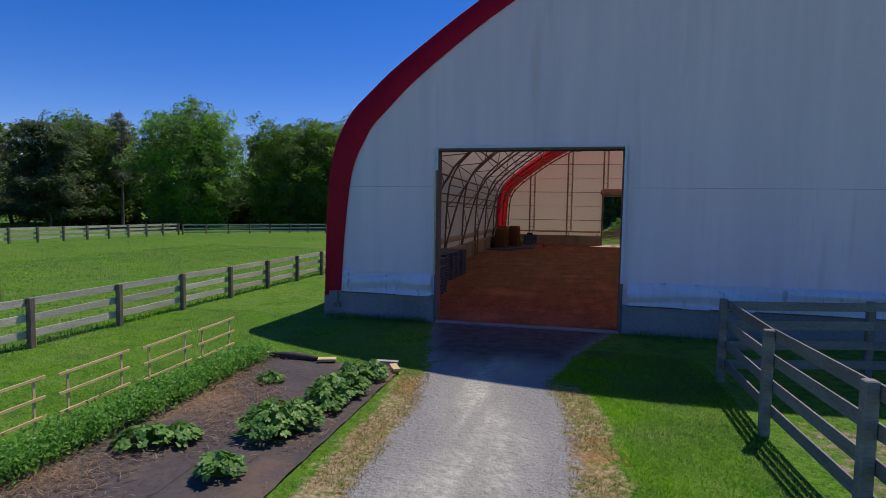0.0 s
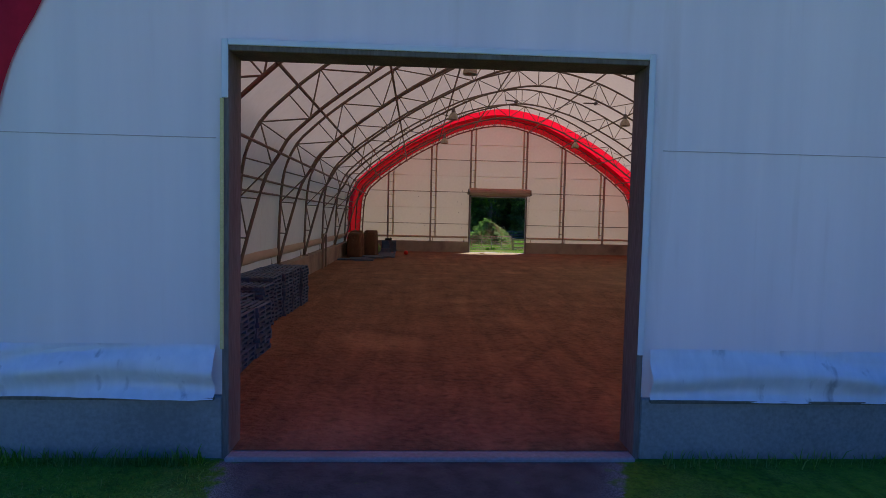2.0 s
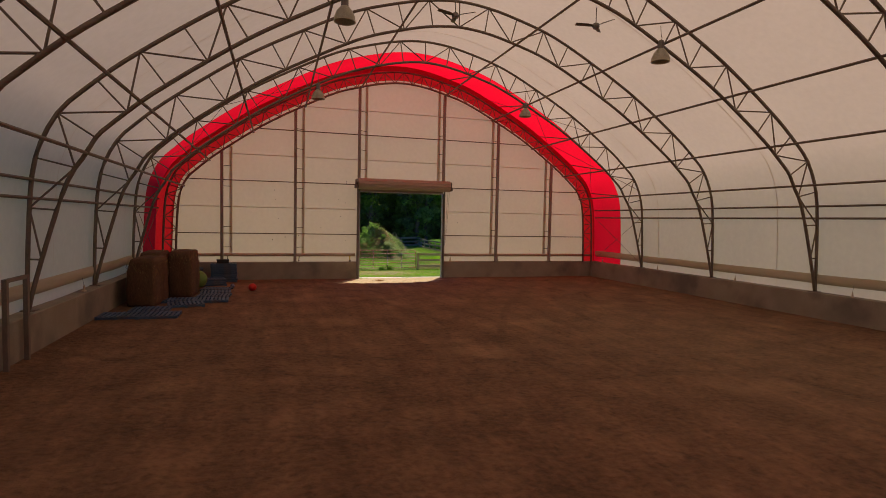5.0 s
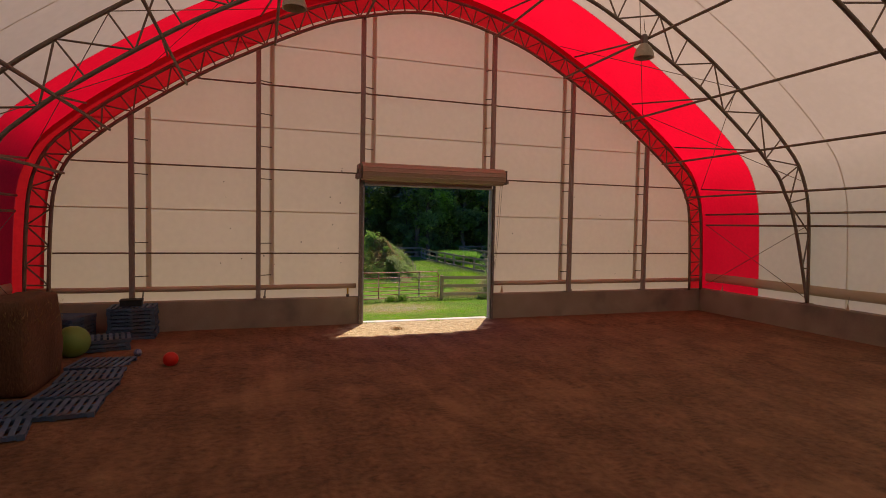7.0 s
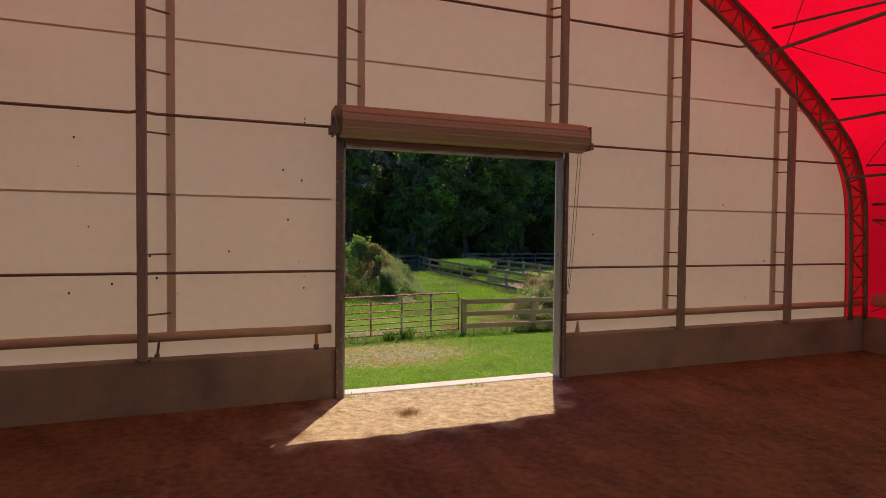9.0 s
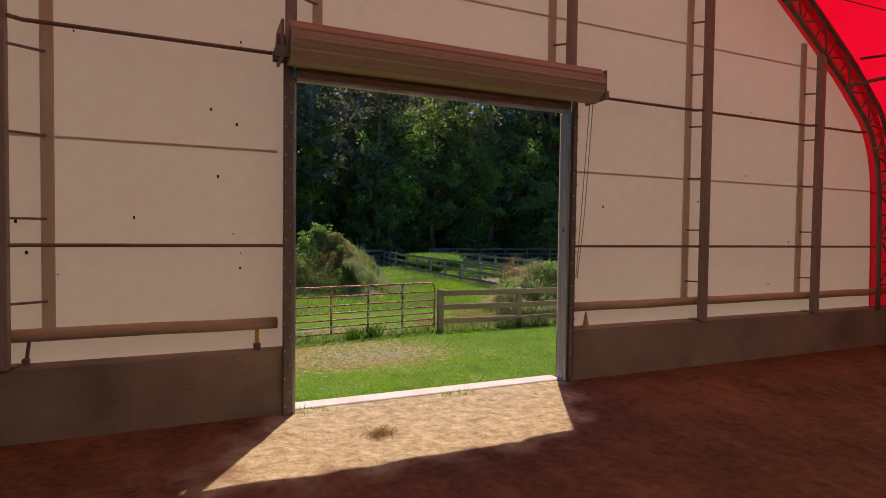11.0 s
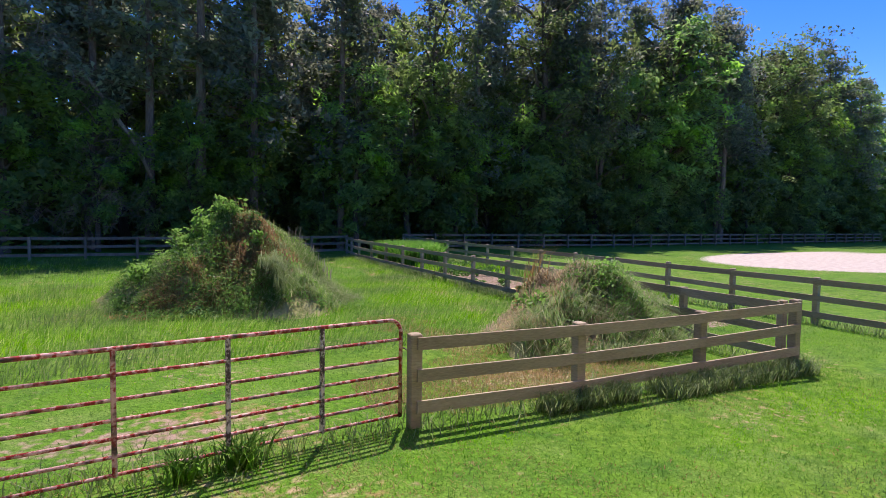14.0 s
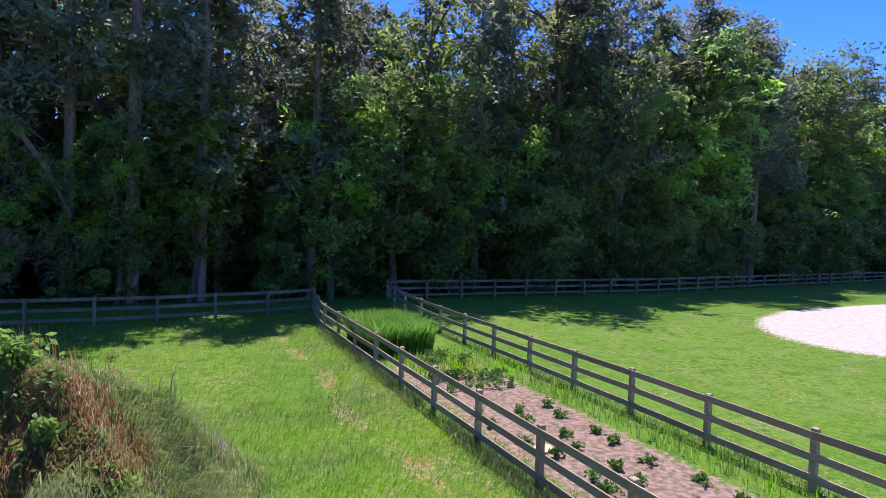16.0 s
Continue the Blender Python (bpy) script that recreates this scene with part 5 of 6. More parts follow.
# ---- blades of grass ----
def blades(name, pts, h0, h1, w, material, label, bend=0.4, seed=1, lean=None, droop=0.0):
    """Tapered blades, each a bent strip of two faces."""
    rng = np.random.default_rng(seed)
    p = np.asarray(pts, float)
    n = len(p)
    h = rng.uniform(h0, h1, n)
    a = rng.uniform(0, 2 * np.pi, n)
    side = np.stack([np.cos(a), np.sin(a), np.zeros(n)], 1) * (w * rng.uniform(0.6, 1.4, n))[:, None]
    a2 = rng.uniform(0, 2 * np.pi, n)
    d = np.stack([np.cos(a2), np.sin(a2), np.zeros(n)], 1)
    if lean is not None:
        d = d * 0.5 + lean
    d = d * (h * bend * rng.uniform(0.2, 1.2, n))[:, None]
    up = np.stack([np.zeros(n), np.zeros(n), h], 1)
    mid = p + up * 0.6 + d * 0.35
    tip = p + up * (0.95 - droop) + d
    v = np.stack([p - side, p + side, mid + side * 0.7, mid - side * 0.7, tip], 1).reshape(-1, 3)
    base = np.arange(n, dtype=np.int32)[:, None] * 5
    loops = (base + np.array([[0, 1, 2, 3, 3, 2, 4]], np.int32)).ravel()
    start = (np.arange(n)[:, None] * 7 + np.array([[0, 4]])).ravel().astype(np.int32)
    me = bpy.data.meshes.new(name)
    me.vertices.add(5 * n)
    me.vertices.foreach_set("co", v.astype(np.float32).ravel())
    me.loops.add(7 * n)
    me.loops.foreach_set("vertex_index", loops)
    me.polygons.add(2 * n)
    me.polygons.foreach_set("loop_start", start)
    me.update()
    me.materials.append(material)
    return tagged(new(name, me), label, "grass", kind="stuff")


def scatter(n, x0, x1, y0, y1, seed, keep=None):
    rng = np.random.default_rng(seed)
    p = np.stack([rng.uniform(x0, x1, n), rng.uniform(y0, y1, n), np.full(n, -0.035)], 1)
    return p[keep(p[:, 0], p[:, 1])] if keep else p


def off_drive(x, y):
    l = np.interp(y, [-24, -9.7, -7.4, -4.9, -3, -0.4], [-7.9, -7.85, -7.85, -8.15, -8.6, -9.2])
    r = np.interp(y, [-24, -9.1, -6.8, -5.2, -3, -0.4], [-5.4, -5.5, -5.6, -6.0, -5.4, -4.4])
    bed = (x > -12.4) & (x < -8.75) & (y < -5.1)
    verge = (x > l - 0.65) & (x < r + 0.7) & (y < -5.1)
    thin = np.random.default_rng(21).uniform(0, 1, len(x)) < 0.88
    return ((x < l - 0.1) | (x > r + 0.15)) & ~bed & (y < -0.36) & ~(verge & thin)


blades("lawn_grass", np.concatenate([scatter(70000, -18, -8, -14, -0.4, 1, off_drive), scatter(70000, -6, -2.7, -11.5, -2.5, 24, off_drive), scatter(10000, -24, -13, -1, 8, 2), scatter(12000, -2.6, 3, -13, -2.4, 3)]), 0.02, 0.06, 0.004, M_LAWN, "short bright green lawn grass round the arena front", 1.3, 1)


blades("paddock_grass", np.concatenate([scatter(30000, -36, -17.6, -6, 26, 25), scatter(12000, -49, -30, 4, 44, 26)]), 0.03, 0.10, 0.013, M_MEADOW, "grazed green paddock grass", 1.3, 27)


def on_verge(x, y):
    l = np.interp(y, [-24, -9.7, -7.4, -4.9, -3, -0.4], [-7.9, -7.85, -7.85, -8.15, -8.6, -9.2])
    r = np.interp(y, [-24, -9.1, -6.8, -5.2, -3, -0.4], [-5.4, -5.5, -5.6, -6.0, -5.4, -4.4])
    n = np.sin(x * 5 + y * 2.3) + np.sin(y * 3.7 - x * 2.1)
    return ((x > l - 0.6) & (x < l) | (x > r) & (x < r + 0.65)) & (n > -1.1)


# straw also ends where the barn's shadow begins
blades("verge_straw", scatter(30000, -8.8, -4.6, -14, -5.1, 22, on_verge), 0.02, 0.06, 0.006, M_VERGE, "dry tan grass along the gravel drive's edges", 1.8, 23)


def yard_keep(x, y):
    r = np.random.default_rng(8).uniform(0, 1, len(x))
    worn = 0.72 * np.clip(1.5 - 1.5 * np.hypot((x + 0.6) / 4.6, (y - 44.2) / 3.0), 0, 1)
    return r > worn


blades("lawn_grass", np.concatenate([scatter(76000, -6, 10.5, 40.95, 46.3, 4, yard_keep), scatter(22000, -7, 9.5, 46.3, 50.8, 17, lambda x, y: np.random.default_rng(18).uniform(0, 1, len(x)) > 0.8 * np.exp(-((x + 0.6) / 2.4) ** 2 - ((y - 47.3) / 0.9) ** 2) + 0.7 * np.exp(-((x - 5.2) / 2.2) ** 2 - ((y - 47.7) / 1.0) ** 2)), scatter(9000, 9.8, 14.4, 46, 50, 5), scatter(8000, 14.6, 30, 44, 66, 6)]), 0.02, 0.06, 0.004, M_LAWN, "short green lawn grass behind the arena", 1.3, 2)
meadow = np.concatenate([scatter(44000, -7, 7.6, 50.2, 62, 7), scatter(18000, -12, 7.6, 62, 75, 9), scatter(9000, 7.6, 9.5, 50, 72, 10)])
blades("meadow_grass", meadow, 0.08, 0.26, 0.006, M_MEADOW, "long green meadow grass inside the yard fences", 1.2, 3, np.array([0.55, -0.35, 0.0]))
rim = [(x, y) for a, b in (((2.4, 46.4), (9.6, 46.2)), ((9.56, 46.2), (9.56, 74)), ((14.45, 44), (14.46, 72)), ((-2.8, 46.0), (2.4, 46.4))) for x, y in line(*a, *b, int(math.hypot(b[0] - a[0], b[1] - a[1]) * 150))]
rng = np.random.default_rng(11)
rim = np.array([(x, y, -0.035) for x, y in rim]) + rng.normal(0, 1, (len(rim), 3)) * np.array([0.22, 0.22, 0])
blades("fence_grass", rim, 0.10, 0.36, 0.006, M_SEDGE, "tall uncut grass along the yard fences", 0.9, 4, None, 0.15)
rim = np.array([(x, y, -0.035) for x, y in line(-17.3, -12, -17.7, 14, 1600)]) + rng.normal(0, 1, (1601, 3)) * np.array([0.18, 0.1, 0])
blades("fence_grass", rim, 0.08, 0.25, 0.008, M_LAWN, "uncut grass along the paddock fence", 0.6, 5)
rim = np.concatenate([scatter(500, -12.6, FD0 - 0.2, -0.55, -0.34, 12), scatter(900, FD1 + 0.3, 8, -0.6, -0.34, 13)])
blades("foundation_grass", rim, 0.05, 0.22, 0.008, M_LAWN, "grass tufts along the foundation", 0.6, 6)
rim = scatter(420, -2.3, 2.4, 40.35, 40.62, 14, lambda x, y: np.sin(x * 5.1) + np.sin(x * 2.3 + 1) > 0.6)
rim[:, 2] = 0.0
blades("sill_weeds", rim, 0.04, 0.13, 0.007, M_LAWN, "small weeds growing along the door sill", 0.8, 7)


worn = scatter(16000, -4.6, 3.6, 41.4, 46.6, 15, lambda x, y: np.hypot((x + 0.6) / 4.2, (y - 44.2) / 2.7) < 1)
blades("dry_grass_patch", worn, 0.015, 0.045, 0.004, M_VERGE, "dry trampled grass before the gate", 2.0, 16)


drygate = scatter(15000, 2.2, 7.6, 46.5, 48.6, 61, lambda x, y: ((x - 4.2) / 3.2) ** 2 + ((y - 47.4) / 1.0) ** 2 + 0.35 * np.sin(x * 3.3 + y * 2) < 1)
drygate = np.concatenate([drygate, scatter(9000, 3.8, 6.0, 48.4, 53.4, 70, lambda x, y: np.abs(x - 4.85 - 0.3 * np.sin(y * 1.4)) + 0.3 * np.sin(y * 4.1 + x * 3) < 0.6)])
blades("dry_grass_patch", drygate, 0.03, 0.10, 0.004, M_VERGE, "dry tan grass along the inside of the yard fence", 1.5, 62)
bits = scatter(15000, -6, 10, 41.2, 46.2, 68, lambda x, y: np.sin(x * 2.3 + 2 * np.sin(y * 1.1)) + np.sin(y * 3.1 + x * 0.8) + 0.6 * np.sin(x * 6.1 - y * 4.3) > 0.95)
blades("dry_grass_patch", bits, 0.012, 0.04, 0.005, M_DRYTALL, "patches of orange-brown dead grass in the yard lawn", 2.0, 69)
thick = np.concatenate([scatter(3200, 6.2, 9.7, 45.75, 46.35, 63), scatter(1600, 4.2, 5.8, 45.95, 46.3, 64), scatter(7000, 9.1, 9.5, 51, 71, 65, lambda x, y: np.sin(y * 2.3) + np.sin(y * 0.9 + 1) > -0.4)])
blades("fence_grass", thick, 0.18, 0.42, 0.006, M_SEDGE, "thick tall grass round the yard fence posts", 1.0, 66, None, 0.2)


# ---- overgrown mounds ----
def mound(cx, cy, rx, ry, h, seed, label):
    t = thing("mound", label, "mound")
    rng = np.random.default_rng(seed)

    def z_at(x, y):
        x, y = np.asarray(x, float), np.asarray(y, float)
        a = np.arctan2((y - cy) / ry, (x - cx) / rx)
        d = np.sqrt(((x - cx) / rx) ** 2 + ((y - cy) / ry) ** 2) * (1 + 0.10 * np.sin(3 * a + seed) + 0.07 * np.sin(5 * a + 2 * seed))
        f = np.clip(1 - d, 0, 1)
        f = 0.25 * f + 0.75 * np.sin(f * np.pi / 2) ** 1.15
        lump = 0.12 * np.sin(x * 1.5 + seed * 2) * np.sin(y * 1.3 + 1) + 0.22 * np.sin(x * 2.6 + seed) * np.cos(y * 2.2 + seed) + 0.15 * np.sin(x * 5.1 + 1 + 0.8 * np.sin(y * 3)) * np.sin(y * 4.6 + seed)
        crest = 0.5 * np.exp(-((x - cx - 0.45) / 0.85) ** 2 - ((y - cy + 0.5) / 0.9) ** 2) if rx > 3 else 0.0
        return h * f + lump * np.clip(f * 3, 0, 1) + crest - 0.05

    b = Build()
    xs, ys = np.linspace(cx - 1.3 * rx, cx + 1.3 * rx, 41), np.linspace(cy - 1.3 * ry, cy + 1.3 * ry, 41)
    b.v = [(float(x), float(y), float(z_at(x, y))) for y in ys for x in xs]
    b.f = [(j * 41 + i, j * 41 + i + 1, j * 41 + 42 + i, j * 41 + 41 + i) for j in range(40) for i in range(40)]
    part("soil", b, M_HAYSOIL, t, smooth=True)
    return t, z_at, rng


M_HAYSOIL = mat("overgrown_soil", (0.17, 0.21, 0.06), (0.33, 0.31, 0.14), 1.5, 0.95, bump=1.0, fine=9, bump_dist=0.08)


def tufts(z_at, rng, n, per, cx, cy, rx, ry, spread, where=None):
    """Roots of grass in tussocks over a heap."""
    a, q = rng.uniform(0, 2 * np.pi, n), np.sqrt(rng.uniform(0, 1, n)) * 0.97
    x, y = cx + rx * q * np.cos(a), cy + ry * q * np.sin(a)
    if where is not None:
        k = where(x, y)
        x, y = x[k], y[k]
    x, y = np.repeat(x, per), np.repeat(y, per)
    x, y = x + rng.normal(0, spread, len(x)), y + rng.normal(0, spread, len(y))
    return np.stack([x, y, z_at(x, y)], 1)


def tussocks(t, pts, cx, cy, rx, ry, h0, h1, w, material, name, label, lean, seed, bend=0.95, droop=0.55):
    rng = np.random.default_rng(seed)
    n = len(pts)
    out = np.stack([(pts[:, 0] - cx) / rx, (pts[:, 1] - cy) / ry, np.full(n, -0.15)], 1) * lean
    swirl = np.stack([np.sin(pts[:, 0] * 2.1 + pts[:, 1]), np.cos(pts[:, 1] * 1.8 + seed), np.zeros(n)], 1) * 0.6
    ob = blades(name, pts, h0, h1, w, material, label, bend, seed, out + swirl, droop)
    ob.parent = t
    del ob["category"]
    return ob


def shrub(t, z_at, x, y, h, r, n, size, seed, label):
    """Upright leafy stems rising out of a heap."""
    rng = np.random.default_rng(seed)
    z0, b, cs = float(z_at(x, y)), Build(), []
    for k in range(n):
        a, q = rng.uniform(0, 6.283), r * math.sqrt(rng.uniform(0, 1))
        top = Vector((x + q * math.cos(a), y + q * math.sin(a), z0 + h * rng.uniform(0.5, 1.0)))
        b.tube([(x + 0.3 * q * math.cos(a), y + 0.3 * q * math.sin(a), z0 - 0.1), tuple(top)], 0.008, 4)
        cs += [tuple(Vector((x, y, z0)).lerp(top, f) + Vector(rng.normal(0, 0.06, 3))) for f in (0.45, 0.65, 0.85, 1.0)]
    part("shrub_stem", b, M_DEAD, t)
    return tagged(part("shrub", leaf_mesh("shrub", cs, 9, 0.11, size, M_WEED, 0.6, seed, False, 0.5), M_WEED, t, label), kind="stuff")


def cover(t, z_at, rng, n, cx, cy, rx, ry, up, per, spread, size, material, seed, label, name, where=None):
    """Low leafy sprays hugging a heap."""
    a, q = rng.uniform(0, 2 * np.pi, n), np.sqrt(rng.uniform(0, 1, n))
    x, y = cx + rx * q * np.cos(a), cy + ry * q * np.sin(a)
    if where is not None:
        k = where(x, y)
        x, y = x[k], y[k]
    cs = np.stack([x, y, z_at(x, y) + rng.uniform(0.02, up, len(x))], 1)
    me = leaf_mesh(name, cs - np.array([cx, cy, 0]), per, spread, size, material, 0.6, seed, False, 0.55)
    ob = part(name, me, material, t, label)
    ob.location = (cx, cy, 0)
    return tagged(ob, kind="stuff")


C1 = (1.5, 57.5, 3.5, 3.1)
t1, z1, rng = mound(*C1, 2.15, 21, "large heap overgrown with long grass and green weeds")
tussocks(t1, tufts(z1, rng, 900, 26, *C1, 0.12), *C1, 0.10, 0.28, 0.005, M_MEADOW, "long_grass", "long green grass", 0.7, 22, 1.3)
tussocks(t1, tufts(z1, rng, 700, 30, *C1, 0.14, lambda x, y: x > 1.6), *C1, 0.14, 0.36, 0.007, M_TALL, "seed_grass", "pale seeding grass", 0.5, 23, 1.2)
tussocks(t1, tufts(z1, rng, 520, 30, 1.95, 56.3, 1.1, 0.75, 0.1), *C1, 0.16, 0.34, 0.007, M_DRYTALL, "dry_grass", "brown dead grass", 0.6, 24, 1.3)
tussocks(t1, tufts(z1, rng, 130, 30, 1.9, 57.2, 1.2, 0.7, 0.1), *C1, 0.25, 0.45, 0.006, M_TALL, "crest_grass", "pale fine grass over the crest", 0.6, 42, 1.3)
tussocks(t1, tufts(z1, rng, 120, 26, 0.6, 55.5, 2.2, 0.6, 0.12), *C1, 0.1, 0.24, 0.007, M_DRYTALL, "dead_grass", "patches of brown dead grass", 0.8, 40, 1.4)
tussocks(t1, tufts(z1, rng, 9, 60, 2.25, 55.35, 0.45, 0.22, 0.06), *C1, 0.45, 0.8, 0.008, M_SEDGE, "hanging_grass", "long pale sedge hanging down the face", 1.5, 43, 1.5)
tussocks(t1, tufts(z1, rng, 40, 60, 3.4, 55.6, 1.2, 0.9, 0.1), *C1, 0.3, 0.55, 0.005, M_SEDGE, "tussock_grass", "dark green sedge tussocks", 0.7, 44, 1.3)
cover(t1, z1, rng, 640, 0.7, 56.6, 2.4, 2.1, 0.2, 30, 0.13, 0.034, M_WEED, 25, "small green weed leaves", "ground_cover", lambda x, y: (x < 1.0) | (y < 55.3))
cover(t1, z1, rng, 110, 0.3, 56.2, 1.9, 1.7, 0.3, 26, 0.14, 0.045, M_VEG, 46, "darker green leafy weed clumps", "leafy_weed")
cover(t1, z1, rng, 220, 2.4, 55.1, 2.4, 0.7, 0.16, 26, 0.13, 0.04, M_WEED, 28, "small green weed leaves", "ground_cover")
cover(t1, z1, rng, 90, 1.2, 55.6, 1.6, 0.8, 0.25, 24, 0.12, 0.04, M_DRYVINE, 29, "brownish dry vine leaves", "dry_vine")
shrub(t1, z1, 0.55, 57.3, 0.95, 0.3, 8, 0.07, 26, "tall bright leafy shrub")
shrub(t1, z1, 0.05, 57.0, 0.55, 0.4, 9, 0.065, 30, "tall bright leafy shrub")
shrub(t1, z1, 1.25, 57.5, 0.55, 0.45, 10, 0.07, 33, "tall bright leafy shrub")
shrub(t1, z1, -0.9, 56.8, 0.55, 0.5, 14, 0.07, 34, "dark leafy shrub on the heap's side")
shrub(t1, z1, 1.85, 56.05, 0.35, 0.14, 4, 0.07, 27, "lone bright sapling")
tussocks(t1, tufts(z1, rng, 5, 8, 1.7, 57.6, 0.9, 0.3, 0.08), *C1, 0.5, 0.75, 0.014, M_DRYTALL, "dock_stalk", "dark brown dock seed stalks", 0.1, 31, 0.2, 0.0)
tussocks(t1, tufts(z1, rng, 5, 8, 3.7, 57.6, 0.7, 0.3, 0.1), *C1, 0.5, 0.8, 0.012, M_DEADBLADE, "dry_stalk", "grey dry stalks beside the heap", 0.2, 32, 0.3, 0.0)
C2 = (7.8, 49.5, 2.2, 1.75)
t2, z2, rng = mound(*C2, 1.42, 31, "low brush heap overgrown with dead grass and weeds")
tussocks(t2, tufts(z2, rng, 620, 30, *C2, 0.12), *C2, 0.2, 0.5, 0.006, M_BRUSH, "dead_brush", "grey-brown dead brush", 0.1, 32, 1.1)
tussocks(t2, tufts(z2, rng, 170, 30, *C2, 0.12, lambda x, y: x < 7.9), *C2, 0.25, 0.55, 0.007, M_STRAW, "pale_straw", "pale bent straw", 0.4, 38, 1.5)
tussocks(t2, tufts(z2, rng, 240, 26, *C2, 0.11), *C2, 0.2, 0.45, 0.006, M_SEDGE, "long_grass", "long dark green grass", 0.12, 33, 1.1)
tussocks(t2, tufts(z2, rng, 55, 50, 7.7, 48.6, 2.1, 0.9, 0.1), *C2, 0.35, 0.65, 0.007, M_SEDGE, "sedge", "arching dark sedge", 0.5, 47, 1.3)
tussocks(t2, tufts(z2, rng, 36, 34, 7.3, 49.0, 2.0, 1.3, 0.16), *C2, 0.4, 0.8, 0.005, M_TALL, "arching_straw", "long pale arching straw", 0.6, 67, 1.5)
tussocks(t2, tufts(z2, rng, 70, 26, 8.55, 49.6, 0.45, 0.4, 0.08), *C2, 0.2, 0.4, 0.008, M_DRYTALL, "dry_grass", "red-brown dead clump on the crest", 0.5, 34)
tussocks(t2, tufts(z2, rng, 40, 50, 8.9, 48.9, 1.0, 0.9, 0.12), *C2, 0.3, 0.6, 0.005, M_TALL, "seed_grass", "pale seeding grass", 0.5, 48, 1.3)
cover(t2, z2, rng, 120, 8.3, 48.7, 0.75, 0.6, 0.35, 30, 0.11, 0.04, M_WEED, 35, "bright feathery weed leaves", "feathery_weed")
cover(t2, z2, rng, 260, 7.8, 48.7, 2.0, 1.1, 0.25, 24, 0.11, 0.04, M_VEG, 36, "dark green weed leaves", "ground_cover")
shrub(t2, z2, 6.35, 49.3, 0.45, 0.3, 9, 0.06, 50, "dark leafy weed on the heap's flank")
tussocks(t2, tufts(z2, rng, 4, 14, 6.7, 50.2, 0.35, 0.25, 0.1), *C2, 0.8, 1.15, 0.007, M_DRYTALL, "dry_stalk", "tall dry seed stalks", 0.3, 39, 0.5, 0.1)
for x, y, s in ((0.45, 46.1, 1.0), (-0.1, 46.0, 0.8)):
    w = thing("weed_clump", "dark green leafy weed at the gate's foot", "weed", "gate weeds", loc=(x, y, -0.03))
    b = blades("leaves", np.random.default_rng(int(x * 100) + 60).normal(0, 0.09, (130, 3)) * np.array([1, 1, 0]), 0.22 * s, 0.42 * s, 0.014, M_LAWN, "", 1.0, 41)
    b.parent = w
    del b["category"], b["kind"]


# ---- gate ----
def pipe_gate(xa, ya, xb, yb, h):
    ln = math.hypot(xb - xa, yb - ya)
    g = thing("pipe_gate", "seven-bar pipe gate with chipped red paint and rust", "gate", loc=(xa, ya, 0), rz=math.degrees(math.atan2(yb - ya, xb - xa)))
    r, c = 0.024, 0.16
    ends = [(0, 0, 0.1), (0, 0, h)] + []
    arc = [(ln - c + c * math.sin(a), 0, h - c + c * math.cos(a)) for a in np.linspace(0, math.pi / 2, 7)]
    arc0 = [(c - c * math.sin(a), 0, h - c + c * math.cos(a)) for a in np.linspace(math.pi / 2, 0, 7)]
    fr = part("frame", Build().tube([(0, 0, 0.1)] + arc0 + arc + [(ln, 0, 0.1)], r, 8), M_GATE, g, smooth=True)
    for z in (0.12, 0.29, 0.46, 0.63, 0.82, 1.05):
        part("bar", Build().tube([(0, 0, z), (ln, 0, z)], 0.019, 8), M_GATE, g, smooth=True)
    for z in (0.35, 1.0):
        part("hinge", Build().tube([(-0.2, 0, z), (-0.03, 0, z)], 0.014, 6).tube([(-0.03, 0, z - 0.05), (-0.03, 0, z + 0.05)], 0.03, 8), M_GATE_UP, fr, "rusty gate hinge")
    part("latch", Build().tube([(ln + 0.02, 0, 0.95), (ln + 0.1, 0.01, 0.9), (ln + 0.17, 0, 0.96)], 0.01, 5), M_JAMB, fr, "short latch chain")
    n = 5
    for k in range(1, n):
        x = ln * k / n
        part("upright", Build().box(x - 0.022, -0.028, 0.1, x + 0.022, 0.028, h - 0.01, 0.006), M_GATE_UP if k > 2 else M_GATE, g)
    return g


pipe_gate(-2.62, 45.74, 2.31, 46.42, 1.29)


# ---- vegetable plot behind ----
def plant(name, label, cat, group, loc, r, h, n, size, material, seed):
    p = thing(name, label, cat, group, loc=loc)
    rng = np.random.default_rng(seed)
    cs = [(r * 0.7 * rng.uniform(-1, 1), r * 0.7 * rng.uniform(-1, 1), h * rng.uniform(0.25, 0.9)) for _ in range(n)]
    b = Build()
    for c in cs[: max(3, n // 3)]:
        b.tube([(0, 0, -0.05), (c[0] * 0.4, c[1] * 0.4, c[2] * 0.7), c], 0.008, 4)
    part("stem", b, M_VEG, p)
    part("foliage", leaf_mesh("foliage", cs, 14, r * 0.28, size, material, 0.6, seed), material, p)
    return p


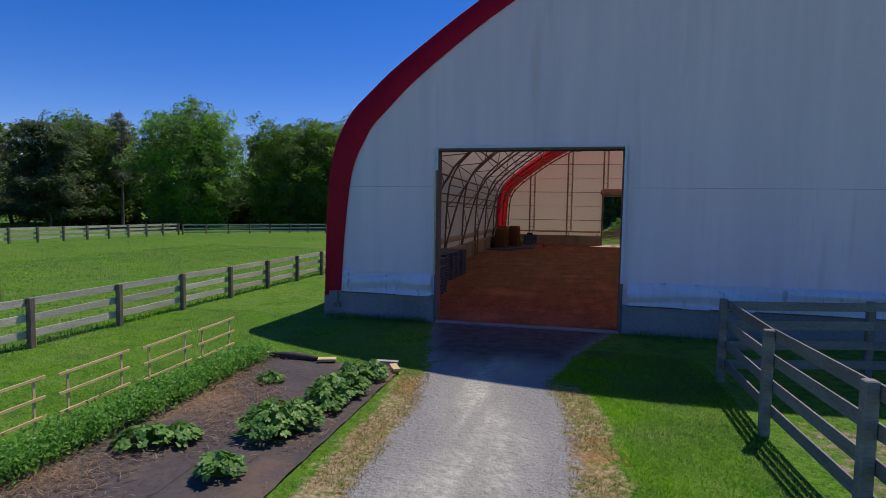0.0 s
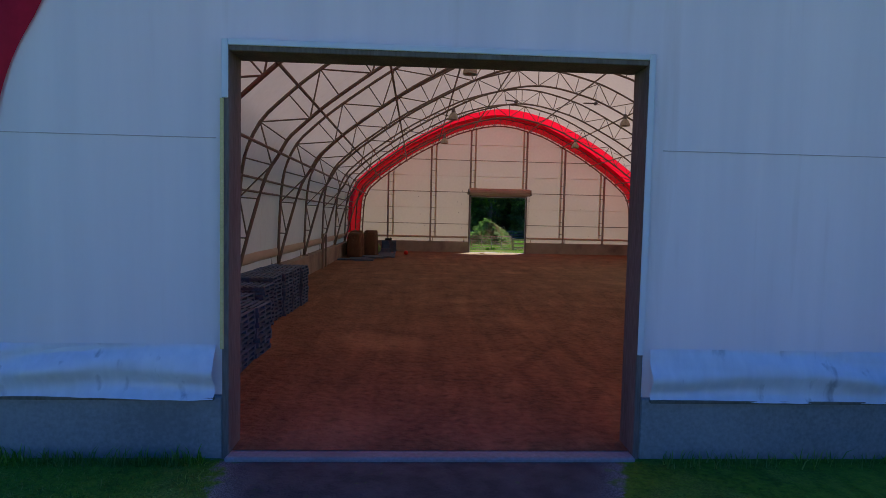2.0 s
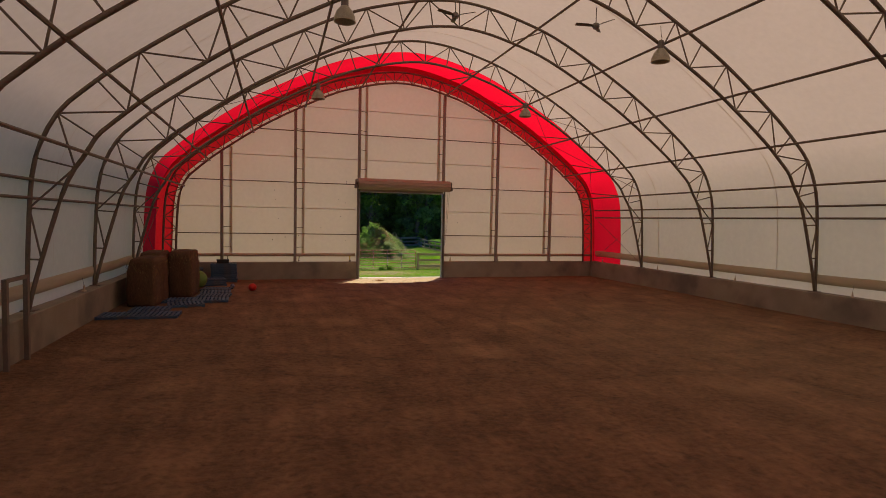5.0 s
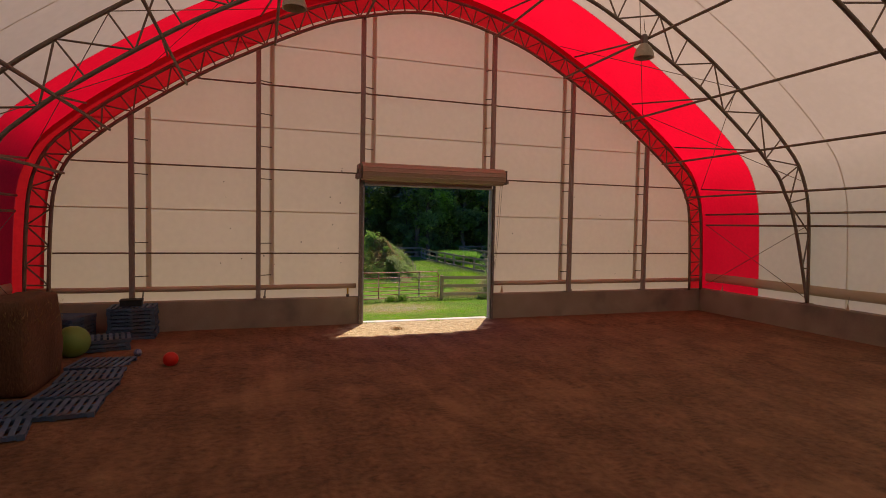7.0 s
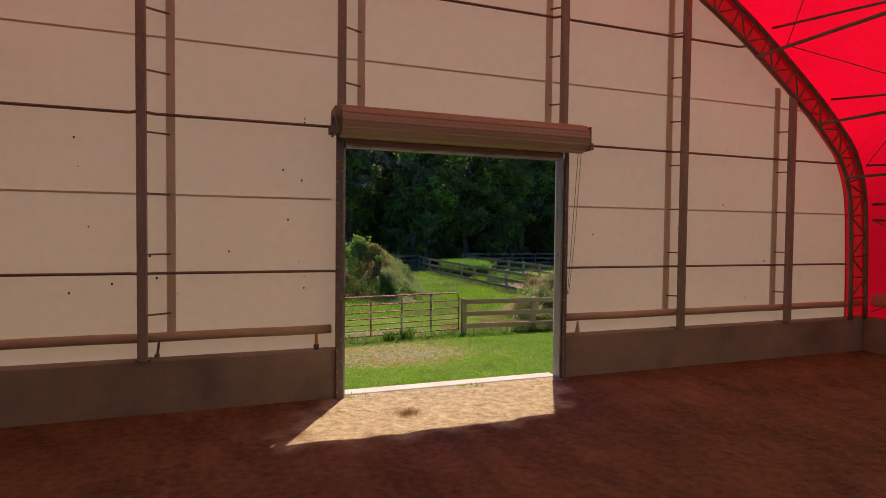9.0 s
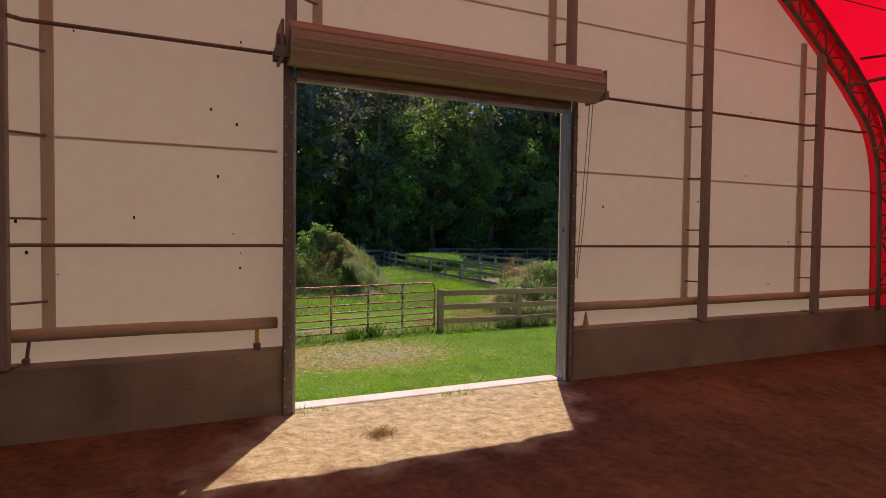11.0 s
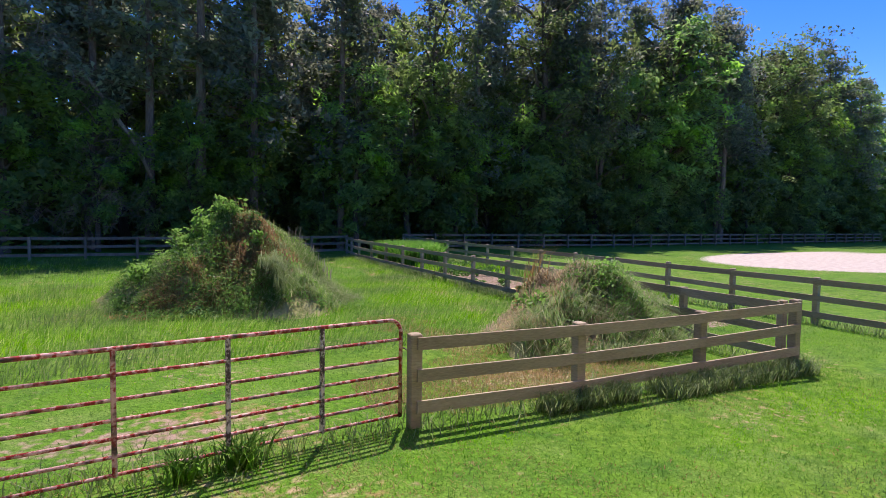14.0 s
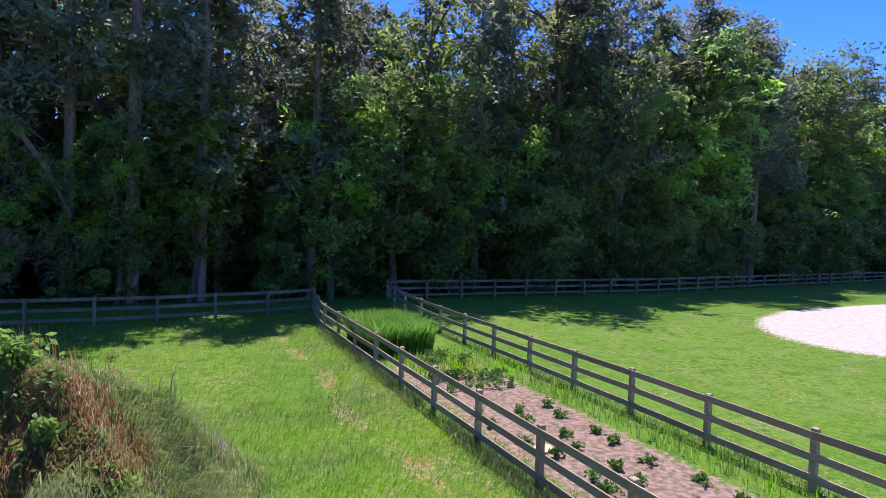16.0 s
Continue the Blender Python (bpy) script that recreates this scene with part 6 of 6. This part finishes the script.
corn = thing("corn_patch", "dense patch of tall bright green corn-like plants", "crop", loc=(0, 0, 0))
b = blades("leaves", scatter(9500, 9.95, 12.3, 65.9, 69.3, 51), 1.0, 1.55, 0.024, M_CORN, "", 0.45, 52, None, 0.08)
b.parent = corn
del b["category"], b["kind"]
rng = np.random.default_rng(5)
plot = [(11.9, 64.6, 0.42, 0.42), (12.5, 64.0, 0.35, 0.35), (11.2, 63.8, 0.4, 0.36)]
plot += [(10.7 + 0.42 * k, 62.3 + 0.25 * math.sin(k), 0.3, 0.32) for k in range(6)] + [(10.7 + 0.5 * k, 61.2, 0.22, 0.26) for k in range(5)]
plot += [(10.6 + rng.uniform(-0.25, 0.25) + (k % 3) * 0.95, 51 + 0.9 * (k // 3) + rng.uniform(-0.25, 0.25), 0.16, 0.18) for k in range(30)]
for i, (x, y, r, h) in enumerate(plot):
    plant("vegetable_plant", "small leafy green vegetable plant in bare soil", "plant", "vegetable rows", (x, y, -0.03), r, h, 9 if r > 0.22 else 6, 0.075 if r > 0.22 else 0.06, M_VEG, 100 + i)
blades("onion_rows", np.concatenate([scatter(900, 10.4, 12.9, 62.6, 65.4, 53), scatter(900, 13.2, 14.2, 52, 66, 54)]), 0.2, 0.42, 0.012, M_LAWN, "upright green onion leaves in the vegetable plot", 0.3, 55)
solid("plank", Build().box(10.5, 56.6, -0.03, 10.95, 56.95, 0.02, 0.006), M_LATH, "small pale board lying on the soil", "board")


# ---- front garden ----
bed = thing("garden_bed", "garden bed covered with black landscape fabric and straw", "garden bed")
for x0, x1, lift in ((-12.5, -11.2, 0.0), (-11.26, -9.95, 0.006), (-10.01, -8.75, 0.0)):
    part("fabric_sheet", ground_grid(x0, x1, -15.5, -5.1, 18, 110, lambda x, y: lift + 0.03 * noise.noise(Vector((x * 1.6, y * 1.6, 2))) + 0.012 * noise.noise(Vector((x * 6, y * 6, 5)))), M_PLASTIC, bed, smooth=True)
straw = scatter(17000, -12.2, -8.8, -13, -5.2, 71, lambda x, y: np.sin(x * 2.1 + 1.3 * np.sin(y * 0.9)) + np.sin(y * 1.7 + x) + np.random.default_rng(74).normal(0, 0.7, len(x)) > 0.3)
straw[:, 2] = 0.04
blades("loose_straw", straw, 0.012, 0.034, 0.0065, M_OLDSTRAW, "dry straw strewn over the garden fabric", 7.0, 72)
for i, (x0, y0, x1, y1, wdt, m) in enumerate(((-12.05, -5.12, -11.75, -5.02, 0.16, M_GREYWOOD), (-10.55, -5.2, -10.2, -5.08, 0.2, M_LATH), (-9.35, -5.0, -8.9, -4.95, 0.13, M_GREYWOOD), (-8.95, -5.15, -8.75, -5.5, 0.14, M_LATH))):
    solid("board", Build().bar((x0, y0, 0.06), (x1, y1, 0.06), wdt, 0.05), m, "short weathered board weighing down the garden fabric", "board", group="edge boards")
solid("fabric_roll", Build().tube([(-11.7, -5.1, 0.06), (-11.2, -5.13, 0.075), (-10.9, -5.1, 0.06), (-10.6, -5.15, 0.06)], 0.07, 8, radii=[0.05, 0.08, 0.075, 0.05]), M_PLASTIC, "rolled dark edge of the garden fabric", "fabric roll", smooth=True)


def trellis(y0, y1, x):
    t = thing("trellis", "small lath trellis of three rails on two stakes", "trellis", "garden trellises", loc=(x, (y0 + y1) / 2, 0))
    h = (y1 - y0) / 2
    for k, z in enumerate((0.34, 0.6, 0.87)):
        part("rail", Build().bar((0.02, -h - 0.04, z - 0.015), (0.02, h + 0.04, z + 0.02), 0.022, 0.035), M_LATH, t)
    for y in (-h + 0.12, h - 0.1):
        part("stake", Build().box(-0.015, y - 0.018, -0.1, 0.005, y + 0.018, 0.88), M_LATH, t)


def squash(x, y, r, h, seed):
    """Broad lobed leaves, cupped, each on its own stalk from one crown."""
    p = thing("squash_plant", "sprawling squash plant with broad lobed green leaves", "plant", "squash plants", loc=(x, y, 0.0))
    rng = np.random.default_rng(seed)
    st, lf = Build(), Build()
    for k in range(int(105 * r / 0.4)):
        a, q = rng.uniform(0, 6.283), r * math.sqrt(rng.uniform(0.02, 1)) * 1.1
        c = Vector((q * math.cos(a), q * math.sin(a), h * (1.0 - 0.55 * (q / r) ** 2) * rng.uniform(0.6, 1.05)))
        st.tube([(0, 0, 0), (c.x * 0.5, c.y * 0.5, c.z * 0.75), c], 0.007, 4, cap=False)
        nrm = (Vector((math.cos(a), math.sin(a), 0)) * rng.uniform(0.1, 0.9) + Vector(rng.normal(0, 0.25, 3)) + Vector((0, 0, 1))).normalized()
        u = nrm.cross(Vector((-math.sin(a), math.cos(a), 0.1))).normalized()
        w = nrm.cross(u)
        s, n0 = rng.uniform(0.05, 0.09), len(lf.v)
        lf.v.append(tuple(c))
        for i in range(15):
            t = -2.75 + 5.5 * i / 14
            rr = s * (0.92 + 0.09 * math.cos(5 * t)) * (1.08 - 0.09 * abs(t))
            lf.v.append(tuple(c + u * (rr * math.cos(t)) + w * (rr * math.sin(t)) + nrm * (s * (0.16 * abs(math.sin(2.5 * t)) - 0.12 * rng.uniform(0, 1)))))
        lf.f += [(n0, n0 + 1 + i, n0 + 2 + i) for i in range(14)]
    part("stem", st, M_VEG, p)
    part("foliage", lf, M_SQUASH, p)
    return p


for y0, y1 in ((-6.62, -5.55), (-7.98, -6.88), (-9.5, -8.34), (-10.9, -9.78), (-12.3, -11.2), (-13.7, -12.6)):
    trellis(y0, y1, -12.3)
for k in range(26):
    y = -5.5 - 0.31 * k
    plant("bean_plant", "bushy dark green bean plant in a garden row", "plant", "bean row", (-11.86 + random.uniform(-0.06, 0.06), y, 0.0), 0.34, 0.37, 64, 0.032, M_BEAN, 200 + k)
for i, (x, y, r, h) in enumerate(((-10.95, -9.5, 0.36, 0.28), (-10.62, -9.25, 0.26, 0.22), (-9.5, -10.0, 0.26, 0.3), (-9.62, -8.75, 0.42, 0.42), (-9.35, -8.45, 0.38, 0.42), (-9.75, -8.35, 0.3, 0.34), (-9.25, -7.75, 0.3, 0.38), (-9.35, -7.3, 0.38, 0.44), (-9.15, -6.9, 0.3, 0.4), (-9.3, -6.35, 0.36, 0.42), (-9.1, -5.95, 0.3, 0.36), (-10.8, -6.6, 0.22, 0.18))):
    squash(x, y, r, h, 300 + i)
solid("stump_post", Build().tube([(-24.05, -1.15, -0.2), (-24.05, -1.15, 1.72)], 0.12, 10), M_DARK_OR_SHADED_WOOD, "old dark round wooden post standing in the paddock", "post")


# ---- inside: pallets, bales, balls ----
def make_pallet(loc, rz=0.0):
    p = thing("pallet", "blue-grey slatted pallet with worn edges", "pallet", "pallets", loc=loc, rz=rz)
    for y in (-0.45, 0.0, 0.45):
        part("runner", Build().box(-0.6, y - 0.045, 0.018, 0.6, y + 0.045, 0.084), M_PALLET, p)
    for sx in (-1, 1):
        for sy in (-1, 1):
            part("corner_block", Build().box(min(sx * 0.5, sx * 0.605), min(sy * 0.42, sy * 0.504), 0.004, max(sx * 0.5, sx * 0.605), max(sy * 0.42, sy * 0.504), 0.102, 0.004), M_PALLET, p)
    for k in range(9):
        x = -0.565 + 1.13 * k / 8
        part("slat", Build().box(x - 0.042, -0.5, 0.084, x + 0.042, 0.5, 0.104, 0.004), M_PALLET, p)
    for k in range(3):
        x = -0.55 + 1.1 * k / 2
        part("base_slat", Build().box(x - 0.05, -0.5, 0.0, x + 0.05, 0.5, 0.018), M_PALLET, p)
    return p


stacks = [(-11.22, 11.35, 0.0, 12, 0), (-11.3, 10.3, 0.0, 12, 1), (-11.28, 9.25, 0.0, 12, 0), (-11.35, 8.2, 0.0, 12, -1), (-11.3, 7.1, 0.0, 11, 0), (-10.75, 4.7, 0.0, 10, 0), (-10.8, 3.65, 0.0, 10, 1), (-10.9, 2.6, 0.0, 10, 0), (-10.95, 1.5, 0.0, 9, 0), (-11.45, 5.9, 0.0, 10, 0),
          (-9.28, 39.85, 0.0, 9, 3), (-10.9, 39.5, 0.0, 7, 76), (-9.72, 38.42, 0.0, 3, 14),
          (-10.4, 29.75, 0.0, 1, 2), (-11.55, 29.85, 0.0, 1, 0), (-9.95, 32.05, 0.0, 1, 12), (-9.15, 32.98, 0.0, 1, 4), (-10.4, 33.1, 0.0, 1, 2), (-9.17, 34.15, 0.0, 1, -3), (-9.2, 35.25, 0.0, 1, 3), (-9.28, 36.4, 0.0, 1, -6), (-10.9, 30.9, 0.0, 1, 0)]
base = None
random.seed(7)
for x, y, z, n, rz in stacks:
    for k in range(n):
        m = pose(x + random.uniform(-0.025, 0.025), y + random.uniform(-0.025, 0.025), 0.02 + z + 0.104 * k, 0, 0, rz + random.uniform(-1.5, 1.5))
        if base is None:
            base = make_pallet((0, 0, 0))
            base.matrix_basis = m
        else:
            copy_thing(base, m)
bx = thing("crate", "small black plastic crate on the pallet stack", "crate", loc=(-9.35, 39.9, 0.02 + 0.104 * 9), rz=4)
body = part("body", Build().box(-0.28, -0.2, 0, 0.28, 0.2, 0.17, 0.015), M_BLACK, bx)
part("rim", Build().box(-0.3, -0.22, 0.15, 0.3, 0.22, 0.19, 0.01), M_BLACK, body)


def bale(x, y, wx, wy, h, rz, seed):
    """A big square bale with swollen sides and rounded shoulders."""
    bm = bmesh.new()
    bmesh.ops.create_cube(bm, size=1.0)
    bmesh.ops.subdivide_edges(bm, edges=bm.edges[:], cuts=9, use_grid_fill=True)
    for v in bm.verts:
        c = v.co * 2
        k = max(abs(c.x), abs(c.y), abs(c.z))
        l = (abs(c.x) ** 14 + abs(c.y) ** 14 + abs(c.z) ** 14) ** (1 / 14)
        q = c * (k / l)
        taper = 1.0 - 0.10 * max(0, q.z)
        o = Vector((q.x * wx / 2 * taper, q.y * wy / 2 * taper, (q.z + 1) * h / 2))
        nn = noise.fractal(o * 2.2 + Vector((seed, 0, 0)), 1.0, 2.0, 4)
        v.co = o + Vector((c.x, c.y, c.z * 0.5)).normalized() * 0.05 * nn
    me = bpy.data.meshes.new("hay_bale")
    bm.to_mesh(me)
    bm.free()
    me.shade_smooth()
    me.materials.append(M_HAY)
    t = thing("hay_bale", "large brown hay bale standing on pallets by the wall", "hay bale", "hay bales", loc=(x, y, 0.0), rz=rz)
    part("bale", me, M_HAY, t)
    rng = np.random.default_rng(seed)
    n = 1500
    side = rng.integers(0, 4, n)
    p = np.stack([rng.uniform(-wx / 2, wx / 2, n), rng.uniform(-wy / 2, wy / 2, n), rng.uniform(0.1, h - 0.1, n)], 1) * 0.96
    p[side == 0, 0], p[side == 1, 0] = -wx / 2 * 0.95, wx / 2 * 0.95
    p[side == 2, 1], p[side == 3, 1] = -wy / 2 * 0.95, wy / 2 * 0.95
    st = blades("loose_stalk", p, 0.05, 0.14, 0.004, M_DRYTALL, "", 1.5, seed)
    st.parent = t
    del st["category"], st["kind"]
    return t


bale(-11.3, 32.72, 0.95, 2.0, 1.78, -4, 1)
bale(-10.42, 35.0, 0.92, 1.95, 1.9, -2, 2)
bale(-11.5, 35.0, 0.95, 2.0, 1.86, 2, 3)


def ball(name, x, y, r, material, label):
    bm = bmesh.new()
    bmesh.ops.create_uvsphere(bm, u_segments=24, v_segments=16, radius=r)
    me = bpy.data.meshes.new(name)
    bm.to_mesh(me)
    bm.free()
    me.shade_smooth()
    me.materials.append(material)
    ob = new(name, me)
    ob.location = (x, y, r + 0.01)
    return tagged(ob, label, "ball")


ball("play_ball", -7.77, 36.0, 0.175, M_REDBALL, "bright red rubber ball on the dirt floor")
ball("exercise_ball", -10.2, 37.5, 0.4, M_GREENBALL, "large dull green exercise ball behind the hay")
ball("small_ball", -8.7, 37.25, 0.1, M_BLUEBALL, "small dark blue ball near the pallets")


# ---- lamps and fans under the roof ----
def high_bay(x, y, z):
    l = thing("high_bay_lamp", "bell-shaped high-bay lamp with a cream reflector, switched off", "lamp", "high-bay lamps", loc=(x, y, z))
    part("reflector", Build().lathe((0, 0, 0), [(0.3, -0.22), (0.285, -0.1), (0.22, 0.06), (0.13, 0.17), (0.10, 0.2), (0.095, 0.19), (0.2, 0.05), (0.27, -0.1), (0.28, -0.22), (0.3, -0.22)], 20), M_LAMP, l, smooth=True)
    h = part("housing", Build().lathe((0, 0, 0), [(0.0, 0.18), (0.1, 0.18), (0.1, 0.42), (0.07, 0.47), (0.0, 0.47)], 14), M_JAMB, l)
    part("hook", Build().tube([(0, 0, 0.46), (0.03, 0, 0.55), (0, 0, 0.62)], 0.012, 5), M_JAMB, h)
    part("cord", Build().tube([(0, 0, 0.6), (0, 0.05, 0.95)], 0.012, 4), M_JAMB, l)
    return l


first = None
for y in (5.0, 15.22, 25.45, 35.68):
    for x, z in ((5.2, 8.85), (-4.98, 8.9)):
        if first is None:
            first = high_bay(x, y, z)
        else:
            copy_thing(first, pose(x, y, z))


def ceiling_fan(x, y, z, turn):
    f = thing("ceiling_fan", "grey three-blade ceiling fan on a long rod", "fan", "ceiling fans", loc=(x, y, z), rz=turn)
    part("rod", Build().tube([(0, 0, 0.05), (0, 0, 0.8)], 0.018, 6), M_JAMB, f)
    motor = part("motor", Build().lathe((0, 0, 0), [(0.0, -0.1), (0.1, -0.1), (0.13, -0.02), (0.1, 0.08), (0.0, 0.1)], 14), M_JAMB, f)
    for k in range(3):
        a = 2 * math.pi * k / 3
        c, s = math.cos(a), math.sin(a)
        b = Build()
        for (r, w, dz) in ((0.12, 0.04, 0.0), (0.3, 0.08, 0.01), (0.75, 0.07, 0.015)):
            for sg in (-1, 1):
                for h in (0, 0.012):
                    b.v.append((r * c - sg * w * s, r * s + sg * w * c, dz + h + sg * 0.02))
        for i in range(2):
            o = 4 * i
            b.f += [(o, o + 4, o + 6, o + 2), (o + 1, o + 3, o + 7, o + 5), (o, o + 1, o + 5, o + 4), (o + 2, o + 6, o + 7, o + 3)]
        b.f += [(0, 2, 3, 1), (8, 9, 11, 10)]
        part("blade", b, M_JAMB, motor)


ceiling_fan(4.3, 17.4, 10.45, 20)
ceiling_fan(4.1, 27.6, 10.35, 50)
ceiling_fan(-0.7, 29.0, 10.6, 80)
# small gate posts on the foundation walls inside
for x, y in ((-12.08, 24.4), (12.08, 12.2)):
    g = thing("side_gate_frame", "dark pipe frame of a side opening in the foundation wall", "frame", "side frames")
    part("post", Build().box(x - 0.05, y - 0.05, 0, x + 0.05, y + 0.05, 1.95, 0.008), M_STEEL, g)
    part("post", Build().box(x - 0.05, y - 1.05, 0, x + 0.05, y - 0.95, 1.95, 0.008), M_STEEL, g)
    part("rail", Build().box(x - 0.04, y - 0.95, 1.87, x + 0.04, y - 0.05, 1.95), M_STEEL, g)

# old bolt holes and dirt specks in the rear gable sheet
rng = np.random.default_rng(12)
b = Build()
for _ in range(26):
    x, z, s = rng.uniform(-8, -2.8) if rng.uniform() < 0.8 else rng.uniform(2.8, 9), rng.uniform(1.6, 5.6), rng.uniform(0.006, 0.017)
    b.box(x - s, Y_REAR - 0.012, z - s * 1.4, x + s, Y_REAR - 0.006, z + s * 1.4)
tagged(solid("dirt_specks", b, M_BLACK, "small dark dirt specks on the white gable sheet", "stain"), kind="stuff")

# small curtain anchors along the side foundations
for sx in (-1, 1):
    for k in range(1, 9):
        c = thing("curtain_anchor", "small tan anchor holding the side curtain's cord", "anchor", "curtain anchors", loc=(sx * 12.36, BAY * k - 1.5, 0.96))
        part("cone", Build().lathe((0, 0, 0), [(0.07, 0), (0.07, 0.02), (0.04, 0.03), (0.012, 0.2), (0.0, 0.2)], 10), M_ROLL, c)
        part("cord", Build().tube([(0, 0, 0.19), (sx * 0.05, 0, 0.42)], 0.006, 4), M_JAMB, c)

# dead weed on the sunlit sand by the rear door
w = thing("dead_weed", "small brown dead weed lying on the sand", "weed", loc=(-1.45, 39.2, 0.03))
b = blades("dead_grass", np.random.default_rng(81).normal(0, 0.07, (160, 3)) * np.array([1.6, 1, 0]), 0.05, 0.13, 0.005, M_DRYTALL, "", 2.2, 82)
b.parent = w
del b["category"], b["kind"]
